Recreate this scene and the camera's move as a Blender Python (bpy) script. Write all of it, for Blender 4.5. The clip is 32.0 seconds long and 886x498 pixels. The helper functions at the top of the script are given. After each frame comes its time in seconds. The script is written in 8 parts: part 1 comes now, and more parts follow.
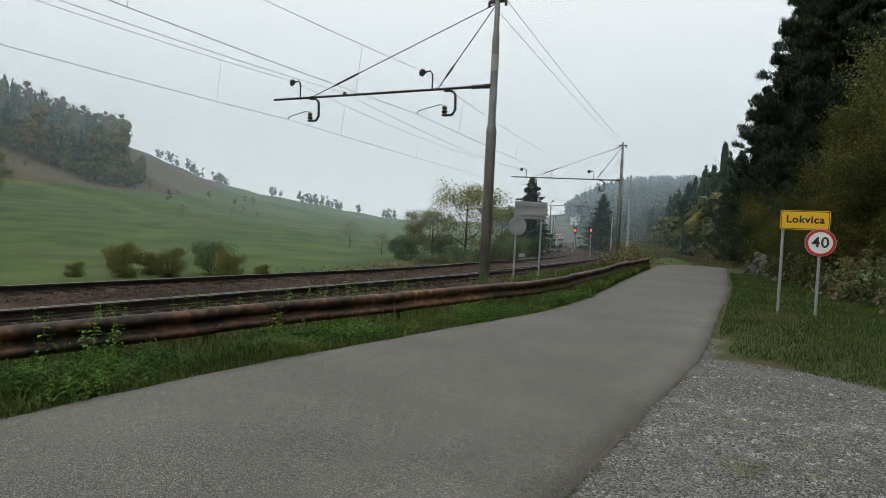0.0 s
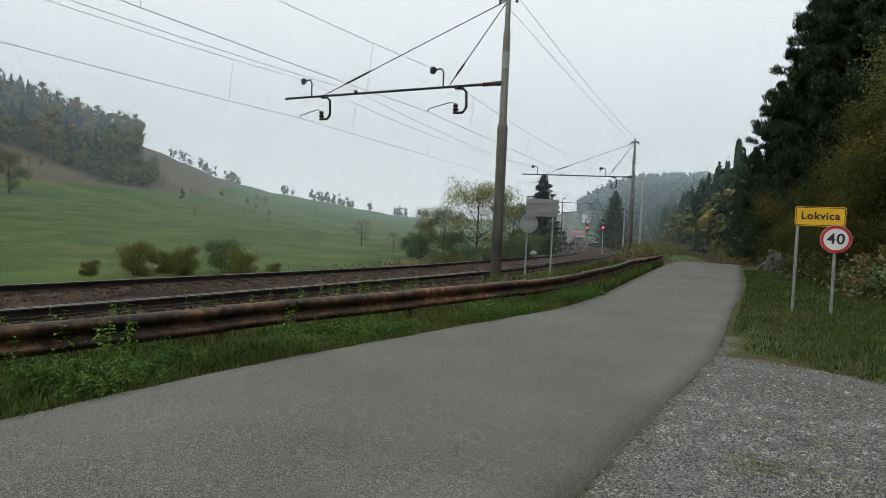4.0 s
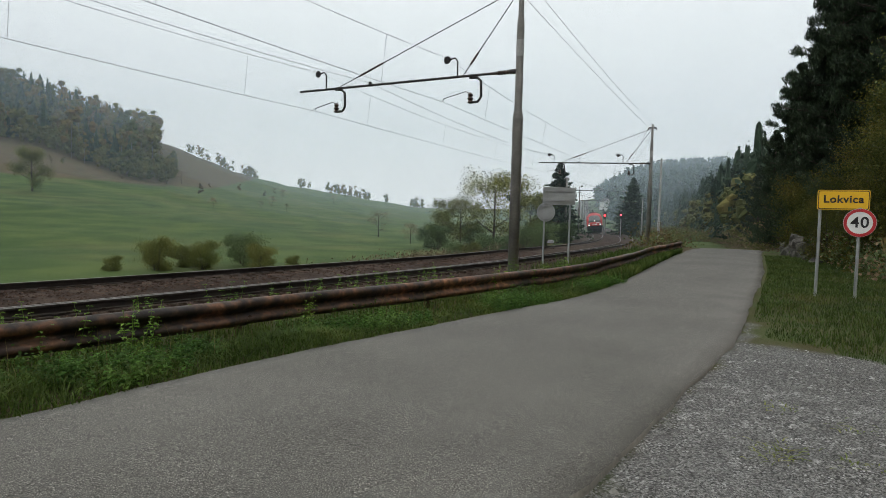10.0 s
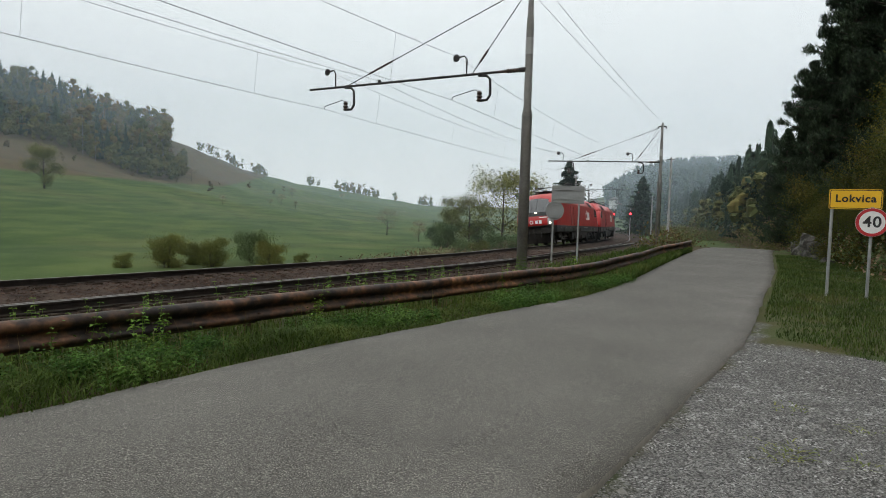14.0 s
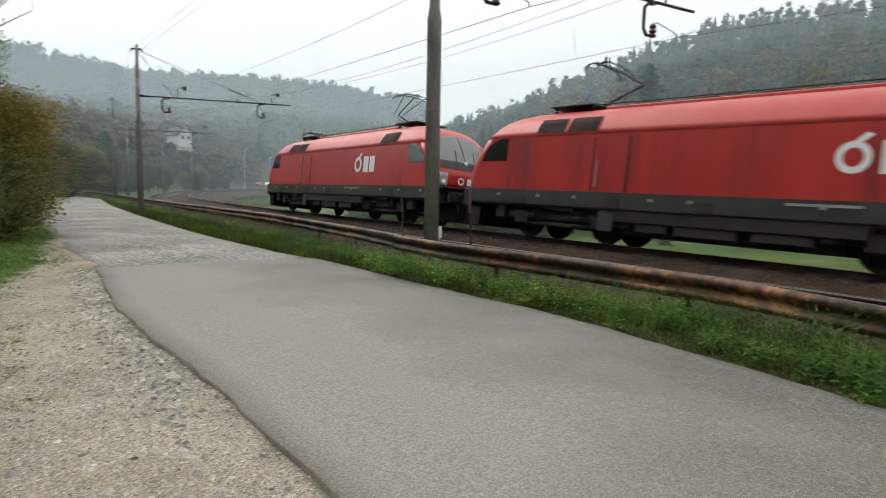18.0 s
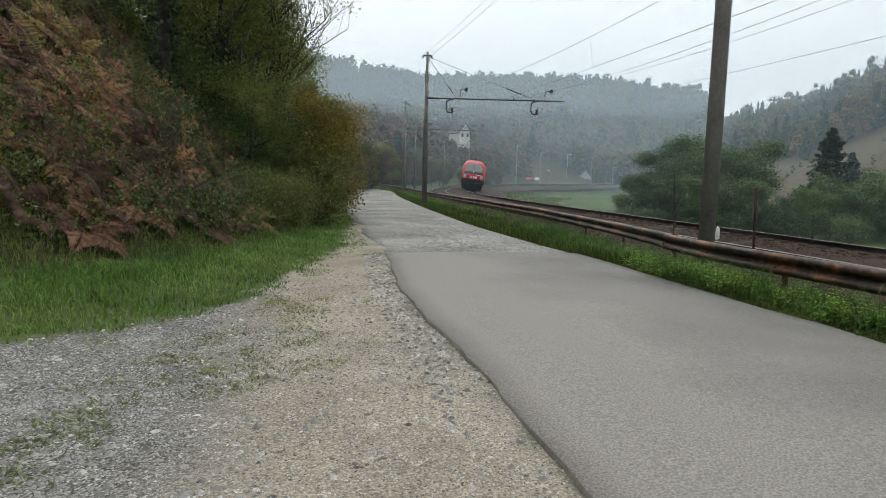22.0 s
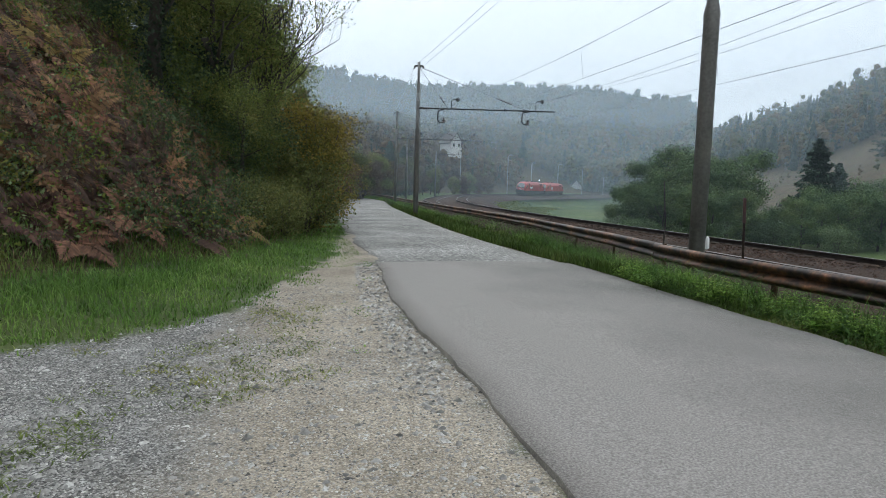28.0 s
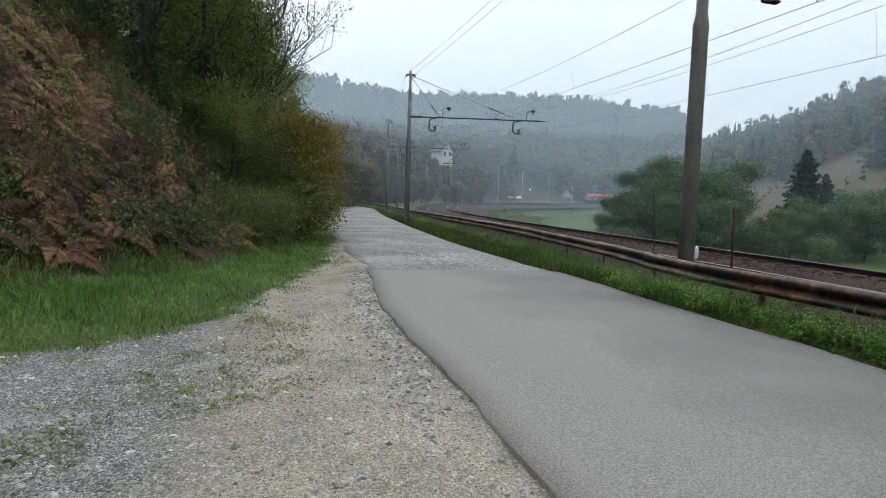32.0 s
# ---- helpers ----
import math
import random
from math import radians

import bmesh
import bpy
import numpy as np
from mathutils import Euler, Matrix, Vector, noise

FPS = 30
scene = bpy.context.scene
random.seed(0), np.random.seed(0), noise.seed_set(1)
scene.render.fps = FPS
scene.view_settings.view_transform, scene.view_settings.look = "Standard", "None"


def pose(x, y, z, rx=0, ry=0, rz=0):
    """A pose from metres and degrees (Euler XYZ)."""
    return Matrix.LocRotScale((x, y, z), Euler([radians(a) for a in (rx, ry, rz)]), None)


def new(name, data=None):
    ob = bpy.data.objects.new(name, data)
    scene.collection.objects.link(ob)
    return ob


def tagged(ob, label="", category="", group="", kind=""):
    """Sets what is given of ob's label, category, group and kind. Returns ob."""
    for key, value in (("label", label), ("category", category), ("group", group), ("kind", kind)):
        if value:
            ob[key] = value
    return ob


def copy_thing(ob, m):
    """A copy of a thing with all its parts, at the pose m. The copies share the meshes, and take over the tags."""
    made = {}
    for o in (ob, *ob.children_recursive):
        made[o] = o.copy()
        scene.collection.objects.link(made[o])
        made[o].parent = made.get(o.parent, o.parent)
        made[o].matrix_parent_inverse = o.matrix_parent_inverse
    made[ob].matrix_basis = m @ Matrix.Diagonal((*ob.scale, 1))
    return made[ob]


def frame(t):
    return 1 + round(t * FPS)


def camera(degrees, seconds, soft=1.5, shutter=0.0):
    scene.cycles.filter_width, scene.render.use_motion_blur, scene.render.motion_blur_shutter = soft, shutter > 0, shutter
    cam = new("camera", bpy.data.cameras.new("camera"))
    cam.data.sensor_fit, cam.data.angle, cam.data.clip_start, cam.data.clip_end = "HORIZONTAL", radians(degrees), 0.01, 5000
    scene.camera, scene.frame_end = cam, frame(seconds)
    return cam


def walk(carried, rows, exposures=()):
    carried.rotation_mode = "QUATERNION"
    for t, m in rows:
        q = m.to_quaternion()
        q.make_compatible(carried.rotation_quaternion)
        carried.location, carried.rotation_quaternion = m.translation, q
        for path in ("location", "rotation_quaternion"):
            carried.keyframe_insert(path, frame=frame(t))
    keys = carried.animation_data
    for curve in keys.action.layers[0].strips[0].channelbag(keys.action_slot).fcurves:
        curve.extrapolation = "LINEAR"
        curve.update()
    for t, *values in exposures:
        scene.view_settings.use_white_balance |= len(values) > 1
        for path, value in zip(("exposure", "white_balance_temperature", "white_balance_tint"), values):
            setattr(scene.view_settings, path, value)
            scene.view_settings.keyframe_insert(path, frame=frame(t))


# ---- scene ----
cam = camera(69.46, 32.0, soft=0.9, shutter=0.3)
PATH = [
    (0.0, pose(0, 0, 1.65, 87.90, -2.72, -0.25)),
    (0.5, pose(0, 0, 1.65, 87.90, -2.80, -0.11)),
    (1.0, pose(0, 0, 1.65, 87.97, -2.78, 0.03)),
    (1.5, pose(0, 0, 1.65, 87.96, -2.79, 0.15)),
    (2.0, pose(0, 0, 1.65, 87.96, -2.69, 0.26)),
    (2.5, pose(0, 0, 1.65, 87.89, -2.67, 0.37)),
    (3.0, pose(0, 0, 1.65, 87.81, -2.56, 0.50)),
    (3.5, pose(0, 0, 1.65, 87.73, -2.53, 0.62)),
    (5.5, pose(0, 0, 1.65, 87.40, -2.29, 1.33)),
    (6.0, pose(0, 0, 1.65, 87.28, -2.15, 1.52)),
    (6.5, pose(0, 0, 1.65, 87.14, -1.90, 1.68)),
    (7.0, pose(0, 0, 1.65, 87.02, -1.54, 1.76)),
    (7.5, pose(0, 0, 1.65, 86.91, -1.51, 1.85)),
    (8.0, pose(0, 0, 1.65, 86.83, -1.41, 1.93)),
    (8.5, pose(0, 0, 1.65, 86.78, -1.38, 2.03)),
    (9.0, pose(0, 0, 1.65, 86.78, -1.51, 2.14)),
    (9.5, pose(0, 0, 1.65, 86.78, -1.58, 2.20)),
    (10.0, pose(0, 0, 1.65, 86.74, -1.50, 2.25)),
    (10.5, pose(0, 0, 1.65, 86.68, -1.46, 2.29)),
    (11.0, pose(0, 0, 1.65, 86.61, -1.48, 2.30)),
    (11.5, pose(0, 0, 1.65, 86.59, -1.72, 2.31)),
    (12.0, pose(0, 0, 1.65, 86.54, -1.70, 2.27)),
    (12.5, pose(0, 0, 1.65, 86.51, -1.69, 2.26)),
    (13.0, pose(0, 0, 1.65, 86.50, -1.65, 2.23)),
    (13.5, pose(0, 0, 1.65, 86.50, -1.65, 2.31)),
    (14.0, pose(0, 0, 1.65, 86.56, -1.67, 3.02)),
    (14.5, pose(0, 0, 1.65, 86.70, -1.63, 4.91)),
    (15.0, pose(0, 0, 1.65, 87.04, -1.69, 8.81)),
    (15.5, pose(0, 0, 1.65, 87.23, -1.56, 17.69)),
    (16.0, pose(0, 0, 1.65, 87.10, -1.20, 34.90)),
    (16.5, pose(0, 0, 1.65, 86.90, -0.70, 60.90)),
    (17.0, pose(0, 0, 1.65, 86.20, -0.20, 86.20)),
    (17.5, pose(0, 0, 1.65, 85.52, 0.16, 104.83)),
    (18.0, pose(0, 0, 1.65, 84.63, -1.00, 116.96)),
    (18.5, pose(0, 0, 1.65, 83.93, -2.28, 124.15)),
    (19.0, pose(0, 0, 1.65, 83.41, -3.03, 129.21)),
    (19.5, pose(0, 0, 1.65, 83.14, -3.10, 132.90)),
    (20.0, pose(0, 0, 1.65, 83.21, -2.79, 135.44)),
    (20.5, pose(0, 0, 1.65, 83.26, -2.36, 137.46)),
    (21.0, pose(0, 0, 1.65, 83.35, -1.91, 139.22)),
    (21.5, pose(0, 0, 1.65, 83.51, -1.69, 140.24)),
    (22.0, pose(0, 0, 1.65, 83.70, -1.53, 140.57)),
    (22.5, pose(0, 0, 1.65, 83.92, -1.44, 140.62)),
    (23.0, pose(0, 0, 1.65, 84.10, -1.34, 140.81)),
    (23.5, pose(0, 0, 1.65, 84.27, -1.33, 140.76)),
    (24.0, pose(0, 0, 1.65, 84.39, -1.44, 140.77)),
    (24.5, pose(0, 0, 1.65, 84.47, -1.46, 140.63)),
    (25.0, pose(0, 0, 1.65, 84.51, -1.41, 140.53)),
    (25.5, pose(0, 0, 1.65, 84.54, -1.39, 140.46)),
    (27.5, pose(0, 0, 1.65, 84.54, -1.50, 139.97)),
    (28.0, pose(0, 0, 1.65, 84.58, -1.63, 139.80)),
    (28.5, pose(0, 0, 1.65, 84.67, -1.56, 139.66)),
    (29.0, pose(0, 0, 1.65, 84.76, -1.53, 139.57)),
    (29.5, pose(0, 0, 1.65, 84.87, -1.73, 139.51)),
    (30.0, pose(0, 0, 1.65, 84.97, -1.79, 139.26)),
    (30.5, pose(0, 0, 1.65, 85.07, -1.78, 139.11)),
    (31.0, pose(0, 0, 1.65, 85.16, -1.78, 139.10)),
    (31.5, pose(0, 0, 1.65, 85.25, -1.92, 139.10)),
    (32.0, pose(0, 0, 1.65, 85.35, -1.98, 138.99)),
]
walk(cam, PATH, [(0, 0.03, 6720, 10), (8, 0.05, 6720, 10), (15.2, 0.09, 6750, 10), (17.6, 0.48, 6950, 10), (18.4, 0.46, 6950, 10), (20.5, 0.33, 6800, 10), (27, 0.31, 6180, 10), (32, 0.33, 6200, 10)])

# ---- sky and sun: a bright overcast morning ----
world = bpy.data.worlds.new("overcast_sky")
scene.world = world
world.use_nodes = True
wn, wl = world.node_tree.nodes, world.node_tree.links
SUN_EL, SUN_AZ = 42.0, 205.0
sky = wn.new("ShaderNodeTexSky")
sky.sky_type, sky.sun_disc = "NISHITA", False
sky.sun_elevation, sky.sun_rotation = radians(SUN_EL), radians(SUN_AZ)
sky.air_density, sky.dust_density, sky.ozone_density = 1.0, 6.0, 1.0
grey = wn.new("ShaderNodeHueSaturation")
grey.inputs["Saturation"].default_value, grey.inputs["Value"].default_value = 0.25, 0.05
cloud = wn.new("ShaderNodeMix")
cloud.data_type = "RGBA"
cloud.inputs["Factor"].default_value = 0.85
cloud.inputs["B"].default_value = (0.86, 0.92, 0.96, 1)
wl.new(sky.outputs["Color"], grey.inputs["Color"])
wl.new(grey.outputs["Color"], cloud.inputs["A"])
# an overcast sky is brighter overhead than at the horizon
up, split, lift, shade = wn.new("ShaderNodeTexCoord"), wn.new("ShaderNodeSeparateXYZ"), wn.new("ShaderNodeMapRange"), wn.new("ShaderNodeVectorMath")
lift.inputs["To Min"].default_value, lift.inputs["To Max"].default_value = 1.07, 1.36
shade.operation = "SCALE"
wl.new(up.outputs["Generated"], split.inputs[0])
wl.new(split.outputs["Z"], lift.inputs["Value"])
wl.new(cloud.outputs["Result"], shade.inputs[0])
wl.new(lift.outputs[0], shade.inputs["Scale"])
wl.new(shade.outputs[0], wn["Background"].inputs["Color"])
wn["Background"].inputs["Strength"].default_value = 1.06
sun = new("sun", bpy.data.lights.new("sun", "SUN"))
sun.data.energy, sun.data.angle, sun.data.color = 0.6, radians(30), (1.0, 0.97, 0.92)
sun.matrix_basis = pose(0, 0, 50, 90 - SUN_EL, 0, 180 - SUN_AZ)


# ---- small tools ----
def mesh_np(name, V, Fs, mats=(), smooth=False, attrs=None):
    """A mesh from an array of vertices and an array of faces that all have the same number of corners."""
    V, Fs = np.asarray(V, np.float32), np.asarray(Fs, np.int32)
    me = bpy.data.meshes.new(name)
    k = Fs.shape[1]
    me.vertices.add(len(V))
    me.vertices.foreach_set("co", V.ravel())
    me.loops.add(Fs.size)
    me.loops.foreach_set("vertex_index", Fs.ravel())
    me.polygons.add(len(Fs))
    me.polygons.foreach_set("loop_start", np.arange(0, Fs.size, k, dtype=np.int32))
    me.polygons.foreach_set("use_smooth", np.full(len(Fs), smooth, dtype=bool))
    me.update(calc_edges=True)
    for key, vals in (attrs or {}).items():
        me.attributes.new(key, "FLOAT", "POINT").data.foreach_set("value", np.asarray(vals, np.float32))
    for m in mats:
        me.materials.append(m)
    return me


def place(ob, parent=None, m=None):
    if m is not None:
        ob.matrix_basis = m
    if parent is not None:
        ob.parent = parent
    return ob


def part(name, bm, material, parent, label="", m=None, smooth=False):
    """Links a bmesh as one mesh object under a thing or a part."""
    me = bpy.data.meshes.new(name)
    bm.normal_update()
    bm.to_mesh(me)
    bm.free()
    if smooth:
        me.polygons.foreach_set("use_smooth", [True] * len(me.polygons))
    me.materials.append(material)
    return tagged(place(new(name, me), parent, m), label)


def share(name, me, parent, m, label=""):
    return tagged(place(new(name, me), parent, m), label)


def empty(name, m=None):
    e = new(name)
    e.empty_display_size = 0.1
    return place(e, None, m)


def box_bm(sx, sy, sz, at=(0, 0, 0), bevel=0.0, bm=None, rot=None):
    bm = bm or bmesh.new()
    M = Matrix.Translation(at) @ (rot or Matrix()) @ Matrix.Diagonal((sx, sy, sz, 1))
    vs = bmesh.ops.create_cube(bm, size=1, matrix=M)["verts"]
    if bevel:
        es = list({e for v in vs for e in v.link_edges})
        bmesh.ops.bevel(bm, geom=es, offset=bevel, segments=1, affect="EDGES")
    return bm


def tube_bm(pts, r0, r1=None, n=8, bm=None, cap=True):
    """A tube along points; its radius runs from r0 to r1."""
    bm = bm or bmesh.new()
    r1 = r0 if r1 is None else r1
    pts = [Vector(p) for p in pts]
    rings, up = [], None
    for i, p in enumerate(pts):
        d = (pts[min(i + 1, len(pts) - 1)] - pts[max(i - 1, 0)]).normalized()
        if up is None:
            up = Vector((0, 0, 1)) if abs(d.z) < 0.9 else Vector((1, 0, 0))
        a = d.cross(up).normalized()
        b = a.cross(d).normalized()
        up = b
        r = r0 + (r1 - r0) * i / max(1, len(pts) - 1)
        rings.append([bm.verts.new(p + r * (math.cos(2 * math.pi * k / n) * a + math.sin(2 * math.pi * k / n) * b)) for k in range(n)])
    for ra, rb in zip(rings, rings[1:]):
        for k in range(n):
            bm.faces.new((ra[k], ra[(k + 1) % n], rb[(k + 1) % n], rb[k]))
    if cap:
        bm.faces.new(rings[0][::-1])
        bm.faces.new(rings[-1])
    return bm


def lathe_bm(profile, n=16, bm=None, m=None):
    """Turns (radius, height) pairs round z."""
    bm = bm or bmesh.new()
    m = m or Matrix()
    rings = [[bm.verts.new(m @ Vector((max(r, 1e-4) * math.cos(2 * math.pi * k / n), max(r, 1e-4) * math.sin(2 * math.pi * k / n), z))) for k in range(n)] for r, z in profile]
    for ra, rb in zip(rings, rings[1:]):
        for k in range(n):
            bm.faces.new((ra[k], ra[(k + 1) % n], rb[(k + 1) % n], rb[k]))
    bm.faces.new(rings[0][::-1])
    bm.faces.new(rings[-1])
    return bm


def sweep_np(path, prof, up=(0, 0, 1), closed=True):
    """Vertices and quads of a profile (sideways, upward) swept along a path of points; sideways is to the right."""
    P = np.asarray(path, float)
    T = np.gradient(P, axis=0)
    T /= np.linalg.norm(T, axis=1)[:, None]
    R = np.cross(T, np.array(up))
    R /= np.linalg.norm(R, axis=1)[:, None]
    U = np.cross(R, T)
    pr = np.asarray(prof, float)
    V = P[:, None] + pr[None, :, :1] * R[:, None] + pr[None, :, 1:2] * U[:, None]
    n, k = len(P), len(pr)
    i, j = np.meshgrid(np.arange(n - 1), np.arange(k if closed else k - 1), indexing="ij")
    a, b = i * k + j, i * k + (j + 1) % k
    return V.reshape(-1, 3), np.stack([a, a + k, b + k, b], -1).reshape(-1, 4)


def smooth_path(pts, step):
    """Even steps along a smooth curve through points."""
    P = np.asarray(pts, float)
    out = []
    for i in range(len(P) - 1):
        p0, p1, p2, p3 = P[max(i - 1, 0)], P[i], P[i + 1], P[min(i + 2, len(P) - 1)]
        L = np.linalg.norm(p2 - p1)
        m1 = (p2 - p0) / max(1e-6, np.linalg.norm(p2 - p0)) * L if i else (p2 - p1)
        m2 = (p3 - p1) / max(1e-6, np.linalg.norm(p3 - p1)) * L
        for t in np.linspace(0, 1, max(2, int(L / step * 2)), endpoint=False):
            out.append((2 * t**3 - 3 * t**2 + 1) * p1 + (t**3 - 2 * t**2 + t) * m1 + (-2 * t**3 + 3 * t**2) * p2 + (t**3 - t**2) * m2)
    out = np.array(out + [P[-1]])
    s = np.concatenate([[0], np.cumsum(np.linalg.norm(np.diff(out, axis=0), axis=1))])
    q = np.linspace(0, s[-1], max(2, int(s[-1] / step)))
    return np.stack([np.interp(q, s, out[:, k]) for k in range(3)], -1)


def ease(a, b, x):
    t = np.clip((x - a) / (b - a), 0, 1)
    return t * t * (3 - 2 * t)


def vnoise(x, y, seed=0):
    """Smooth value noise on arrays, -1 to 1."""
    def h(i, j):
        return np.modf(np.abs(np.sin(i * 127.1 + j * 311.7 + seed * 74.7) * 43758.5453))[0]
    xi, yi = np.floor(x), np.floor(y)
    fx, fy = x - xi, y - yi
    fx, fy = fx * fx * (3 - 2 * fx), fy * fy * (3 - 2 * fy)
    a = h(xi, yi) * (1 - fx) + h(xi + 1, yi) * fx
    b = h(xi, yi + 1) * (1 - fx) + h(xi + 1, yi + 1) * fx
    return (a * (1 - fy) + b * fy) * 2 - 1


def near_line(x, y, L):
    """Distance of each point from a polyline in plan, negative to the right of its direction, and the z of its nearest point."""
    x, y = np.asarray(x, float), np.asarray(y, float)
    best, z = np.full(x.shape, 1e9), np.zeros(x.shape)
    sign = np.ones(x.shape)
    for p, q in zip(L[:-1], L[1:]):
        dx, dy = q[0] - p[0], q[1] - p[1]
        t = np.clip(((x - p[0]) * dx + (y - p[1]) * dy) / (dx * dx + dy * dy), 0, 1)
        ex, ey = x - p[0] - t * dx, y - p[1] - t * dy
        d = np.hypot(ex, ey)
        m = d < best
        best = np.where(m, d, best)
        sign = np.where(m, np.sign(dx * (y - p[1]) - dy * (x - p[0])), sign)
        if len(p) > 2:
            z = np.where(m, p[2] + t * (q[2] - p[2]), z)
    return best * sign, z


def inside(x, y, poly):
    """1 inside a polygon, 0 outside."""
    c = np.zeros(np.shape(x), bool)
    for (x1, y1), (x2, y2) in zip(poly, poly[1:] + poly[:1]):
        if y1 != y2:
            c ^= ((y1 > y) != (y2 > y)) & (x < (x2 - x1) * (y - y1) / (y2 - y1) + x1)
    return c


# ---- materials ----
def mat(name, cols, scale=2.0, rough=0.8, metal=0.0, bump=0.0, bscale=20.0, fine=None, detail=6, rnd=0.0, spec=0.5, island=False, coat=0.0, grain=0.4):
    """Base colours mixed by noise at two scales, with a bump; rnd varies the value from object to object."""
    m = bpy.data.materials.new(name)
    m.use_nodes = True
    nt = m.node_tree
    N, Lk = nt.nodes, nt.links
    bs = N["Principled BSDF"]
    tc = N.new("ShaderNodeTexCoord")
    n1 = N.new("ShaderNodeTexNoise")
    n1.inputs["Scale"].default_value, n1.inputs["Detail"].default_value = scale, detail
    n2 = N.new("ShaderNodeTexNoise")
    n2.inputs["Scale"].default_value, n2.inputs["Detail"].default_value = fine or scale * 13, 4
    mix = N.new("ShaderNodeMath")
    mix.operation = "MULTIPLY_ADD"
    mix.inputs[1].default_value = grain
    half = N.new("ShaderNodeMath")
    half.operation = "MULTIPLY"
    half.inputs[1].default_value = 1 - grain
    ramp = N.new("ShaderNodeValToRGB")
    el = ramp.color_ramp.elements
    k = len(cols)
    while len(el) < k:
        el.new(0.5)
    for i, c in enumerate(cols):
        el[i].position = 0.36 + 0.28 * i / max(1, k - 1)
        el[i].color = (*c, 1)
    for n in (n1, n2):
        Lk.new(tc.outputs["Object"], n.inputs["Vector"])
    Lk.new(n1.outputs["Fac"], half.inputs[0])
    Lk.new(n2.outputs["Fac"], mix.inputs[0])
    Lk.new(half.outputs[0], mix.inputs[2])
    Lk.new(mix.outputs[0], ramp.inputs["Fac"])
    col = ramp.outputs["Color"]
    if rnd:
        src = N.new("ShaderNodeNewGeometry").outputs["Random Per Island"] if island else N.new("ShaderNodeObjectInfo").outputs["Random"]
        mr = N.new("ShaderNodeMapRange")
        mr.inputs["To Min"].default_value, mr.inputs["To Max"].default_value = 1 - rnd, 1 + rnd
        hsv = N.new("ShaderNodeHueSaturation")
        Lk.new(src, mr.inputs["Value"])
        Lk.new(mr.outputs[0], hsv.inputs["Value"])
        Lk.new(col, hsv.inputs["Color"])
        col = hsv.outputs["Color"]
    Lk.new(col, bs.inputs["Base Color"])
    bs.inputs["Roughness"].default_value = rough
    bs.inputs["Metallic"].default_value = metal
    bs.inputs["Specular IOR Level"].default_value = spec
    bs.inputs["Coat Weight"].default_value = coat
    if bump:
        n3 = N.new("ShaderNodeTexNoise")
        n3.inputs["Scale"].default_value, n3.inputs["Detail"].default_value = bscale, 5
        bp = N.new("ShaderNodeBump")
        bp.inputs["Strength"].default_value, bp.inputs["Distance"].default_value = 0.6, bump
        Lk.new(tc.outputs["Object"], n3.inputs["Vector"])
        Lk.new(n3.outputs["Fac"], bp.inputs["Height"])
        Lk.new(bp.outputs[0], bs.inputs["Normal"])
    return m


def leafy(name, cols, scale=0.6, rnd=0.35, trans=0.25):
    """Foliage: varies leaf by leaf and in patches; a little light comes through."""
    m = mat(name, cols, scale, 0.7, rnd=rnd, island=True, spec=0.25)
    nt = m.node_tree
    out, bs = nt.nodes["Material Output"], nt.nodes["Principled BSDF"]
    # whole plants differ a little in hue and depth
    oi, hs, v1, v2 = nt.nodes.new("ShaderNodeObjectInfo"), nt.nodes.new("ShaderNodeHueSaturation"), nt.nodes.new("ShaderNodeMapRange"), nt.nodes.new("ShaderNodeMapRange")
    v1.inputs["To Min"].default_value, v1.inputs["To Max"].default_value = 0.75, 1.25
    v2.inputs["To Min"].default_value, v2.inputs["To Max"].default_value = 0.512, 0.488
    for v in (v1, v2):
        nt.links.new(oi.outputs["Random"], v.inputs["Value"])
    nt.links.new(bs.inputs["Base Color"].links[0].from_socket, hs.inputs["Color"])
    nt.links.new(v1.outputs[0], hs.inputs["Value"])
    nt.links.new(v2.outputs[0], hs.inputs["Hue"])
    nt.links.new(hs.outputs["Color"], bs.inputs["Base Color"])
    tr = nt.nodes.new("ShaderNodeBsdfTranslucent")
    mx = nt.nodes.new("ShaderNodeMixShader")
    mx.inputs["Fac"].default_value = trans
    nt.links.new(bs.inputs["Base Color"].links[0].from_socket, tr.inputs["Color"])
    nt.links.new(bs.outputs[0], mx.inputs[1])
    nt.links.new(tr.outputs[0], mx.inputs[2])
    nt.links.new(mx.outputs[0], out.inputs["Surface"])
    return m


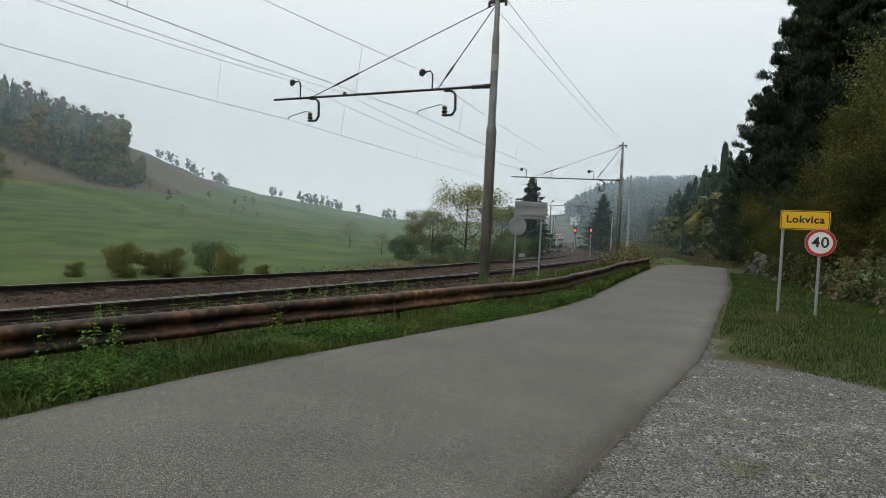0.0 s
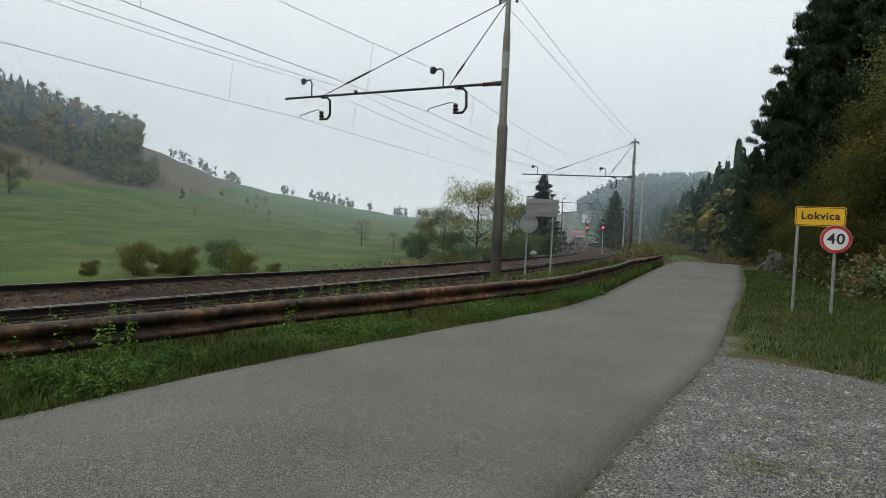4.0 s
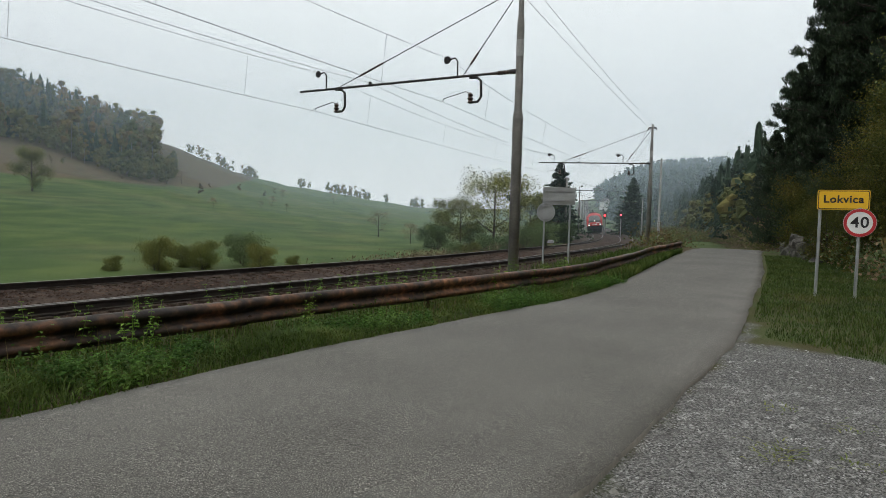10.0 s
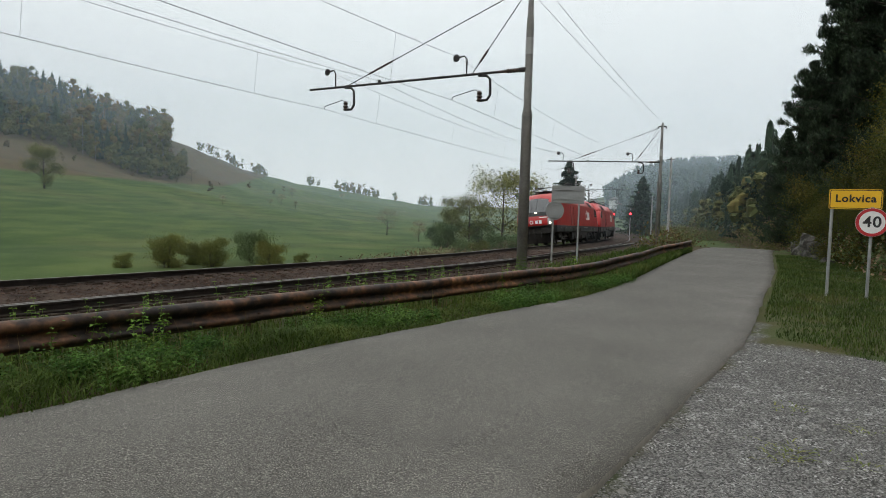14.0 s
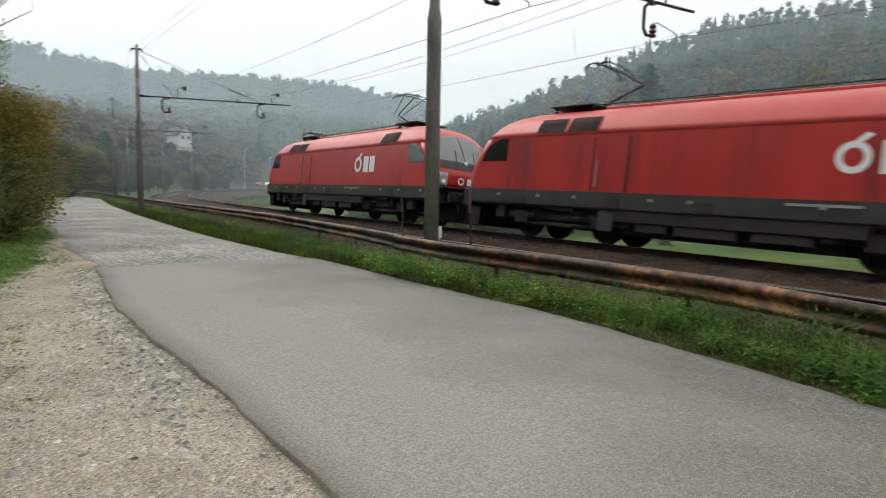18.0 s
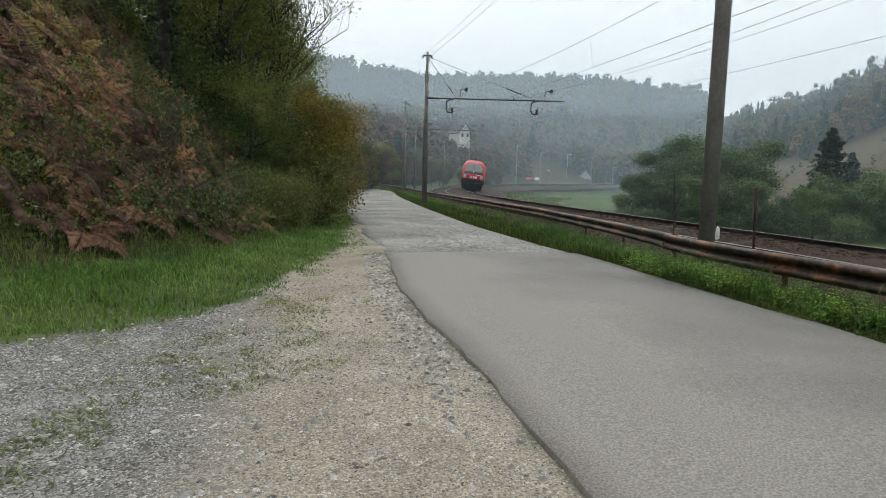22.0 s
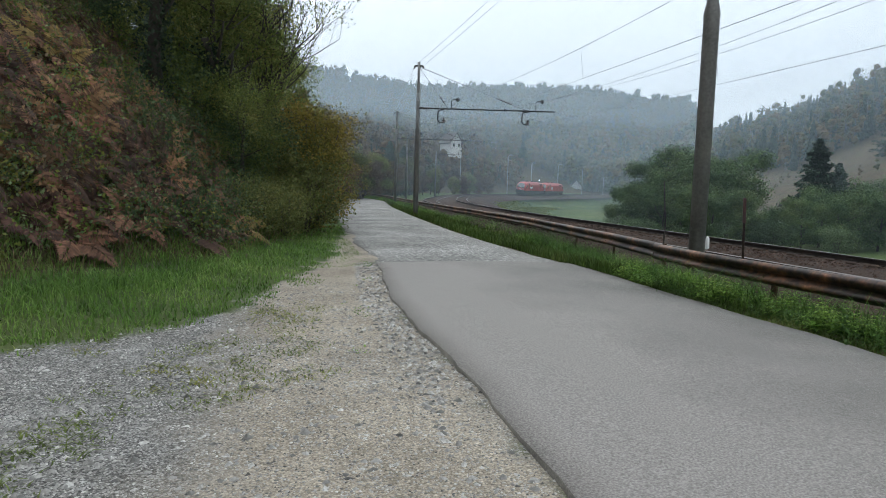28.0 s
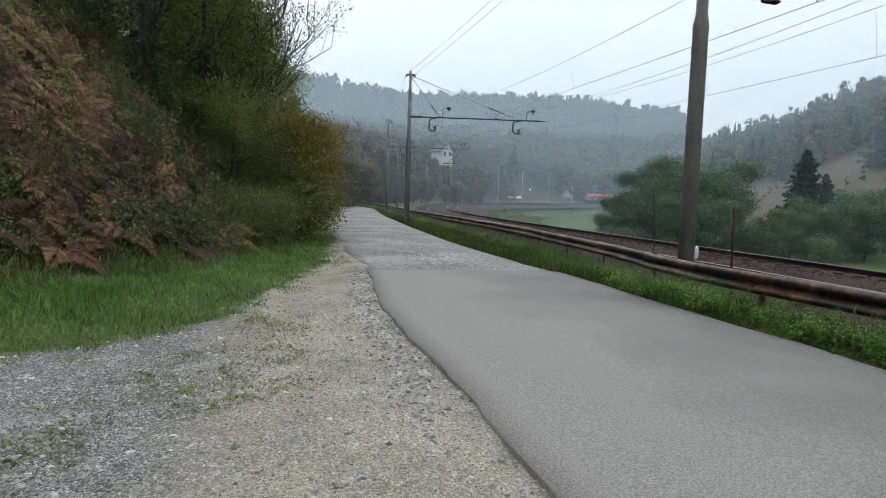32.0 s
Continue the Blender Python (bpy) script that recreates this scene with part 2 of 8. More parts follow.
def woodland(name, cols):
    """Far foliage: one tone to each tree, broken up by patches a few metres wide."""
    m = bpy.data.materials.new(name)
    m.use_nodes = True
    N, Lk = m.node_tree.nodes, m.node_tree.links
    bs = N["Principled BSDF"]
    at, tc, ns, rp, ad = N.new("ShaderNodeAttribute"), N.new("ShaderNodeTexCoord"), N.new("ShaderNodeTexNoise"), N.new("ShaderNodeValToRGB"), N.new("ShaderNodeMath")
    at.attribute_name = "tone"
    ns.inputs["Scale"].default_value, ns.inputs["Detail"].default_value = 0.35, 5
    ad.operation = "MULTIPLY_ADD"
    ad.inputs[1].default_value = 0.5
    sub = N.new("ShaderNodeMath")
    sub.operation = "SUBTRACT"
    sub.inputs[1].default_value = 0.25
    Lk.new(tc.outputs["Object"], ns.inputs["Vector"])
    Lk.new(ns.outputs["Fac"], ad.inputs[0])
    Lk.new(at.outputs["Fac"], ad.inputs[2])
    Lk.new(ad.outputs[0], sub.inputs[0])
    el = rp.color_ramp.elements
    while len(el) < len(cols):
        el.new(0.5)
    for i, c in enumerate(cols):
        el[i].position, el[i].color = 0.1 + 0.8 * i / (len(cols) - 1), (*c, 1)
    Lk.new(sub.outputs[0], rp.inputs["Fac"])
    Lk.new(rp.outputs["Color"], bs.inputs["Base Color"])
    bs.inputs["Roughness"].default_value = 0.8
    bs.inputs["Specular IOR Level"].default_value = 0.15
    return m


def glow(name, col, power):
    m = bpy.data.materials.new(name)
    m.use_nodes = True
    bs = m.node_tree.nodes["Principled BSDF"]
    bs.inputs["Base Color"].default_value = (*col, 1)
    bs.inputs["Emission Color"].default_value = (*col, 1)
    bs.inputs["Emission Strength"].default_value = power
    return m


M_GRASS = leafy("grass_blades", [(0.026, 0.048, 0.008), (0.056, 0.097, 0.015), (0.13, 0.16, 0.04)], 0.7, trans=0.4)
# for the signs' grass: the bank trees' shade is put into this green
M_SHORT = leafy("short_shaded_grass", [(0.028, 0.05, 0.009), (0.055, 0.092, 0.016), (0.11, 0.115, 0.032)], 0.9, trans=0.35)
M_FRESH = leafy("fresh_grass_blades", [(0.05, 0.105, 0.02), (0.1, 0.19, 0.034), (0.2, 0.27, 0.08)], 0.7, trans=0.4)
M_WEED = leafy("weed_leaves", [(0.04, 0.08, 0.018), (0.08, 0.15, 0.035), (0.12, 0.19, 0.05)], 1.5, trans=0.35)
M_DRY = leafy("dry_stalks", [(0.16, 0.12, 0.05), (0.28, 0.22, 0.1)], 2.0)
M_ASPH = mat("asphalt", [(0.024, 0.022, 0.018), (0.082, 0.076, 0.065), (0.118, 0.11, 0.094), (0.31, 0.295, 0.262)], 0.5, 0.9, bump=0.005, bscale=110, fine=130, detail=3, grain=0.88)
M_ASPH_OLD = mat("worn_asphalt", [(0.05, 0.047, 0.042), (0.16, 0.152, 0.138), (0.24, 0.23, 0.21), (0.42, 0.4, 0.37)], 0.5, 0.9, bump=0.02, bscale=45, fine=16, detail=5, grain=0.7)
M_ASPH_EDGE = mat("broken_asphalt_edge", [(0.1, 0.092, 0.08), (0.2, 0.18, 0.15)], 4, 0.95, bump=0.03, bscale=20)
M_STONE = mat("pale_gravel_stones", [(0.15, 0.142, 0.128), (0.25, 0.238, 0.215), (0.4, 0.385, 0.355)], 4, 0.85, rnd=0.7, island=True)
M_BALLAST = mat("ballast_bed", [(0.02, 0.013, 0.01), (0.042, 0.028, 0.021), (0.075, 0.052, 0.04)], 1.2, 0.95, spec=0.15, bump=0.06, bscale=14, fine=22)
M_BSTONE = mat("ballast_stones", [(0.026, 0.016, 0.012), (0.055, 0.035, 0.026), (0.1, 0.068, 0.052)], 3, 0.95, spec=0.15, rnd=0.45, island=True)
M_RAIL = mat("rusty_rail_side", [(0.014, 0.01, 0.008), (0.03, 0.02, 0.015)], 5, 0.85, 0.1)
M_RAILTOP = mat("worn_rail_head", [(0.1, 0.09, 0.082), (0.17, 0.155, 0.145)], 8, 0.5, 0.7)
M_SLEEPER = mat("sleeper_timber", [(0.025, 0.018, 0.013), (0.055, 0.04, 0.03)], 3, 0.95, spec=0.2, bump=0.02)
M_BEAM = mat("rusted_guardrail_steel", [(0.012, 0.009, 0.008), (0.022, 0.015, 0.012), (0.06, 0.032, 0.02), (0.14, 0.064, 0.032), (0.32, 0.15, 0.07)], 1.1, 0.58, 0.25, bump=0.006, bscale=30, fine=9)
M_POST = mat("rusted_post_steel", [(0.03, 0.02, 0.015), (0.1, 0.05, 0.025)], 4, 0.85, 0.3, bump=0.005)
M_MAST = mat("grey_painted_mast", [(0.13, 0.126, 0.118), (0.19, 0.184, 0.172), (0.24, 0.232, 0.22)], 1.4, 0.72, 0.1, bump=0.003)
M_BAND = mat("pale_paint_band", [(0.26, 0.26, 0.25), (0.36, 0.36, 0.35)], 3, 0.7)
M_IRON = mat("dark_iron_fittings", [(0.02, 0.02, 0.021), (0.045, 0.042, 0.04)], 6, 0.6, 0.4)
M_INSUL = mat("brown_glazed_insulator", [(0.035, 0.02, 0.014), (0.05, 0.03, 0.02)], 5, 0.3)
M_WIRE = mat("weathered_wire", [(0.03, 0.03, 0.032), (0.06, 0.06, 0.06)], 5, 0.6, 0.5)
M_GALV = mat("galvanised_steel", [(0.3, 0.31, 0.32), (0.42, 0.43, 0.44)], 6, 0.5, 0.6, bump=0.002)
M_SIGNBACK = mat("grey_sign_back", [(0.24, 0.25, 0.25), (0.34, 0.35, 0.35)], 2.5, 0.6, 0.2)
M_YELLOW = mat("yellow_sign_face", [(0.72, 0.4, 0.01), (0.8, 0.47, 0.02)], 3, 0.45)
M_WHITE = mat("white_sign_face", [(0.68, 0.68, 0.67), (0.8, 0.8, 0.79)], 3, 0.45)
M_SIGNRED = mat("red_sign_ring", [(0.42, 0.02, 0.03), (0.5, 0.03, 0.035)], 3, 0.45)
M_BLACK = mat("black_paint", [(0.012, 0.012, 0.013), (0.022, 0.022, 0.024)], 4, 0.55)
M_BARK = mat("rough_bark", [(0.03, 0.024, 0.019), (0.075, 0.062, 0.05)], 3, 0.95, bump=0.03, bscale=12)
M_BARKPALE = mat("pale_bark", [(0.1, 0.09, 0.08), (0.2, 0.185, 0.17)], 3, 0.95, bump=0.02, bscale=12)
# rock tones lowered: the shade it lies in is put into the colour
M_ROCK = mat("shade_darkened_rock", [(0.022, 0.023, 0.017), (0.06, 0.057, 0.05), (0.14, 0.132, 0.12)], 2.2, 0.95, bump=0.06, bscale=5)
L_PINE = leafy("pine_needles", [(0.014, 0.027, 0.015), (0.026, 0.045, 0.023), (0.042, 0.062, 0.032)], 0.3, trans=0.1)
L_YEL = leafy("yellowing_leaves", [(0.036, 0.054, 0.012), (0.08, 0.086, 0.017), (0.19, 0.14, 0.03)], 0.35, trans=0.4)
L_GRN = leafy("late_green_leaves", [(0.07, 0.09, 0.026), (0.125, 0.145, 0.042), (0.21, 0.18, 0.06)], 0.35, trans=0.35)
L_DARK = leafy("dark_green_leaves", [(0.06, 0.095, 0.042), (0.1, 0.145, 0.06), (0.16, 0.195, 0.08)], 0.5, trans=0.35)
L_RUST = leafy("rust_brown_leaves", [(0.095, 0.046, 0.027), (0.175, 0.085, 0.05), (0.28, 0.145, 0.085)], 0.8, trans=0.25)
L_BANK = leafy("bank_leaves", [(0.08, 0.11, 0.03), (0.15, 0.185, 0.045), (0.27, 0.24, 0.07)], 0.6, trans=0.4)
L_HERB = leafy("bank_herb_leaves", [(0.05, 0.085, 0.018), (0.11, 0.15, 0.03), (0.24, 0.22, 0.05)], 0.9, trans=0.4)
L_BROWN = leafy("brown_brush", [(0.1, 0.075, 0.045), (0.17, 0.125, 0.075), (0.24, 0.18, 0.1)], 0.5)
L_CONI = leafy("conifer_needles", [(0.022, 0.044, 0.026), (0.042, 0.07, 0.038)], 0.3, rnd=0.3, trans=0.1)
W_MIX = woodland("mixed_autumn_wood", [(0.024, 0.042, 0.012), (0.048, 0.062, 0.016), (0.088, 0.082, 0.02), (0.125, 0.075, 0.024), (0.07, 0.08, 0.022)])
W_CONI = woodland("conifer_wood", [(0.014, 0.03, 0.017), (0.022, 0.042, 0.022), (0.034, 0.056, 0.028)])
W_AUT = woodland("brown_autumn_wood", [(0.045, 0.036, 0.02), (0.075, 0.055, 0.026), (0.12, 0.075, 0.033), (0.09, 0.085, 0.03)])
W_GRN = woodland("olive_wood", [(0.05, 0.062, 0.02), (0.085, 0.09, 0.028), (0.13, 0.115, 0.036)])
W_BRUSH = woodland("brown_scrub", [(0.07, 0.06, 0.032), (0.11, 0.085, 0.045), (0.08, 0.085, 0.035)])
M_RED = mat("red_engine_paint", [(0.36, 0.012, 0.013), (0.42, 0.015, 0.016), (0.47, 0.022, 0.02)], 0.5, 0.4, coat=0.2, fine=3)
# lighter copy of the engine red: sky light on the roof put into the colour
M_ROOFRED = mat("skylit_red_roof_paint", [(0.42, 0.038, 0.038), (0.5, 0.06, 0.056)], 0.9, 0.4, fine=4)
M_SKIRT = mat("dark_grey_underframe_paint", [(0.024, 0.025, 0.027), (0.045, 0.045, 0.047)], 1.5, 0.6)
M_GEAR = mat("grimy_black_running_gear", [(0.01, 0.009, 0.008), (0.03, 0.027, 0.024)], 3, 0.8, bump=0.01)
M_GLASS = mat("dark_cab_glass", [(0.012, 0.014, 0.016), (0.02, 0.023, 0.026)], 2, 0.06, spec=0.8)
M_SCREEN = mat("windscreen_glass", [(0.015, 0.018, 0.02), (0.035, 0.04, 0.042)], 1.2, 0.05, spec=0.9)
M_SCREEN.node_tree.nodes["Principled BSDF"].inputs["IOR"].default_value = 1.7
M_REDGRIME = mat("grimy_red_engine_paint", [(0.17, 0.016, 0.015), (0.35, 0.015, 0.015), (0.42, 0.017, 0.016), (0.45, 0.022, 0.019)], 1.1, 0.45, coat=0.15, fine=3)
streak = M_REDGRIME.node_tree.nodes.new("ShaderNodeMapping")
streak.inputs["Scale"].default_value = (1.0, 1.0, 0.09)
for n in [n for n in M_REDGRIME.node_tree.nodes if n.type == "TEX_NOISE"]:
    M_REDGRIME.node_tree.links.new(streak.outputs[0], n.inputs["Vector"])
M_REDGRIME.node_tree.links.new([n for n in M_REDGRIME.node_tree.nodes if n.type == "TEX_COORD"][0].outputs["Object"], streak.inputs["Vector"])
M_LOGO = mat("white_engine_marking", [(0.75, 0.75, 0.74), (0.82, 0.82, 0.81)], 3, 0.5)
M_GRILLE = mat("dark_louvre", [(0.025, 0.012, 0.012), (0.05, 0.02, 0.02)], 3, 0.7)
M_WALLW = mat("white_rendered_wall", [(0.6, 0.6, 0.58), (0.74, 0.74, 0.72)], 1, 0.9)
M_ROOFT = mat("dark_roof_tiles", [(0.07, 0.062, 0.06), (0.12, 0.105, 0.1)], 2, 0.9)
G_HEAD = glow("white_headlamp", (1.0, 0.9, 0.72), 3.5)
G_TAIL = glow("dim_red_tail_lamp", (0.6, 0.02, 0.02), 0.7)
G_RED = glow("red_lamp", (1.0, 0.03, 0.04), 7)
G_WHITE = glow("white_signal_lamp", (0.9, 0.98, 1.0), 5)


# ---- the plan: line of the far track, foot of the hillside, edges of the road ----
EYE = 1.65
FAR_TRACK = smooth_path([(90, 520, -4.5), (76, 413, -3.9), (62, 330, -3.5), (50, 250, -2.9), (41, 205, -2.4), (33, 168, -2), (27.1, 138.3, -1.61), (22.4, 111.1, -1.38), (18.7, 93.1, -1.23), (15, 78.02, -1.14), (10.5, 63.43, -0.93), (5.39, 49.31, -0.67), (2.09, 40.66, -0.5), (-2.19, 30.6, -0.38), (-9.12, 16.75, -0.16), (-13.87, 8.01, -0.03), (-17.8, -0.46, 0.12), (-23.09, -12.66, 0.28), (-30.77, -26.36, 0.29), (-40.58, -42.15, 0.29), (-50.03, -55.25, 0.3), (-59.7, -66.42, 0.26), (-74.34, -82.61, 0.24), (-91.6, -99.8, 0.3), (-110.5, -114.4, 0.42), (-137.3, -129.7, 0.51), (-167.4, -142, 0.59), (-204.6, -155.8, 0.96), (-241.4, -166.8, 1.42), (-315.4, -180.9, 1.97)], 1.0)
TRACK_GAP = 4.0


def beside(line, d):
    """A line d metres to the left of another (the hill side is the left one, seen as the train runs)."""
    T = np.gradient(line[:, :2], axis=0)
    T /= np.linalg.norm(T, axis=1)[:, None]
    out = line.copy()
    out[:, 0] -= T[:, 1] * d
    out[:, 1] += T[:, 0] * d
    return out


NEAR_TRACK = beside(FAR_TRACK, TRACK_GAP)
TOE = [(260, 1300), (105, 520), (98, 420), (95, 340), (80, 260), (62, 190), (45, 130), (33, 85), (24, 55), (17.5, 34), (13, 23), (10.3, 14), (9.5, 6), (9, -3), (5, -9), (-1, -11), (-6, -13.6),
       (-10.5, -19), (-16, -28.5), (-28, -49), (-42, -72), (-48, -88), (-62, -100), (-84, -116), (-108, -133), (-140, -153), (-180, -172), (-240, -195), (-340, -215), (-900, -330)]
ROAD_RAIL = [(17, 46), (11.6, 34.1), (6.3, 21.8), (2.8, 13.8), (0.1, 9.8), (-1.7, 7.3), (-3.14, 4.9), (-5.42, 1.4), (-7.8, -2.1), (-9.1, -4.6), (-10.4, -7.0), (-11.6, -9.2)]
ROAD_HILL = [(20.8, 45.5), (15.2, 33.6), (9.6, 21.0), (5.8, 13.1), (3.8, 9.0), (2.42, 6.6), (1.12, 4.4), (-1.08, 0.9), (-2.75, -2.2), (-4.0, -4.6), (-5.4, -7.4), (-7.7, -11.2)]
OLD_RAIL = [(-11.6, -9.2), (-15.3, -16.1), (-21.5, -26.5), (-33, -46.0), (-43.5, -63), (-49, -76), (-51, -92)]
OLD_HILL = [(-7.9, -11.6), (-11.0, -17.5), (-17.0, -28.4), (-28.8, -48.6), (-39.8, -66), (-44.5, -78), (-46, -92)]
GRAVEL = [(4.6, 10.4), (3.9, 8.8), (4.7, 8.0), (5.2, 7.3), (7.5, 5.5), (8.2, 0), (6, -5), (4, -6.6), (-0.7, -7.1), (-3.0, -7.7), (-4.9, -9.9), (-8.0, -13.3), (-9.6, -16.0), (-12.5, -20), (-12, -17.5),
          (-7.7, -11.0), (-5.4, -7.2), (-4.0, -4.4), (-2.75, -2.0), (-1.08, 1.0), (1.12, 4.5), (2.42, 6.7), (3.8, 9.1)]
# the valley's far side: bearing, rise of its crest (degrees), where the slope begins, where the crest lies (metres)
CREST = np.array([(-40, 0.5, 300, 700), (-16, 2.2, 300, 700), (-10, 1.3, 300, 700), (-6, 0.5, 200, 560), (4, 0.4, 100, 430), (9, 1.0, 95, 410), (16, 2.1, 90, 380), (20.4, 3.1, 85, 355), (26, 5.0, 80, 330), (34, 6.6, 76, 310), (45, 9.4, 74, 300),
                  (52, 10.3, 74, 300), (65, 11.5, 74, 300), (80, 12.3, 74, 300), (93, 12.0, 80, 300), (100, 10.2, 85, 310), (106, 8.2, 90, 330), (111, 5.8, 100, 360), (116, 5.2, 120, 420),
                  (122, 4.5, 330, 620), (128, 5.3, 380, 690), (135, 5.5, 400, 710), (143, 5.4, 400, 710), (150, 6.4, 400, 710), (180, 6.4, 400, 710)])
# where the far wood begins: bearing, rise in degrees
FAR_WOOD = np.array([(24, 12), (26.0, 12), (26.5, 2.6), (28.9, 2.4), (31.5, 3.3), (34.6, 4.4), (37, 4.6), (41, 5.2), (47, 5.8), (52, 5.6), (60, 5.2), (90, 5.0), (98, 4.9), (104, 4.8), (108, 3.7), (113, 1.9), (119, 0.4)])
LINE = np.vstack([[(230, 1300, -8)], FAR_TRACK[::4], [(-900, -300, 4)]])


def ground_z(x, y, fine=True):
    x, y = np.asarray(x, float), np.asarray(y, float)
    r = np.hypot(x, y)
    az = np.degrees(np.arctan2(-x, y))
    az = np.where(az < -90, az + 360, az)
    d, zt = near_line(x, y, LINE)
    d = -d                                                   # the valley lies to the right of the line
    toe, _ = near_line(x, y, TOE)                            # the hill lies to the left of its foot
    base = np.where(r < 30, 0.0, (zt - 0.25) * ease(30, 70, r))
    bed = zt - 0.62
    z = base + (bed - base) * ease(-9.3, -7.0, d)
    floor = np.minimum(-3.0, zt - 2.0)
    z = z + (floor - z) * ease(2.8, 9.5, d)
    e, r0, r1 = (np.interp(az, CREST[:, 0], CREST[:, k]) for k in (1, 2, 3))
    top = EYE + r1 * np.tan(np.radians(e))
    t = np.clip((r - r0) / (r1 - r0), 0, 1)
    rise = (0.35 * t * t + 0.65 * t) * (top - floor)
    far = np.maximum(ease(6, 30, d), ease(250, 330, r))
    z = z + rise * far - np.clip(r - r1, 0, 700) * 0.06 * far
    h = np.clip(toe, 0, 400)
    hill = np.where(h < 34, 0.86 * h * ease(-1.5, 3.5, h), 29.2 + 30 * (1 - np.exp(-(h - 34) / 70)))
    hill = hill * (1 - 0.55 * ease(40, 100, r))
    z = z + hill * ease(0, -4, d)
    if fine:
        z = z + 0.025 * vnoise(x * 1.3, y * 1.3, 1) * ease(1.5, 5, r)
        rough = np.clip(toe, 0, 4) / 4 * (d < 0)
        z = z + rough * (0.5 * vnoise(x * 0.35, y * 0.35, 2) + 0.22 * vnoise(x * 1.1, y * 1.1, 3))
        z = z + ease(12, 60, d) * (0.25 * vnoise(x * 0.06, y * 0.06, 4) + 0.1 * vnoise(x * 0.25, y * 0.25, 5)) + ease(60, 250, d) * 3.0 * vnoise(x * 0.012, y * 0.012, 6)
    return z


def build_ground():
    na = 900
    rad = [0.0]
    r = 0.35
    while r < 4500:
        rad.append(r)
        r *= 1.037 if r < 900 else 1.15
    rad = np.array(rad[1:])
    ang = np.linspace(0, 2 * np.pi, na, endpoint=False)
    A, R = np.meshgrid(ang, rad)
    x, y = (-np.sin(A) * R).ravel(), (np.cos(A) * R).ravel()
    z = ground_z(x, y)
    for rail, hill in ((ROAD_RAIL, ROAD_HILL), (OLD_RAIL, OLD_HILL)):
        ring = rail + hill[::-1]
        dd, _ = near_line(x, y, ring + ring[:1])
        z = z - 0.12 * ease(0.12, 0.4, np.where(inside(x, y, ring), np.abs(dd), 0))
    n = len(rad)
    i, j = np.meshgrid(np.arange(n - 1), np.arange(na), indexing="ij")
    a, b = i * na + j, i * na + (j + 1) % na
    quads = np.stack([a, b, b + na, a + na], -1).reshape(-1, 4)
    V = np.stack([x, y, z], -1)
    gd, _ = near_line(x, y, GRAVEL + GRAVEL[:1])
    gravel = np.where(inside(x, y, GRAVEL), 1, -1) * np.abs(gd)
    d, _ = near_line(x, y, LINE)
    toe, _ = near_line(x, y, TOE)
    az = np.degrees(np.arctan2(-x, y))
    rr = np.hypot(x, y)
    e, r0, r1 = (np.interp(az, CREST[:, 0], CREST[:, k]) for k in (1, 2, 3))
    t = (rr - r0) / (r1 - r0)
    # brown, dry upper slopes of the far side
    rise = np.degrees(np.arctan2(z - EYE, np.maximum(rr, 1)))
    low = np.interp(az, [14, 18, 22, 26, 28, 33, 37, 45, 52, 90, 100, 104, 107, 114, 118, 122], [6, 2.6, 1.5, 1.6, 1.7, 1.9, 2.1, 2.5, 2.7, 2.7, 1.5, -0.8, -1.6, -2.2, -2.2, 9])
    dryness = np.where((az > 14) & (az < 122) & (rr > 60), np.clip((rise - low) * 3, -1, 1), -1)
    dryness = np.where(-d < 9, -1, dryness)
    sd, _ = near_line(x, y, ROAD_HILL[6:] + OLD_HILL[1:3])
    sand = 1.0 - np.abs(np.abs(sd) - 0.9) * 0.9 - ease(-1.5, 2.0, y) * 1.5
    wood = np.where(d > 0, np.clip(toe / 2, -1, 1), -1)
    # leaf litter under the far woods
    far_low = np.interp(az, FAR_WOOD[:, 0], FAR_WOOD[:, 1])
    wood = np.where((az > 24) & (az < 119) & (rr > 110), np.maximum(wood, np.clip((rise - far_low) * 2.5, -1, 1)), wood)
    wood = np.where(((az > 118) | (az < -150)) & (rr > 300), 1.0, wood)
    # bare earth under the long grass beside the lane
    wood = np.where((rr < 32) & (d > 6.5) & (d < 9.2) & (y > -3), 1.0, wood)
    # littered in patches round the signs, darker for the shade there
    wood = np.where((rr < 40) & (d >= 9.2) & (y > 3) & (toe < 1), 0.05, wood)
    # and along the lane's other edge
    lane, _ = near_line(x, y, ROAD_RAIL + OLD_RAIL[1:])
    wood = np.where(np.abs(lane) < 1.5, 1.0, wood)
    # marks the gravel ahead at first, whose colour has shade put into it
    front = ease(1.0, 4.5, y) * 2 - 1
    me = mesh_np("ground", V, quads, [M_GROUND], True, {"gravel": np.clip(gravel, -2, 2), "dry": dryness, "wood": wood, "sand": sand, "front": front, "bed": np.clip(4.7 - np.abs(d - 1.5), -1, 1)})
    # close the middle
    bm = bmesh.new()
    bm.from_mesh(me)
    bm.verts.ensure_lookup_table()
    bm.faces.new([bm.verts[k] for k in range(na)])
    bm.to_mesh(me)
    bm.free()
    return tagged(new("ground", me), "valley ground of grass, gravel and leaf litter", "ground", kind="structure")


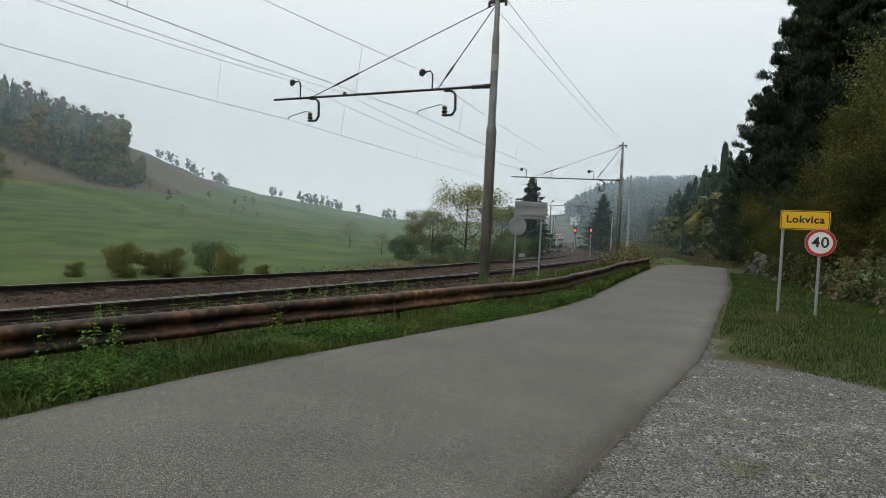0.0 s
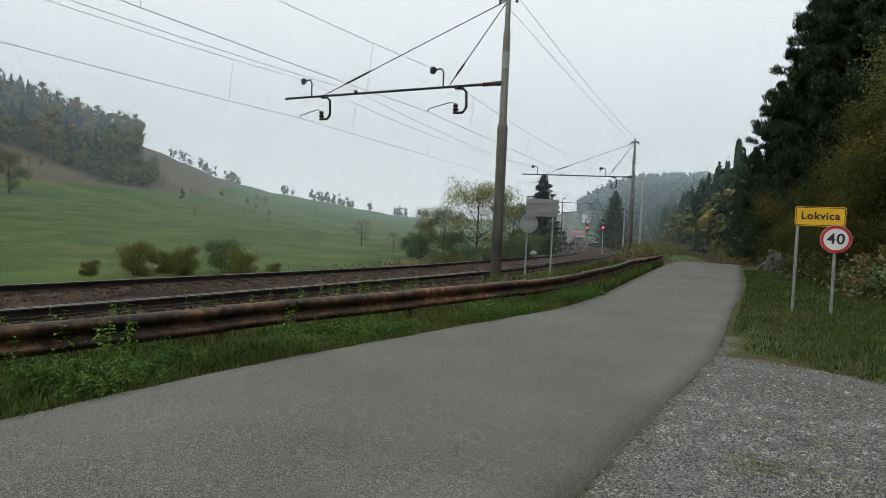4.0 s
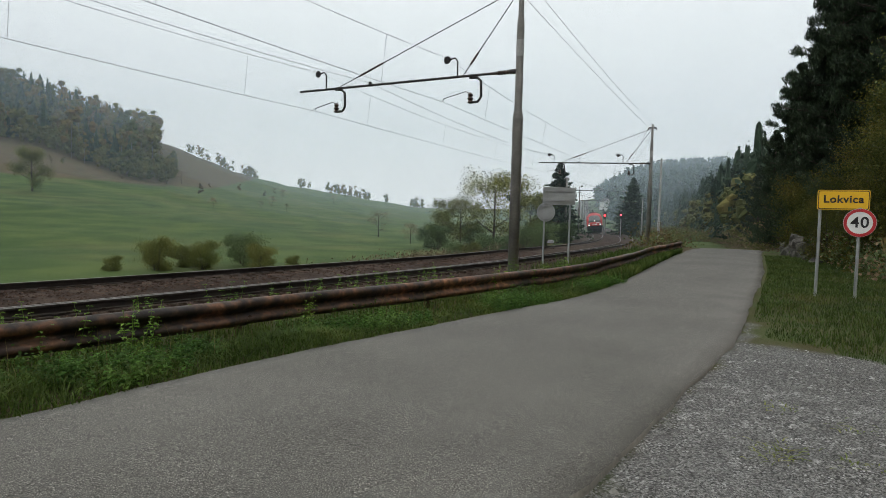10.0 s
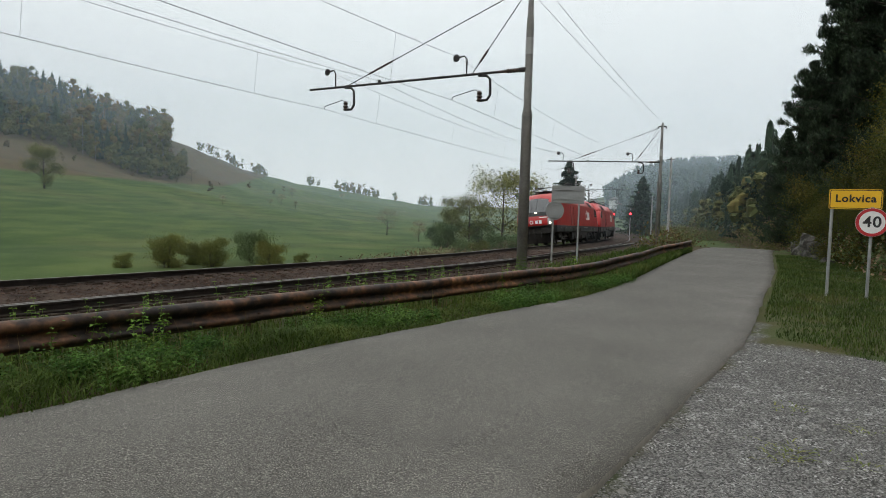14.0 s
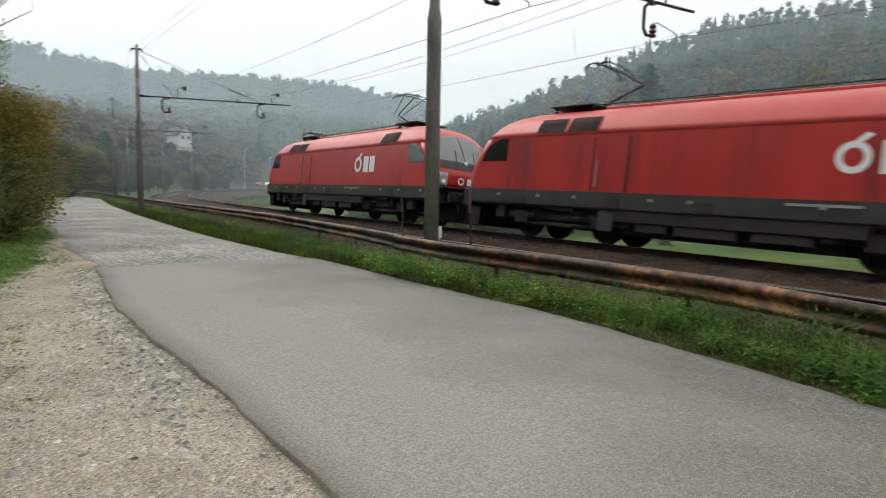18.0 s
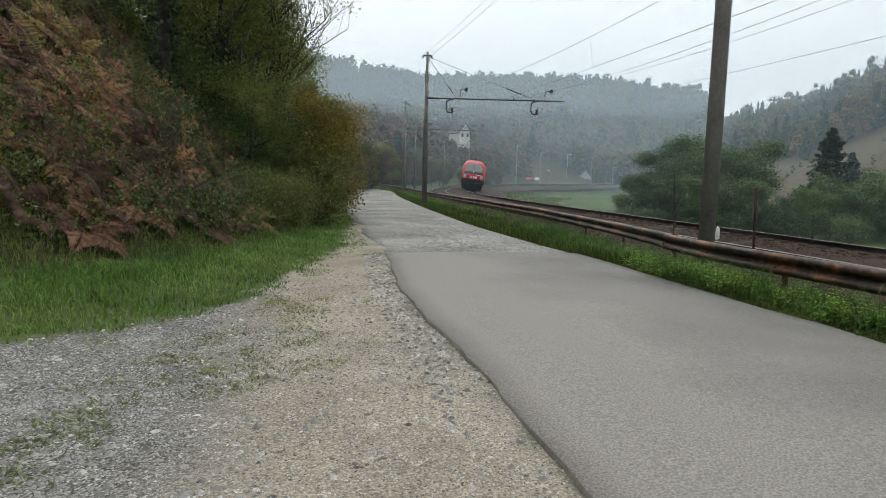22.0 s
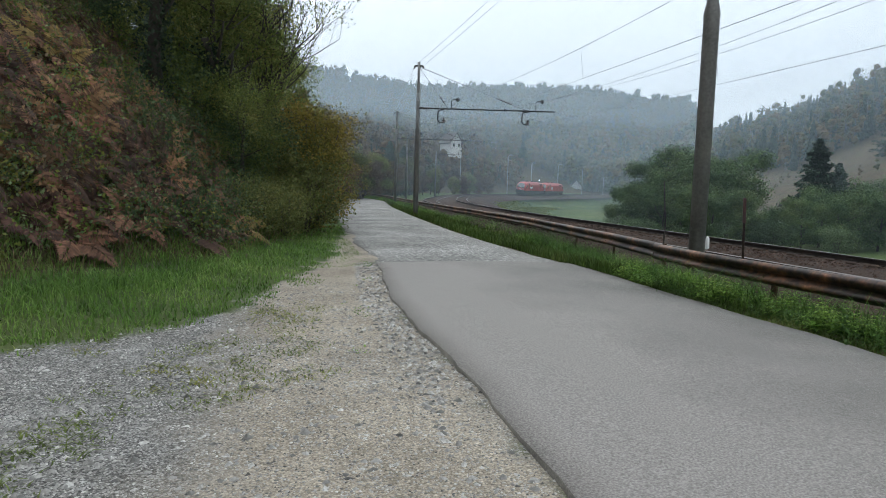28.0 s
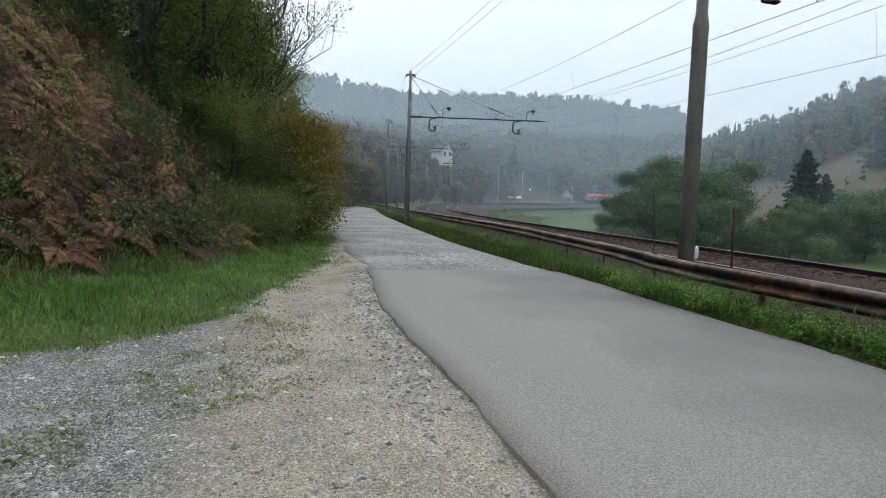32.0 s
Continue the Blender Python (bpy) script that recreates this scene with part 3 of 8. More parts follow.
def ground_material():
    m = bpy.data.materials.new("valley_ground")
    m.use_nodes = True
    N, Lk = m.node_tree.nodes, m.node_tree.links
    bs = N["Principled BSDF"]
    tc = N.new("ShaderNodeTexCoord")

    def noise_tex(scale, detail=6):
        n = N.new("ShaderNodeTexNoise")
        n.inputs["Scale"].default_value, n.inputs["Detail"].default_value = scale, detail
        Lk.new(tc.outputs["Object"], n.inputs["Vector"])
        return n.outputs["Fac"]

    def ramp(fac, stops):
        q = N.new("ShaderNodeValToRGB")
        el = q.color_ramp.elements
        while len(el) < len(stops):
            el.new(0.5)
        for s, (p, c) in zip(el, stops):
            s.position, s.color = p, (*c, 1)
        Lk.new(fac, q.inputs["Fac"])
        return q.outputs["Color"]

    def mix(fac, a, b):
        q = N.new("ShaderNodeMix")
        q.data_type = "RGBA"
        Lk.new(fac, q.inputs["Factor"])
        Lk.new(a, q.inputs["A"])
        Lk.new(b, q.inputs["B"])
        return q.outputs["Result"]

    def mask(name, noise_fac, amount, width):
        at = N.new("ShaderNodeAttribute")
        at.attribute_name = name
        q = N.new("ShaderNodeMath")
        q.operation = "MULTIPLY_ADD"
        q.inputs[1].default_value = amount
        Lk.new(noise_fac, q.inputs[0])
        Lk.new(at.outputs["Fac"], q.inputs[2])
        w = N.new("ShaderNodeMapRange")
        w.inputs["From Min"].default_value, w.inputs["From Max"].default_value = amount / 2 - width, amount / 2 + width
        Lk.new(q.outputs[0], w.inputs["Value"])
        return w.outputs[0]

    # the slope's grass lies in faint terraces
    mp = N.new("ShaderNodeMapping")
    mp.inputs["Scale"].default_value = (0.12, 0.12, 2.2)
    st = N.new("ShaderNodeTexNoise")
    st.inputs["Scale"].default_value, st.inputs["Detail"].default_value = 1.0, 9
    Lk.new(tc.outputs["Object"], mp.inputs["Vector"])
    Lk.new(mp.outputs[0], st.inputs["Vector"])
    streaks = st.outputs["Fac"]
    big, mid, small = noise_tex(0.05), noise_tex(0.9), noise_tex(9)
    tiny = noise_tex(55, 4)
    band = noise_tex(0.16, 5)
    meadow = mix(band, ramp(big, [(0.36, (0.032, 0.066, 0.015)), (0.5, (0.054, 0.09, 0.021)), (0.64, (0.095, 0.105, 0.034))]), ramp(streaks, [(0.36, (0.02, 0.045, 0.01)), (0.5, (0.047, 0.08, 0.019)), (0.64, (0.09, 0.12, 0.033))]))
    dry = ramp(noise_tex(0.3), [(0.3, (0.05, 0.046, 0.022)), (0.5, (0.088, 0.062, 0.034)), (0.7, (0.065, 0.066, 0.027))])
    litter = mix(small, ramp(mid, [(0.3, (0.03, 0.03, 0.012)), (0.7, (0.07, 0.055, 0.025))]), ramp(tiny, [(0.3, (0.03, 0.025, 0.012)), (0.7, (0.12, 0.08, 0.04))]))
    grav = mix(tiny, ramp(noise_tex(0.8), [(0.35, (0.14, 0.13, 0.112)), (0.5, (0.18, 0.17, 0.152)), (0.68, (0.21, 0.205, 0.192))]), ramp(noise_tex(120, 3), [(0.36, (0.07, 0.066, 0.06)), (0.6, (0.34, 0.33, 0.31))]))
    # darker copy of the gravel colours, with shade put in
    grav_shaded = mix(tiny, ramp(noise_tex(0.8), [(0.35, (0.08, 0.076, 0.068)), (0.5, (0.11, 0.105, 0.097)), (0.68, (0.14, 0.136, 0.128))]), ramp(noise_tex(120, 3), [(0.36, (0.05, 0.047, 0.043)), (0.6, (0.24, 0.235, 0.225))]))
    grav = mix(mask("front", mid, 0.6, 0.2), grav, grav_shaded)
    bed = ramp(small, [(0.35, (0.06, 0.047, 0.035)), (0.65, (0.11, 0.085, 0.065))])
    # pebbles: one tone to each small cell, dark joints between them
    def pebbles(col, scale, lo=0.45, hi=1.9, joint=0.4):
        v = N.new("ShaderNodeTexVoronoi")
        v.inputs["Scale"].default_value = scale
        Lk.new(tc.outputs["Object"], v.inputs["Vector"])
        sep, mr, gap, mul, out = N.new("ShaderNodeSeparateColor"), N.new("ShaderNodeMapRange"), N.new("ShaderNodeMapRange"), N.new("ShaderNodeMath"), N.new("ShaderNodeHueSaturation")
        Lk.new(v.outputs["Color"], sep.inputs[0])
        Lk.new(sep.outputs[0], mr.inputs["Value"])
        mr.inputs["To Min"].default_value, mr.inputs["To Max"].default_value = lo, hi
        Lk.new(v.outputs["Distance"], gap.inputs["Value"])
        gap.inputs["From Min"].default_value, gap.inputs["From Max"].default_value = 0.35, 0.75
        gap.inputs["To Min"].default_value, gap.inputs["To Max"].default_value = 1.0, joint
        mul.operation = "MULTIPLY"
        Lk.new(mr.outputs[0], mul.inputs[0])
        Lk.new(gap.outputs[0], mul.inputs[1])
        Lk.new(mul.outputs[0], out.inputs["Value"])
        Lk.new(col, out.inputs["Color"])
        return out.outputs["Color"]

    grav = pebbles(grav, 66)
    c = mix(mask("dry", noise_tex(0.12), 1.2, 0.3), meadow, dry)
    c = mix(mask("wood", mid, 1.0, 0.3), c, litter)
    c = mix(mask("bed", mid, 0.8, 0.3), c, bed)
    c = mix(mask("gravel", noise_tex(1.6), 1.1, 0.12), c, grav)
    sandy = mix(tiny, ramp(mid, [(0.35, (0.2, 0.168, 0.125)), (0.65, (0.4, 0.345, 0.268))]), ramp(noise_tex(70, 3), [(0.36, (0.15, 0.128, 0.098)), (0.62, (0.46, 0.402, 0.32))]))
    sandy = pebbles(sandy, 60, 0.72, 1.35, 0.75)
    both = N.new("ShaderNodeMath")
    both.operation = "MULTIPLY"
    Lk.new(mask("sand", noise_tex(1.1), 0.9, 0.35), both.inputs[0])
    Lk.new(mask("gravel", noise_tex(1.6), 1.1, 0.12), both.inputs[1])
    c = mix(both.outputs[0], c, sandy)
    Lk.new(c, bs.inputs["Base Color"])
    bs.inputs["Roughness"].default_value = 0.95
    bs.inputs["Specular IOR Level"].default_value = 0.2
    bp = N.new("ShaderNodeBump")
    bp.inputs["Strength"].default_value, bp.inputs["Distance"].default_value = 0.7, 0.03
    Lk.new(noise_tex(28, 6), bp.inputs["Height"])
    Lk.new(bp.outputs[0], bs.inputs["Normal"])
    return m


def add_dust_glare(m, col, col2):
    """Pales a road where its value says: dust plus painted sky glare, streaked by noise."""
    N, Lk = m.node_tree.nodes, m.node_tree.links
    bs = N["Principled BSDF"]
    base = bs.inputs["Base Color"].links[0].from_socket
    tc, at = N.new("ShaderNodeTexCoord"), N.new("ShaderNodeAttribute")
    at.attribute_name = "dust_glare"
    n1, n2 = N.new("ShaderNodeTexNoise"), N.new("ShaderNodeTexNoise")
    n1.inputs["Scale"].default_value, n1.inputs["Detail"].default_value = 0.5, 8
    n2.inputs["Scale"].default_value, n2.inputs["Detail"].default_value = 60, 5
    add, mr, rp, mx = N.new("ShaderNodeMath"), N.new("ShaderNodeMapRange"), N.new("ShaderNodeValToRGB"), N.new("ShaderNodeMix")
    mx.data_type = "RGBA"
    rp.color_ramp.elements[0].color, rp.color_ramp.elements[1].color = (*col, 1), (*col2, 1)
    rp.color_ramp.elements[0].position, rp.color_ramp.elements[1].position = 0.35, 0.65
    mr.inputs["From Min"].default_value, mr.inputs["From Max"].default_value = 0.3, 1.15
    mr.inputs["To Max"].default_value = 0.92
    for n in (n1, n2):
        Lk.new(tc.outputs["Object"], n.inputs["Vector"])
    Lk.new(n1.outputs["Fac"], add.inputs[0])
    Lk.new(at.outputs["Fac"], add.inputs[1])
    Lk.new(add.outputs[0], mr.inputs["Value"])
    Lk.new(n2.outputs["Fac"], rp.inputs["Fac"])
    Lk.new(mr.outputs[0], mx.inputs["Factor"])
    Lk.new(base, mx.inputs["A"])
    Lk.new(rp.outputs["Color"], mx.inputs["B"])
    Lk.new(mx.outputs["Result"], bs.inputs["Base Color"])


def aggregate(m, scale, lo, hi):
    """Stone chips in the surface: one tone to each small cell."""
    N, Lk = m.node_tree.nodes, m.node_tree.links
    bs = N["Principled BSDF"]
    base = bs.inputs["Base Color"].links[0].from_socket
    tc, v, sep, mr, out = N.new("ShaderNodeTexCoord"), N.new("ShaderNodeTexVoronoi"), N.new("ShaderNodeSeparateColor"), N.new("ShaderNodeMapRange"), N.new("ShaderNodeHueSaturation")
    v.inputs["Scale"].default_value = scale
    mr.inputs["To Min"].default_value, mr.inputs["To Max"].default_value = lo, hi
    Lk.new(tc.outputs["Object"], v.inputs["Vector"])
    Lk.new(v.outputs["Color"], sep.inputs[0])
    Lk.new(sep.outputs[0], mr.inputs["Value"])
    Lk.new(mr.outputs[0], out.inputs["Value"])
    Lk.new(base, out.inputs["Color"])
    Lk.new(out.outputs["Color"], bs.inputs["Base Color"])


aggregate(M_ASPH, 120, 0.6, 1.35)
aggregate(M_ASPH_OLD, 38, 0.5, 1.5)
add_dust_glare(M_ASPH, (0.165, 0.15, 0.136), (0.305, 0.279, 0.254))
aggregate(M_ASPH, 130, 0.86, 1.14)
M_GROUND = ground_material()
build_ground()


def ribbon(name, left, right, step, lift, thick, material, edge, wob=0.0, seed=3):
    """A slab between two edge lines, draped on the ground, with ragged sides."""
    n = int(np.linalg.norm(np.diff(np.array(left), axis=0), axis=1).sum() / step)
    E = []
    for k, ln in enumerate((left, right)):
        p = smooth_path([(*q, 0) for q in ln], 0.05)
        E.append(p[np.linspace(0, len(p) - 1, n).astype(int)])
    dirv = E[1] - E[0]
    dirv /= np.linalg.norm(dirv, axis=1)[:, None]
    for k, sg in ((0, -1), (1, 1)):
        q = E[k]
        E[k] = q + dirv * (sg * wob * (vnoise(q[:, 0] * 1.1, q[:, 1] * 1.1, seed + k) + 0.6 * vnoise(q[:, 0] * 4, q[:, 1] * 4, seed + 5 + k)))[:, None]
    m = 14
    rows = []
    for j in range(m + 1):
        p = E[0] + (E[1] - E[0]) * (j / m)
        p[:, 2] = ground_z(p[:, 0], p[:, 1], False) + lift + 0.03 * math.sin(math.pi * j / m)
        rows.append(p)
    V = np.stack([rows[0] - [0, 0, thick]] + rows + [rows[-1] - [0, 0, thick]], 1)
    k = m + 3
    i, j = np.meshgrid(np.arange(n - 1), np.arange(k - 1), indexing="ij")
    a = i * k + j
    flat = V.reshape(-1, 3)
    # dust by the hill edge; the paler low-y end has sky glare painted in
    far, across = ease(3.5, -2.5, flat[:, 1]), np.tile(np.arange(k), n) / k
    dust_glare = far * (1.45 * across - 0.2) + (1 - far) * (0.75 * across - 0.8)
    me = mesh_np(name, flat, np.stack([a, a + 1, a + k + 1, a + k], -1).reshape(-1, 4), [material, edge], True, {"dust_glare": dust_glare})
    me.polygons.foreach_set("material_index", np.where((j == 0) | (j == k - 2), 1, 0).ravel().astype(np.int32))
    return new(name, me)


tagged(ribbon("road", ROAD_RAIL, ROAD_HILL, 0.2, 0.045, 0.2, M_ASPH, M_ASPH_EDGE, 0.035), "grey asphalt lane with a broken edge", "road", kind="structure")
tagged(ribbon("road_old_surface", OLD_RAIL, OLD_HILL, 0.4, 0.0, 0.2, M_ASPH_OLD, M_ASPH_EDGE, 0.1, 9), "worn pale asphalt lane with loose chippings", "road", kind="structure")


# ---- the two tracks ----
RAIL_PROF = [(-0.075, -0.172), (0.075, -0.172), (0.075, -0.158), (0.012, -0.142), (0.009, -0.045), (0.036, -0.036), (0.036, -0.006), (0.026, 0.0), (-0.026, 0.0), (-0.036, -0.006), (-0.036, -0.036), (-0.009, -0.045), (-0.012, -0.142), (-0.075, -0.158)]
CANT = 0.2


def railway(name, line, label, dz):
    th = tagged(empty(name), label, "railway track", "railway tracks")
    for side in (1, -1):
        p = beside(line, side * 0.7535)
        p[:, 2] += CANT * 0.5 * side + dz
        V, Fq = sweep_np(p, RAIL_PROF)
        me = mesh_np("rail", V, Fq, [M_RAIL, M_RAILTOP])
        k = len(RAIL_PROF)
        me.polygons.foreach_set("material_index", np.where(np.isin(np.arange(len(Fq)) % k, (6, 7, 8)), 1, 0).astype(np.int32))
        place(new("rail", me), th)
    sl = bpy.data.meshes.new("sleeper")
    bm = box_bm(0.24, 2.5, 0.16, (0, 0, -0.275), 0.015)
    for y in (-0.7535, 0.7535):
        box_bm(0.16, 0.36, 0.02, (0, y, -0.165), bm=bm)
    bm.to_mesh(sl)
    bm.free()
    sl.materials.append(M_SLEEPER)
    s = np.concatenate([[0], np.cumsum(np.linalg.norm(np.diff(line, axis=0), axis=1))])
    mid = int(np.argmin(np.hypot(line[:, 0], line[:, 1])))
    for i in range(150):
        q = s[mid] + (i - 75) * 0.63
        p = [np.interp(q, s, line[:, k]) for k in range(3)]
        t = [np.interp(q + 0.5, s, line[:, k]) - np.interp(q - 0.5, s, line[:, k]) for k in range(3)]
        share("sleeper", sl, th, pose(*p[:2], p[2] + dz, math.degrees(math.atan2(CANT, 1.5)), 0, math.degrees(math.atan2(t[1], t[0]))))
    return th


railway("railway_track", FAR_TRACK, "curved main line track with rusty rails on ballast", -0.12)
railway("railway_track", NEAR_TRACK, "curved main line track beside the guardrail, weedy ballast", -0.085)
prof = [(-6.2, -1.35), (-3.1, -0.6), (-1.9, -0.46), (-0.85, -0.4), (-0.65, -0.37), (0.65, -0.2), (0.85, -0.18), (1.4, -0.2), (2.1, -0.2), (2.9, -0.3), (3.3, -0.3), (4.6, -0.16), (4.9, -0.17), (5.35, -0.2), (5.9, -0.4), (6.5, -0.85)]
V, Fq = sweep_np(FAR_TRACK, [(-a, b) for a, b in prof], closed=False)
V[:, 2] += 0.03 * vnoise(V[:, 0] * 3, V[:, 1] * 3, 12)
tagged(new("ballast", mesh_np("ballast", V, Fq, [M_BALLAST], True)), "brown stone ballast shoulder under both tracks", "ballast", kind="structure")


# ---- the two red electric engines ----
NOSE = [(1.42, 9.02), (1.6, 9.06), (1.85, 9.06), (2.1, 9.0), (2.35, 8.87), (2.6, 8.71), (3.0, 8.44), (3.25, 8.25), (3.45, 8.06), (3.62, 7.82), (3.77, 7.45), (3.88, 6.95), (3.95, 6.2)]
FLANK = [(1.42, 1.49), (3.05, 1.49), (3.25, 1.39), (3.45, 1.28), (3.62, 1.15), (3.77, 1.0), (3.88, 0.8), (3.95, 0.6)]


def nose_x(z):
    return float(np.interp(z, [a for a, _ in NOSE], [b for _, b in NOSE]))


def flank_y(z):
    return float(np.interp(z, [a for a, _ in FLANK], [b for _, b in FLANK]))


def front_x(y, z):
    w, c = flank_y(z), min(0.42, flank_y(z) * 0.5)
    bulge = nose_x(z) - 0.1 * (abs(y) / w) ** 2
    over = max(0.0, abs(y) - (w - c))
    return bulge - (c - math.sqrt(max(0.0, c * c - over * over)))


def shell(levels, grow=0.0):
    """Slices of the body, level by level, each a long outline with rounded ends."""
    bm = bmesh.new()
    rings = []
    for z in levels:
        w = flank_y(z)
        ys = [w * math.sin(math.pi / 2 * k / 7) for k in range(-7, 8)]
        half = [(front_x(y, z), y) for y in ys]
        ring = half + [(4.6, w), (0, w), (-4.6, w)] + [(-x, -y) for x, y in half] + [(-4.6, -w), (0, -w), (4.6, -w)]
        rings.append([bm.verts.new((x, y, z)) for x, y in ring])
    n = len(rings[0])
    for a, b in zip(rings, rings[1:]):
        for k in range(n):
            bm.faces.new((a[k], a[(k + 1) % n], b[(k + 1) % n], b[k]))
    bm.faces.new(rings[0][::-1])
    bm.faces.new(rings[-1])
    return bm


def front_patch(y0, y1, z0, z1, end, off=0.012, ny=8, nz=6, skew=0.0):
    """A panel that follows the engine's face."""
    bm = bmesh.new()
    g = [[bm.verts.new((end * (front_x(y0 + (y1 - y0) * i / ny, z) + off), end * (y0 + (y1 - y0) * i / ny) * (1 - skew * j / nz), z)) for i in range(ny + 1)] for j, z in enumerate(np.linspace(z0, z1, nz + 1))]
    for a, b in zip(g, g[1:]):
        for i in range(ny):
            bm.faces.new((a[i], a[i + 1], b[i + 1], b[i]))
    return bm


def side_poly(pts, side, off=0.012):
    """A flat panel on the engine's flank, from (x, z) corners."""
    bm = bmesh.new()
    out = [bm.verts.new((x, side * (flank_y(z) + off), z)) for x, z in pts]
    inn = [bm.verts.new((x, side * (flank_y(z) - 0.02), z)) for x, z in pts]
    bm.faces.new(out)
    for k in range(len(pts)):
        bm.faces.new((out[k], out[(k + 1) % len(pts)], inn[(k + 1) % len(pts)], inn[k]))
    bmesh.ops.recalc_face_normals(bm, faces=bm.faces)
    return bm


def louvre(x0, x1, z0, z1, side, n=6):
    """A panel of slats on the curved shoulder of the roof."""
    bm = bmesh.new()
    rows = []
    for k in range(n):
        for f, off in ((0.0, 0.02), (0.8, 0.045), (1.0, 0.012)):
            z = z0 + (z1 - z0) * (k + f) / n
            rows.append([bm.verts.new((x, side * (flank_y(z) + off), z + off * 0.6)) for x in (x0, x1)])
    for a, b in zip(rows, rows[1:]):
        bm.faces.new((a[0], a[1], b[1], b[0]))
    return bm


def rect(x0, x1, z0, z1):
    return [(x0, z0), (x1, z0), (x1, z1), (x0, z1)]


def ring_bm(at, axis, r0, r1, side, n=20, sx=1.0):
    """A flat ring on the flank or the face (axis 'y' or 'x')."""
    bm = bmesh.new()
    g = []
    for r in (r0, r1):
        row = []
        for k in range(n):
            a, b = r * sx * math.cos(2 * math.pi * k / n), r * math.sin(2 * math.pi * k / n)
            if axis == "y":
                row.append(bm.verts.new((at[0] + a, side * (flank_y(at[2] + b) + 0.014), at[2] + b)))
            else:
                row.append(bm.verts.new((side * (front_x(at[1] + a, at[2] + b) + 0.014), side * (at[1] + a), at[2] + b)))
        g.append(row)
    for k in range(n):
        bm.faces.new((g[0][k], g[0][(k + 1) % n], g[1][(k + 1) % n], g[1][k]))
    return bm


def pantograph(eng, x, d, raised):
    """Roof current collector at x; its knee points towards d."""
    base = part("pantograph", box_bm(1.7, 1.5, 0.05, (x, 0, 4.12), 0.01), M_IRON, eng, "black roof current collector")
    for px in (-0.7, 0.7):
        for py in (-0.6, 0.6):
            part("insulator", lathe_bm([(0.05, 3.86), (0.09, 3.9), (0.05, 3.94), (0.09, 3.98), (0.05, 4.02), (0.09, 4.16), (0.05, 4.1)], 8, m=Matrix.Translation((x + px, py, 0))), M_INSUL, base)
    zt = 5.45 if raised else 4.44
    knee = Vector((x + d * (2.0 if raised else 2.3), 0, 4.16 + (zt - 4.16) * (0.45 if raised else 0.5)))
    foot, head = Vector((x + d * 0.5, 0, 4.16)), Vector((x + d * (0.75 if raised else 0.4), 0, zt - 0.06))
    bm = tube_bm([foot, knee], 0.05, 0.035, 6)
    tube_bm([knee, head], 0.03, 0.022, 6, bm)
    tube_bm([knee + Vector((0, 0.2, 0)), head + Vector((0, 0.5, 0))], 0.018, n=5, bm=bm)
    tube_bm([knee - Vector((0, 0.2, 0)), head - Vector((0, 0.5, 0))], 0.018, n=5, bm=bm)
    tube_bm([foot + Vector((d * 0.3, 0.12, 0)), knee + Vector((0, 0.1, -0.1))], 0.015, n=5, bm=bm)
    part("arm", bm, M_IRON, base)
    bm = bmesh.new()
    for dx in (-0.22, 0.22):
        tube_bm([head + Vector((dx, y, z)) for y, z in ((-0.92, -0.22), (-0.78, -0.08), (-0.55, 0.03), (0, 0.05), (0.55, 0.03), (0.78, -0.08), (0.92, -0.22))], 0.025, n=5, bm=bm)
    for y in (-0.5, 0.5):
        tube_bm([head + Vector((-0.22, y, 0)), head + Vector((0.22, y, 0))], 0.018, n=5, bm=bm)
    part("collector_head", bm, M_IRON, base)


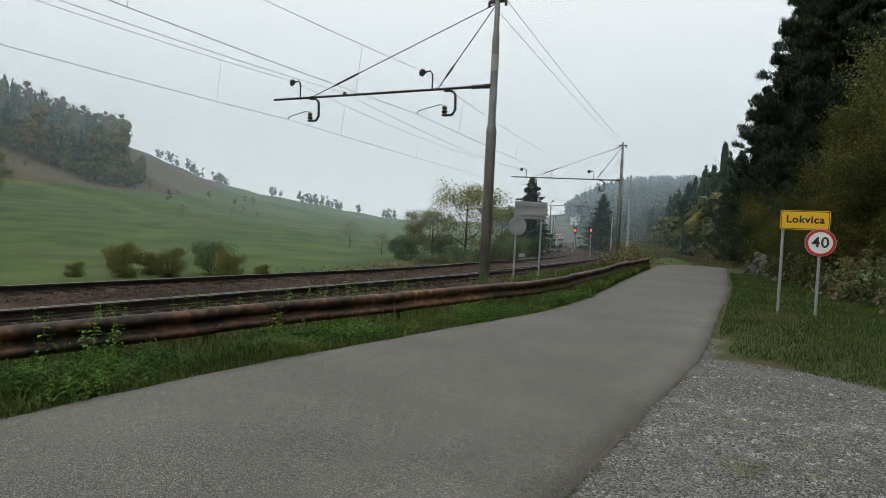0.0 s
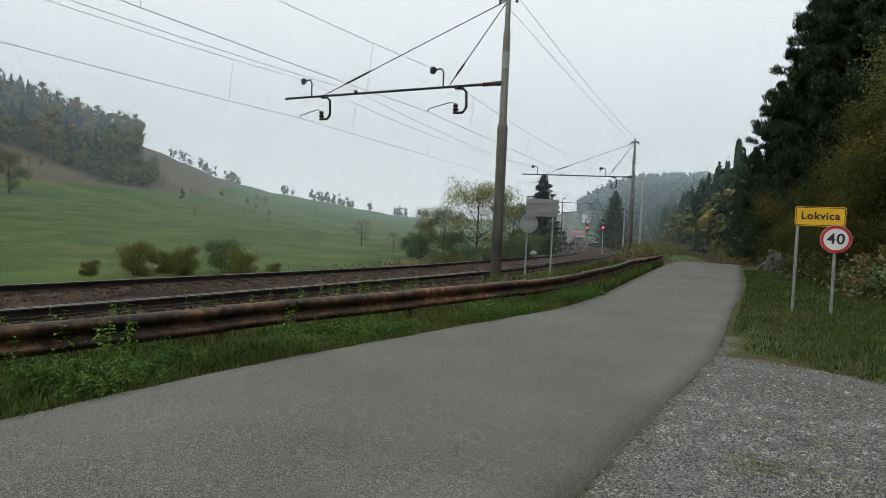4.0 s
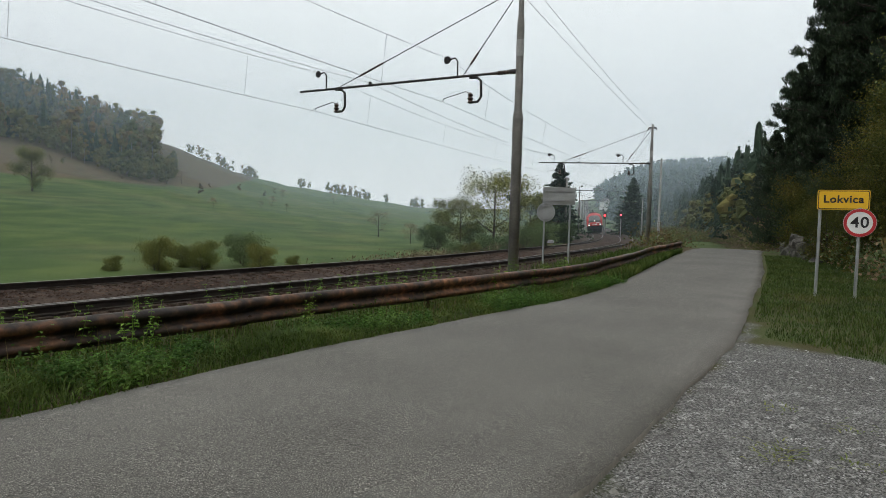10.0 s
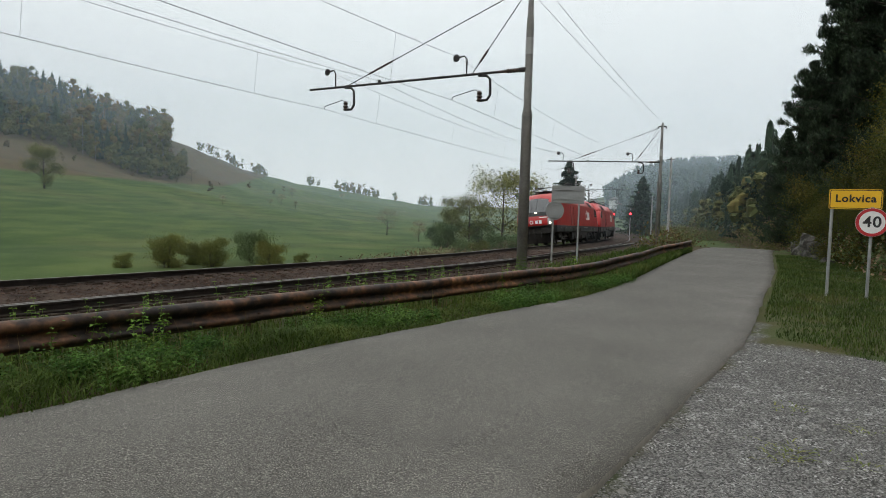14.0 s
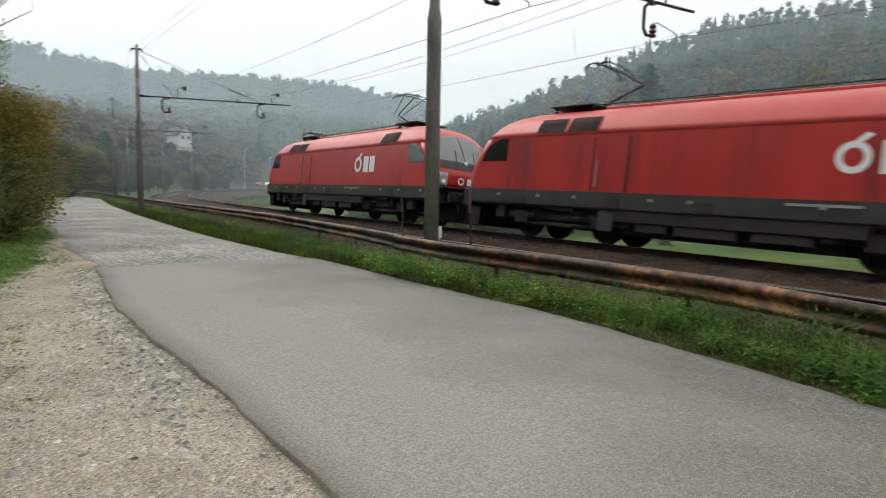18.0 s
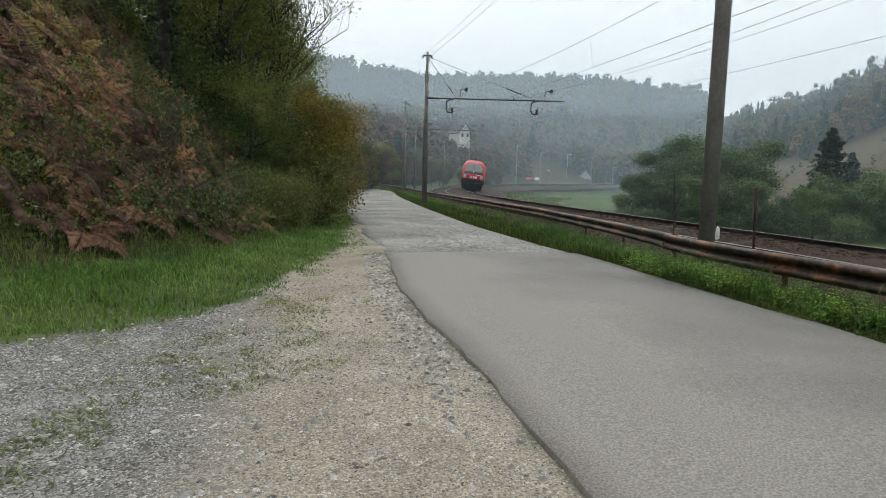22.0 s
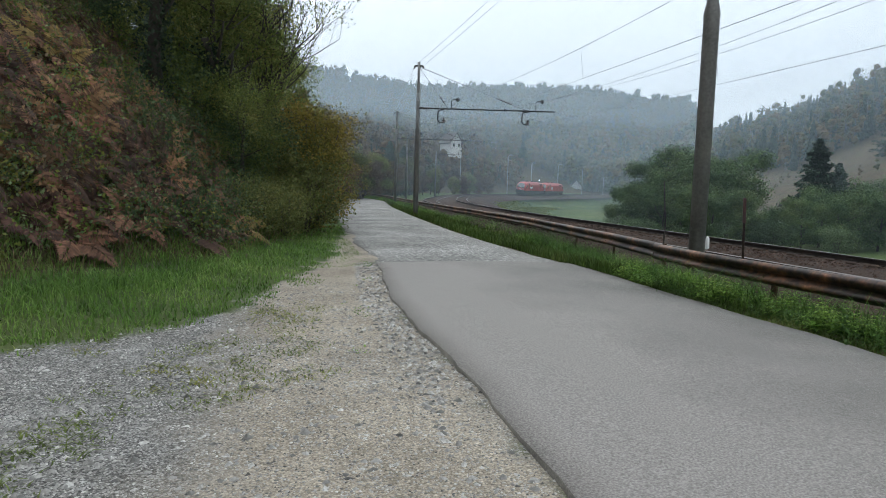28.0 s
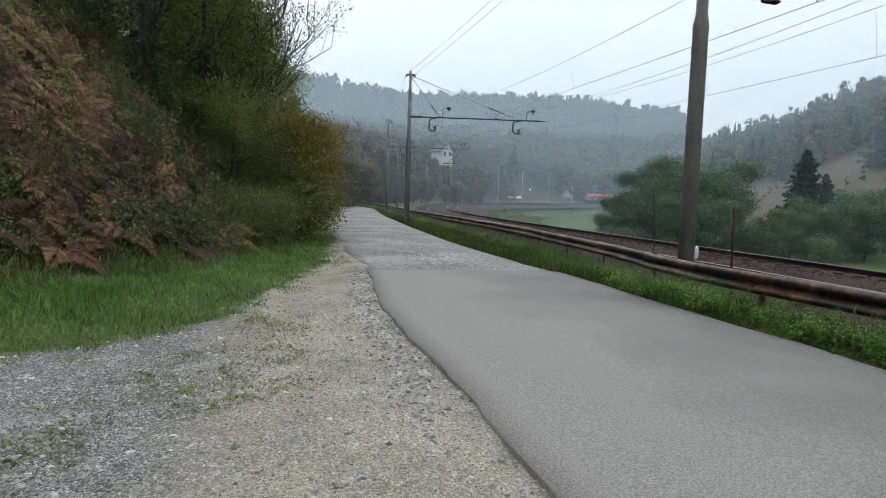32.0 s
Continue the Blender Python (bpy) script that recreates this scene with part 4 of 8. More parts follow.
def engine(label, front_lamp, back_lamp, up_end, paint):
    """An engine on its wheels; +x is forward, z = 0 the rail head. up_end: which end's collector is raised."""
    e = tagged(empty("locomotive"), label, "locomotive", "coupled locomotives")
    body = part("body", shell([1.42, 1.6, 1.85, 2.1, 2.35, 2.6, 3.05]), paint, e, "red body shell", smooth=False)
    for p in body.data.polygons:
        p.use_smooth = abs(p.normal.y) < 0.98
    roof = part("roof", shell([3.05, 3.25, 3.45, 3.62, 3.77, 3.88, 3.95]), M_ROOFRED, e, "red roof, lighter with painted sky light", smooth=True)
    sk = bmesh.new()
    rings = []
    for z, gx, gy in ((0.92, 8.7, 1.4), (0.98, 8.9, 1.47), (1.42, 9.0, 1.5)):
        ring = [(gx - 0.25, -gy), (gx, -gy + 0.3), (gx, gy - 0.3), (gx - 0.25, gy), (-gx + 0.25, gy), (-gx, gy - 0.3), (-gx, -gy + 0.3), (-gx + 0.25, -gy)]
        rings.append([sk.verts.new((x, y, z)) for x, y in ring])
    for a, b in zip(rings, rings[1:]):
        for k in range(8):
            sk.faces.new((a[k], a[(k + 1) % 8], b[(k + 1) % 8], b[k]))
    sk.faces.new(rings[0][::-1])
    sk.faces.new(rings[-1])
    skirt = part("underframe", sk, M_SKIRT, e, "dark grey underframe band")
    for side in (1, -1):
        for x0 in (-8.2, -6.6, -5.1, -2.4, 0.6, 1.7, 4.2, 5.6, 7.3):
            part("marking", box_bm(0.14, 0.01, 0.08, (x0, side * 1.497, 1.25)), M_SIGNBACK, skirt)
        part("number_bars", box_bm(1.5, 0.01, 0.06, (-2.4, side * 1.498, 1.3)), M_SIGNBACK, skirt, "white plain bars of a number")
        for x0 in (-5.9, 0.2, 2.9, 6.4):
            part("hatch", box_bm(0.5, 0.012, 0.26, (x0, side * 1.495, 1.12), 0.004), M_GEAR, skirt)
    for end in (1, -1):
        lamp = front_lamp if end == 1 else back_lamp
        ws = part("windscreen", front_patch(-1.12, 1.12, 2.3, 3.5, end, 0.014, 12, 10, 0.12), M_SCREEN, e, "raked windscreen reflecting the sky", smooth=True)
        part("screen_base", front_patch(-1.13, 1.13, 2.25, 2.45, end, 0.02, 12, 3), M_BLACK, ws, "black band under the windscreen", smooth=True)
        part("screen_pillar", front_patch(-0.02, 0.02, 2.3, 3.5, end, 0.02, 2, 8), M_BLACK, ws)
        for y in (-0.45, 0.4):
            part("wiper", tube_bm([(end * (front_x(y, 2.25) + 0.05), end * y, 2.25), (end * (front_x(y, 2.9) + 0.05), end * (y + 0.12), 2.9)], 0.014, n=5), M_BLACK, ws)
        part("screen_rail", front_patch(-1.2, 1.2, 2.16, 2.25, end, 0.03, 10, 1), M_BLACK, ws)
        top = lathe_bm([(0.07, 0), (0.07, 0.03), (0.04, 0.045)], 12, m=Matrix.Translation((end * (front_x(0, 2.42) + 0.02), 0, 2.42)) @ Euler((0, end * radians(65), 0)).to_matrix().to_4x4())
        part("top_lamp", top, lamp if end == 1 and lamp is G_HEAD else M_WHITE, e)
        for y in (-1.06, 1.06):
            hl = part("headlight", front_patch(y - 0.17, y + 0.17, 1.5, 1.98, end, 0.02, 4, 4), M_GALV, e, "silver lamp housing")
            part("lamp_frame", front_patch(y - 0.19, y + 0.19, 1.46, 1.5, end, 0.03, 4, 1), M_BLACK, hl)
            cx = front_x(y, 1.64) + 0.03
            part("lamp_glass", lathe_bm([(0.085, 0), (0.08, 0.03), (0.04, 0.045)], 12, m=Matrix.Translation((end * cx, end * y, 1.63)) @ Euler((0, end * radians(86), 0)).to_matrix().to_4x4()), lamp, hl)
        rg = part("face_ring", ring_bm((0, -0.3, 1.72), "x", 0.085, 0.14, end), M_LOGO, e, "white plain mark on the nose")
        for y in (-0.02, 0.25):
            part("face_block", front_patch(y, y + 0.2, 1.6, 1.85, end, 0.014, 1, 1), M_LOGO, rg)
        part("face_bars", front_patch(0.3, 0.9, 2.03, 2.08, end, 0.014, 4, 1), M_LOGO, rg)
        bb = part("buffer_beam", box_bm(0.35, 2.75, 0.62, (end * 9.0, 0, 1.12), 0.05), M_GEAR, e, "black buffer beam")
        for y in (-0.875, 0.875):
            m = Matrix.Translation((end * 9.15, y, 1.06)) @ Euler((0, end * radians(90), 0)).to_matrix().to_4x4()
            part("buffer", lathe_bm([(0.14, 0), (0.14, 0.26), (0.09, 0.27), (0.09, 0.42), (0.24, 0.43), (0.24, 0.48), (0.1, 0.5)], 14, m=m), M_GEAR, bb)
        for y in (-0.875, 0.875):
            part("buffer_plate", box_bm(0.06, 0.66, 0.36, (end * 9.66, y, 1.06), 0.02), M_GEAR, bb)
        for y in (-0.45, 0.45):
            part("brake_hose", tube_bm([(end * 9.17, y, 1.0), (end * 9.3, y * 1.05, 0.85), (end * 9.32, y, 0.6)], 0.035, n=6), M_BLACK, bb)
        part("step_plate", box_bm(0.5, 2.6, 0.06, (end * 9.2, 0, 1.42), 0.01), M_GEAR, bb)
        part("coupling", tube_bm([(end * 9.15, 0, 1.0), (end * 9.4, 0, 0.95), (end * 9.45, 0, 0.6), (end * 9.3, 0, 0.55)], 0.045, n=6), M_GEAR, bb)
        pl = bmesh.new()
        vs = [pl.verts.new(v) for v in ((end * 8.85, -1.3, 0.82), (end * 8.85, 1.3, 0.82), (end * 9.25, 0, 0.82), (end * 8.75, -1.25, 0.18), (end * 8.75, 1.25, 0.18), (end * 9.1, 0, 0.18), (end * 8.4, -1.2, 0.82), (end * 8.4, 1.2, 0.82), (end * 8.4, -1.2, 0.2), (end * 8.4, 1.2, 0.2))]
        for f in ((0, 2, 5, 3), (2, 1, 4, 5), (6, 0, 3, 8), (1, 7, 9, 4), (0, 6, 7, 1, 2), (3, 5, 4, 9, 8)):
            pl.faces.new([vs[i] for i in f])
        bmesh.ops.recalc_face_normals(pl, faces=pl.faces)
        part("snow_plough", pl, M_GEAR, e)
        for side in (1, -1):
            xx = lambda a: end * a
            part("cab_window", side_poly([(xx(7.1), 2.32), (xx(8.25), 2.32), (xx(8.15), 2.55), (xx(8.0), 2.76), (xx(7.75), 2.94), (xx(7.45), 3.03), (xx(7.1), 3.04)], side), M_GLASS, e, "dark cab side window")
            part("grab_rail", tube_bm([(xx(8.48), side * 1.44, 1.5), (xx(8.43), side * 1.46, 1.6), (xx(8.3), side * 1.46, 2.0), (xx(8.3), side * 1.42, 2.1)], 0.02, n=6), M_GALV, e)
            for a, b in ((3.7, 4.75), (4.9, 5.95)) if end == 1 else ((4.6, 5.9),):
                part("roof_grille", louvre(xx(a), xx(b), 3.16, 3.6, side), M_GRILLE, roof, "dark louvred air intake")
        # bogie
        bx = end * 4.95
        bog = part("bogie_frame", box_bm(4.6, 2.36, 0.46, (bx, 0, 0.76), 0.05), M_GEAR, e, "black bogie frame")
        for side in (1, -1):
            for k in (-1, 1):
                part("axle_box", box_bm(0.5, 0.22, 0.42, (bx + k * 1.5, side * 1.18, 0.58), 0.05), M_GEAR, bog)
                part("spring", lathe_bm([(0.13, 0.62), (0.16, 0.66), (0.13, 0.7), (0.16, 0.74), (0.13, 0.78), (0.16, 0.82), (0.13, 0.9)], 10, m=Matrix.Translation((bx + k * 0.85, side * 1.2, 0))), M_GEAR, bog)
                part("sand_box", box_bm(0.45, 0.2, 0.5, (bx + k * 2.35, side * 1.25, 0.75), 0.04), M_GEAR, bog)
            part("damper", tube_bm([(bx - 0.6, side * 1.32, 0.85), (bx + 0.6, side * 1.34, 0.95)], 0.06, n=8), M_SKIRT, bog, "grey damper")
            part("brake_beam", box_bm(2.2, 0.1, 0.12, (bx, side * 1.1, 0.42), 0.02), M_GEAR, bog)
        for k in (-1, 1):
            ws_ = place(new("wheelset"), e, Matrix.Translation((bx + k * 1.5, 0, 0.575)))
            ws_.empty_display_size = 0.1
            for side in (1, -1):
                m = Matrix.Translation((0, side * 0.68, 0)) @ Euler((radians(-90 * side), 0, 0)).to_matrix().to_4x4()
                part("wheel", lathe_bm([(0.3, 0.0), (0.6, 0.0), (0.605, 0.03), (0.575, 0.04), (0.57, 0.13), (0.5, 0.14), (0.46, 0.08), (0.2, 0.07), (0.15, 0.16), (0.05, 0.17)], 24, m=m), M_GEAR, ws_)
            WHEELSETS.append(ws_)
    for side in (1, -1):
        rg = part("flank_ring", ring_bm((-2.85 if side > 0 else -4.25, 0, 2.32), "y", 0.2, 0.34, side), M_LOGO, e, "white plain mark on the flank")
        part("flank_tick", side_poly([(-4.3, 2.62), (-4.18, 2.58), (-3.92, 2.78), (-4.04, 2.84)] if side < 0 else [(-2.8, 2.62), (-2.92, 2.58), (-3.18, 2.78), (-3.06, 2.84)], side), M_LOGO, rg)
        for x0 in (-3.36, -3.92) if side > 0 else (-3.74, -3.18):
            bm = side_poly(rect(x0 - (0 if side < 0 else 0.0), x0 + (0.43 if side < 0 else -0.43), 1.98, 2.66), side)
            part("flank_block", bm, M_LOGO, rg)
        for x0 in (2.5, 3.65):
            part("door_seam", side_poly(rect(x0, x0 + 0.035, 1.44, 2.95), side, 0.016), M_GRILLE, e)
        part("door_grip", tube_bm([(3.5, side * 1.53, 1.55), (3.5, side * 1.53, 2.3)], 0.018, n=5), M_GALV, e)
        for x0 in (-6.6, 6.6):
            part("panel_seam", side_poly(rect(x0, x0 + 0.02, 1.44, 3.4), side, 0.008), M_GRILLE, e)
        for x0, w, h in ((-1.6, 1.3, 0.5), (0.2, 1.6, 0.55), (1.7, 0.9, 0.5)):
            part("equipment_case", box_bm(w, 0.5, h, (x0, side * 1.12, 0.64), 0.03), M_GEAR, e)
        part("side_frame", box_bm(6.6, 0.12, 0.34, (0, side * 1.36, 0.8), 0.02), M_GEAR, e)
        part("step_ladder", box_bm(0.5, 0.08, 0.55, (3.1, side * 1.4, 0.62), 0.02), M_SKIRT, e)
    part("under_tank", box_bm(5.6, 2.2, 0.62, (0, 0, 0.62), 0.06), M_GEAR, e)
    part("roof_duct", box_bm(8.4, 1.0, 0.14, (0, 0, 4.0), 0.03), M_ROOFRED, roof)
    part("roof_bus_bar", tube_bm([(-5.2, 0.35, 4.18), (5.2, 0.35, 4.18)], 0.02, n=6), M_IRON, roof)
    for x in (-2.6, -1.2, 0.6, 2.2):
        part("roof_insulator", lathe_bm([(0.05, 4.04), (0.09, 4.09), (0.05, 4.14), (0.06, 4.18)], 8, m=Matrix.Translation((x, 0.35, 0))), M_INSUL, roof)
    for x in (-0.5, 1.4):
        part("roof_case", box_bm(0.8, 0.7, 0.22, (x, -0.35, 4.16), 0.04), M_IRON, roof)
    pantograph(e, 5.3, -1 if up_end == 1 else 1, up_end == 1)
    pantograph(e, -5.3, 1 if up_end == -1 else -1, up_end == -1)
    return e


WHEELSETS = []
LEAD = engine("clean red electric locomotive with lit white headlights, coupled in front", G_HEAD, M_WHITE, -1, M_RED)
TAIL = engine("grimy red electric locomotive with red tail lamps, coupled behind", M_WHITE, G_TAIL, 1, M_REDGRIME)
LINE_S = np.concatenate([[0], np.cumsum(np.linalg.norm(np.diff(FAR_TRACK, axis=0), axis=1))])


def on_track(s):
    return Vector([float(np.interp(s, LINE_S, FAR_TRACK[:, k])) for k in range(3)])


def engine_pose(s):
    """The engine's pose with its middle s metres along the far track."""
    a, b = on_track(s - 4.95), on_track(s + 4.95)
    d = b - a
    m = (a + b) / 2
    return pose(m.x, m.y, m.z - 0.1, math.degrees(math.atan2(0.16, 1.5)), -math.degrees(math.atan2(d.z, d.xy.length)), math.degrees(math.atan2(d.y, d.x)))


# seconds and metres along the far track of the leading engine's middle
RUN = [(0,193.3),(5.5,301.4),(9.5,381.5),(12.5,441.6),(13.5,461.6),(14.5, 483.4), (15, 493.1), (15.4, 500.8), (18, 553.3), (18.2, 557.0), (18.6, 564.7), (19, 573.0), (19.4, 581.4), (20, 593.5),(21.4,620.6),(23,655.1),(25,692.1),(27.5,736.1),(30.5,795.6),(32,828.2)]
ENGINE_GAP = 19.3


def run_at(t):
    return float(np.interp(t, [a for a, _ in RUN], [b for _, b in RUN]))


# ---- places by bearing (degrees left of the first view), distance and rise ----
def spot(az, r, el=None, z=None):
    a = radians(az)
    return Vector((-math.sin(a) * r, math.cos(a) * r, EYE + r * math.tan(radians(el)) if z is None else z))


def track_side(p):
    """Direction of the line (as the train runs) and of the valley at the track nearest to p."""
    i = int(np.argmin(np.hypot(FAR_TRACK[:, 0] - p.x, FAR_TRACK[:, 1] - p.y)))
    i = min(max(i, 2), len(FAR_TRACK) - 3)
    t = Vector(FAR_TRACK[i + 2] - FAR_TRACK[i - 2])
    t.z = 0
    t.normalize()
    return t, Vector((t.y, -t.x, 0))


# ---- overhead line ----
HOOK_N, TIP_N, HOOK_F, TIP_F, BOOM = 1.45, 2.73, 7.0, 8.28, 9.0
WIRE_Z, CARRY_Z, BOOM_Z = 5.64, 7.05, 6.42                     # over the rails


def mast(p, zr, label, top=9.3, collar=4.9, boom=True, r=0.16, out=None, reach=1.0):
    """A stepped round steel mast at p with a boom over both tracks; zr is the height of the rails."""
    along, out_ = track_side(p)
    out = out or out_
    g = float(ground_z(p.x, p.y)) - 0.3
    zt = zr + top
    th = tagged(empty("catenary_mast", Matrix.Translation((p.x, p.y, 0))), label, "catenary mast", "catenary masts")
    rt = r * 0.74
    part("pole", lathe_bm([(r * 1.06, g), (r, zr + collar), (r * 1.04, zr + collar + 0.02), (r * 1.04, zr + collar + 0.1), (rt * 1.02, zr + collar + 0.3), (rt * 0.95, zr + collar + 3.0), (rt * 0.9, zr + collar + 3.05), (rt * 0.72, zr + collar + 3.2), (rt * 0.66, zt)], 20), M_MAST, th, "grey painted stepped steel pole", smooth=True)
    part("band", lathe_bm([(rt * 1.03, zr + BOOM_Z + 0.45), (rt * 1.03, zr + BOOM_Z + 0.95)], 20), M_BAND, th, "pale paint band")
    part("cap_bracket", box_bm(0.5, 0.09, 0.09, (0, 0, zt - 0.25), rot=Matrix.Rotation(math.atan2(out.y, out.x), 4, "Z")), M_IRON, th)
    for s in (-1, 1):
        q = out * 0.28 * s + Vector((0, 0, zt - 0.42))
        part("insulator", lathe_bm([(0.03, 0), (0.06, 0.03), (0.03, 0.06), (0.06, 0.09), (0.03, 0.12), (0.06, 0.15), (0.02, 0.2)], 8, m=Matrix.Translation(q)), M_INSUL, th)
    if not boom:
        return th
    zb = zr + BOOM_Z
    up = Vector((0, 0, 1))

    def at(L, z):
        return out * L * reach + Vector((0, 0, z))
    bm_ = part("boom", tube_bm([at(1.0, zb), at(BOOM, zb - 0.02)], 0.042, n=8), M_IRON, th, "long dark tube boom")
    part("boom_insulator", lathe_bm([(0.04, 0.2)] + [(0.05 if k % 2 else 0.085, 0.25 + k * 0.055) for k in range(9)] + [(0.045, 0.8), (0.045, 1.02)], 10,
                                    m=Matrix.Translation((0, 0, zb)) @ out.to_track_quat("Z", "Y").to_matrix().to_4x4()), M_INSUL, th, "ribbed boom insulator")
    part("boom_clamp", box_bm(0.34, 0.2, 0.12, (*(out * rt * 1.1).xy, zb), 0.02, rot=Matrix.Rotation(math.atan2(out.y, out.x), 4, "Z")), M_IRON, th)
    for L in (HOOK_N + 0.55, HOOK_F + 0.2):
        a, b = Vector((0, 0, zt - 0.3)), at(L, zb)
        part("stay", tube_bm([a, b], 0.016, n=5), M_WIRE, th)
        part("stay_insulator", tube_bm([a + (b - a) * 0.72, a + (b - a) * 0.86], 0.038, n=8), M_INSUL, th)
    part("wire_clamp", box_bm(0.12, 0.12, 0.16, at(5.73, zb + 0.03), 0.02), M_IRON, bm_)
    for L in (HOOK_N, HOOK_F):
        br = part("drop_bracket", tube_bm([at(L + 0.3, zb - 0.06), at(L + 0.02, zb - 0.08), at(L - 0.12, zb - 0.2), at(L - 0.14, zb - 0.7), at(L - 0.02, zb - 0.86), at(L + 0.22, zb - 0.86)], 0.045, n=8), M_IRON, bm_, "curved dark drop bracket", smooth=True)
        part("bracket_insulator", lathe_bm([(0.05, zb - 0.9), (0.11, zb - 0.86), (0.06, zb - 0.8), (0.11, zb - 0.74), (0.06, zb - 0.68), (0.1, zb - 0.62), (0.04, zb - 0.55)], 10, m=Matrix.Translation(at(L + 0.25, 0))), M_INSUL, br)
        part("steady_arm", tube_bm([at(L + 0.25, zb - 0.6), at(L + 0.42, zb - 0.5), at(L + 1.25, zb - 0.68), at(L + 1.28, zb - 0.78)], 0.014, n=5), M_IRON, br)
        part("carrier_hook", tube_bm([at(L + 0.75, zb), at(L + 0.75, zb + 0.5), at(L + 0.85, zb + 0.62), at(L + 1.1, zb + 0.58)], 0.028, n=6), M_IRON, bm_)
        part("pulley", lathe_bm([(0.03, -0.02), (0.1, -0.02), (0.13, 0.0), (0.1, 0.02), (0.03, 0.02)], 12, m=Matrix.Translation(at(L + 1.15, zb + 0.58)) @ along.to_track_quat("Z", "Y").to_matrix().to_4x4()), M_IRON, bm_)
        part("clamp", box_bm(0.16, 0.12, 0.14, at(L + 0.15, zb - 0.04), 0.02), M_IRON, bm_)
    return th


def wire(name, pts, r, label, cat="overhead wire", n=5):
    return tagged(part(name, tube_bm(pts, r, n=n, cap=False), M_WIRE, None, label), label, cat, "overhead wires")


# bearing, distance, height of the rails, direction of the boom, its reach
MASTS = [(-13.6, 92, -1.15, None, 0.9), (-15.57, 50.3, -0.72, (-0.99, 0.14), 0.92), (-4.15, 20.35, -0.3, (-0.887, 0.462), 1.0), (117.95, 13.3, 0.05, (-0.855, 0.52), 0.89), (142.2, 41.6, 0.3, (-0.752, 0.659), 0.97),
         (144.03, 68, 0.33, (-0.8, 0.6), 1.0), (143.08, 97, 0.3, None, 1.0), (140.5, 140, 0.35, None, 1.0)]
NODES = []
for k, (az, r, zr, out, reach) in enumerate(MASTS):
    p = spot(az, r, z=0)
    out = Vector((*out, 0)).normalized() if out else track_side(p)[1]
    if k:
        mast(p, zr, "grey steel catenary mast with a boom across both tracks" if k < 5 else "distant grey catenary mast with a long boom over the track", out=out, reach=reach, r=0.145 if k == 3 else 0.16)
    NODES.append([(p + out * L * reach + Vector((0, 0, zr + z))) for L, z in ((TIP_N, WIRE_Z), (TIP_N - 0.15, CARRY_Z), (TIP_F, WIRE_Z), (TIP_F - 0.15, CARRY_Z))] + [p + out * q + Vector((0, 0, zr + 9.08)) for q in (-0.28, 0.28)] + [p + out * 5.73 * reach + Vector((0, 0, zr + BOOM_Z + 0.07))])
for k in range(len(NODES) - 1):
    a, b = NODES[k], NODES[k + 1]
    span = (b[0] - a[0]).length
    for c, m in ((0, 1), (2, 3)):
        dip = 0.2 if k == 2 else 0.05
        line = [a[c].lerp(b[c], t / 8) - Vector((0, 0, 4 * dip * (t / 8) * (1 - t / 8))) for t in range(9)]
        wire("contact_wire", line, 0.007, "thin dark contact wire over the rails")
        sag = [a[m].lerp(b[m], t / 16) - Vector((0, 0, 4 * 0.42 * (t / 16) * (1 - t / 16))) for t in range(17)]
        cat = wire("messenger_wire", sag, 0.0065, "sagging messenger wire with droppers to the contact wire")
        for t in (2, 6, 10, 14):
            part("dropper", tube_bm([sag[t], line[t // 2]], 0.0045, n=4, cap=False), M_WIRE, cat)
    for c in (4, 5):
        wire("feeder_wire", [a[c].lerp(b[c], t / 12) - Vector((0, 0, 4 * (0.22 if c == 4 else 0.1) * (t / 12) * (1 - t / 12))) for t in range(13)], 0.008, "feeder wire between the mast tops")
    wire("tie_wire", [a[6].lerp(b[6], t / 12) - Vector((0, 0, 4 * 0.42 * (t / 12) * (1 - t / 12))) for t in range(13)], 0.0065, "bare wire carried on the booms between the tracks")
# further masts on the valley side and bare poles on the hill side
for az, r, zt in ((-8.6, 91, 8.2), (-9.73, 133, 8.2), (-10.02, 182, 8.0), (-10.2, 235, 8.0)):
    p = spot(az, r, z=0)
    i = int(np.argmin(np.hypot(FAR_TRACK[:, 0] - p.x, FAR_TRACK[:, 1] - p.y)))
    mast(p, float(FAR_TRACK[i, 2]), "distant grey catenary mast on the valley side", 8.3, out=-track_side(p)[1], reach=0.8)
for az, r, top in ((-16.4, 78, 5.05), (-14.35, 135, 2.1), (-15.03, 118, 1.75), (-13.75, 165, 2.0)):
    p = spot(az, r, z=0)
    g = float(ground_z(p.x, p.y))
    th = tagged(empty("line_pole", Matrix.Translation((p.x, p.y, g))), "pale weathered pole beside the line", "pole", "line poles")
    h = EYE + r * math.tan(radians(top)) - g
    part("pole", lathe_bm([(0.16, -0.4), (0.1, h)], 10), M_BAND, th)
    part("crossarm", box_bm(0.9, 0.08, 0.08, (0, 0, h - 0.3)), M_IRON, th)


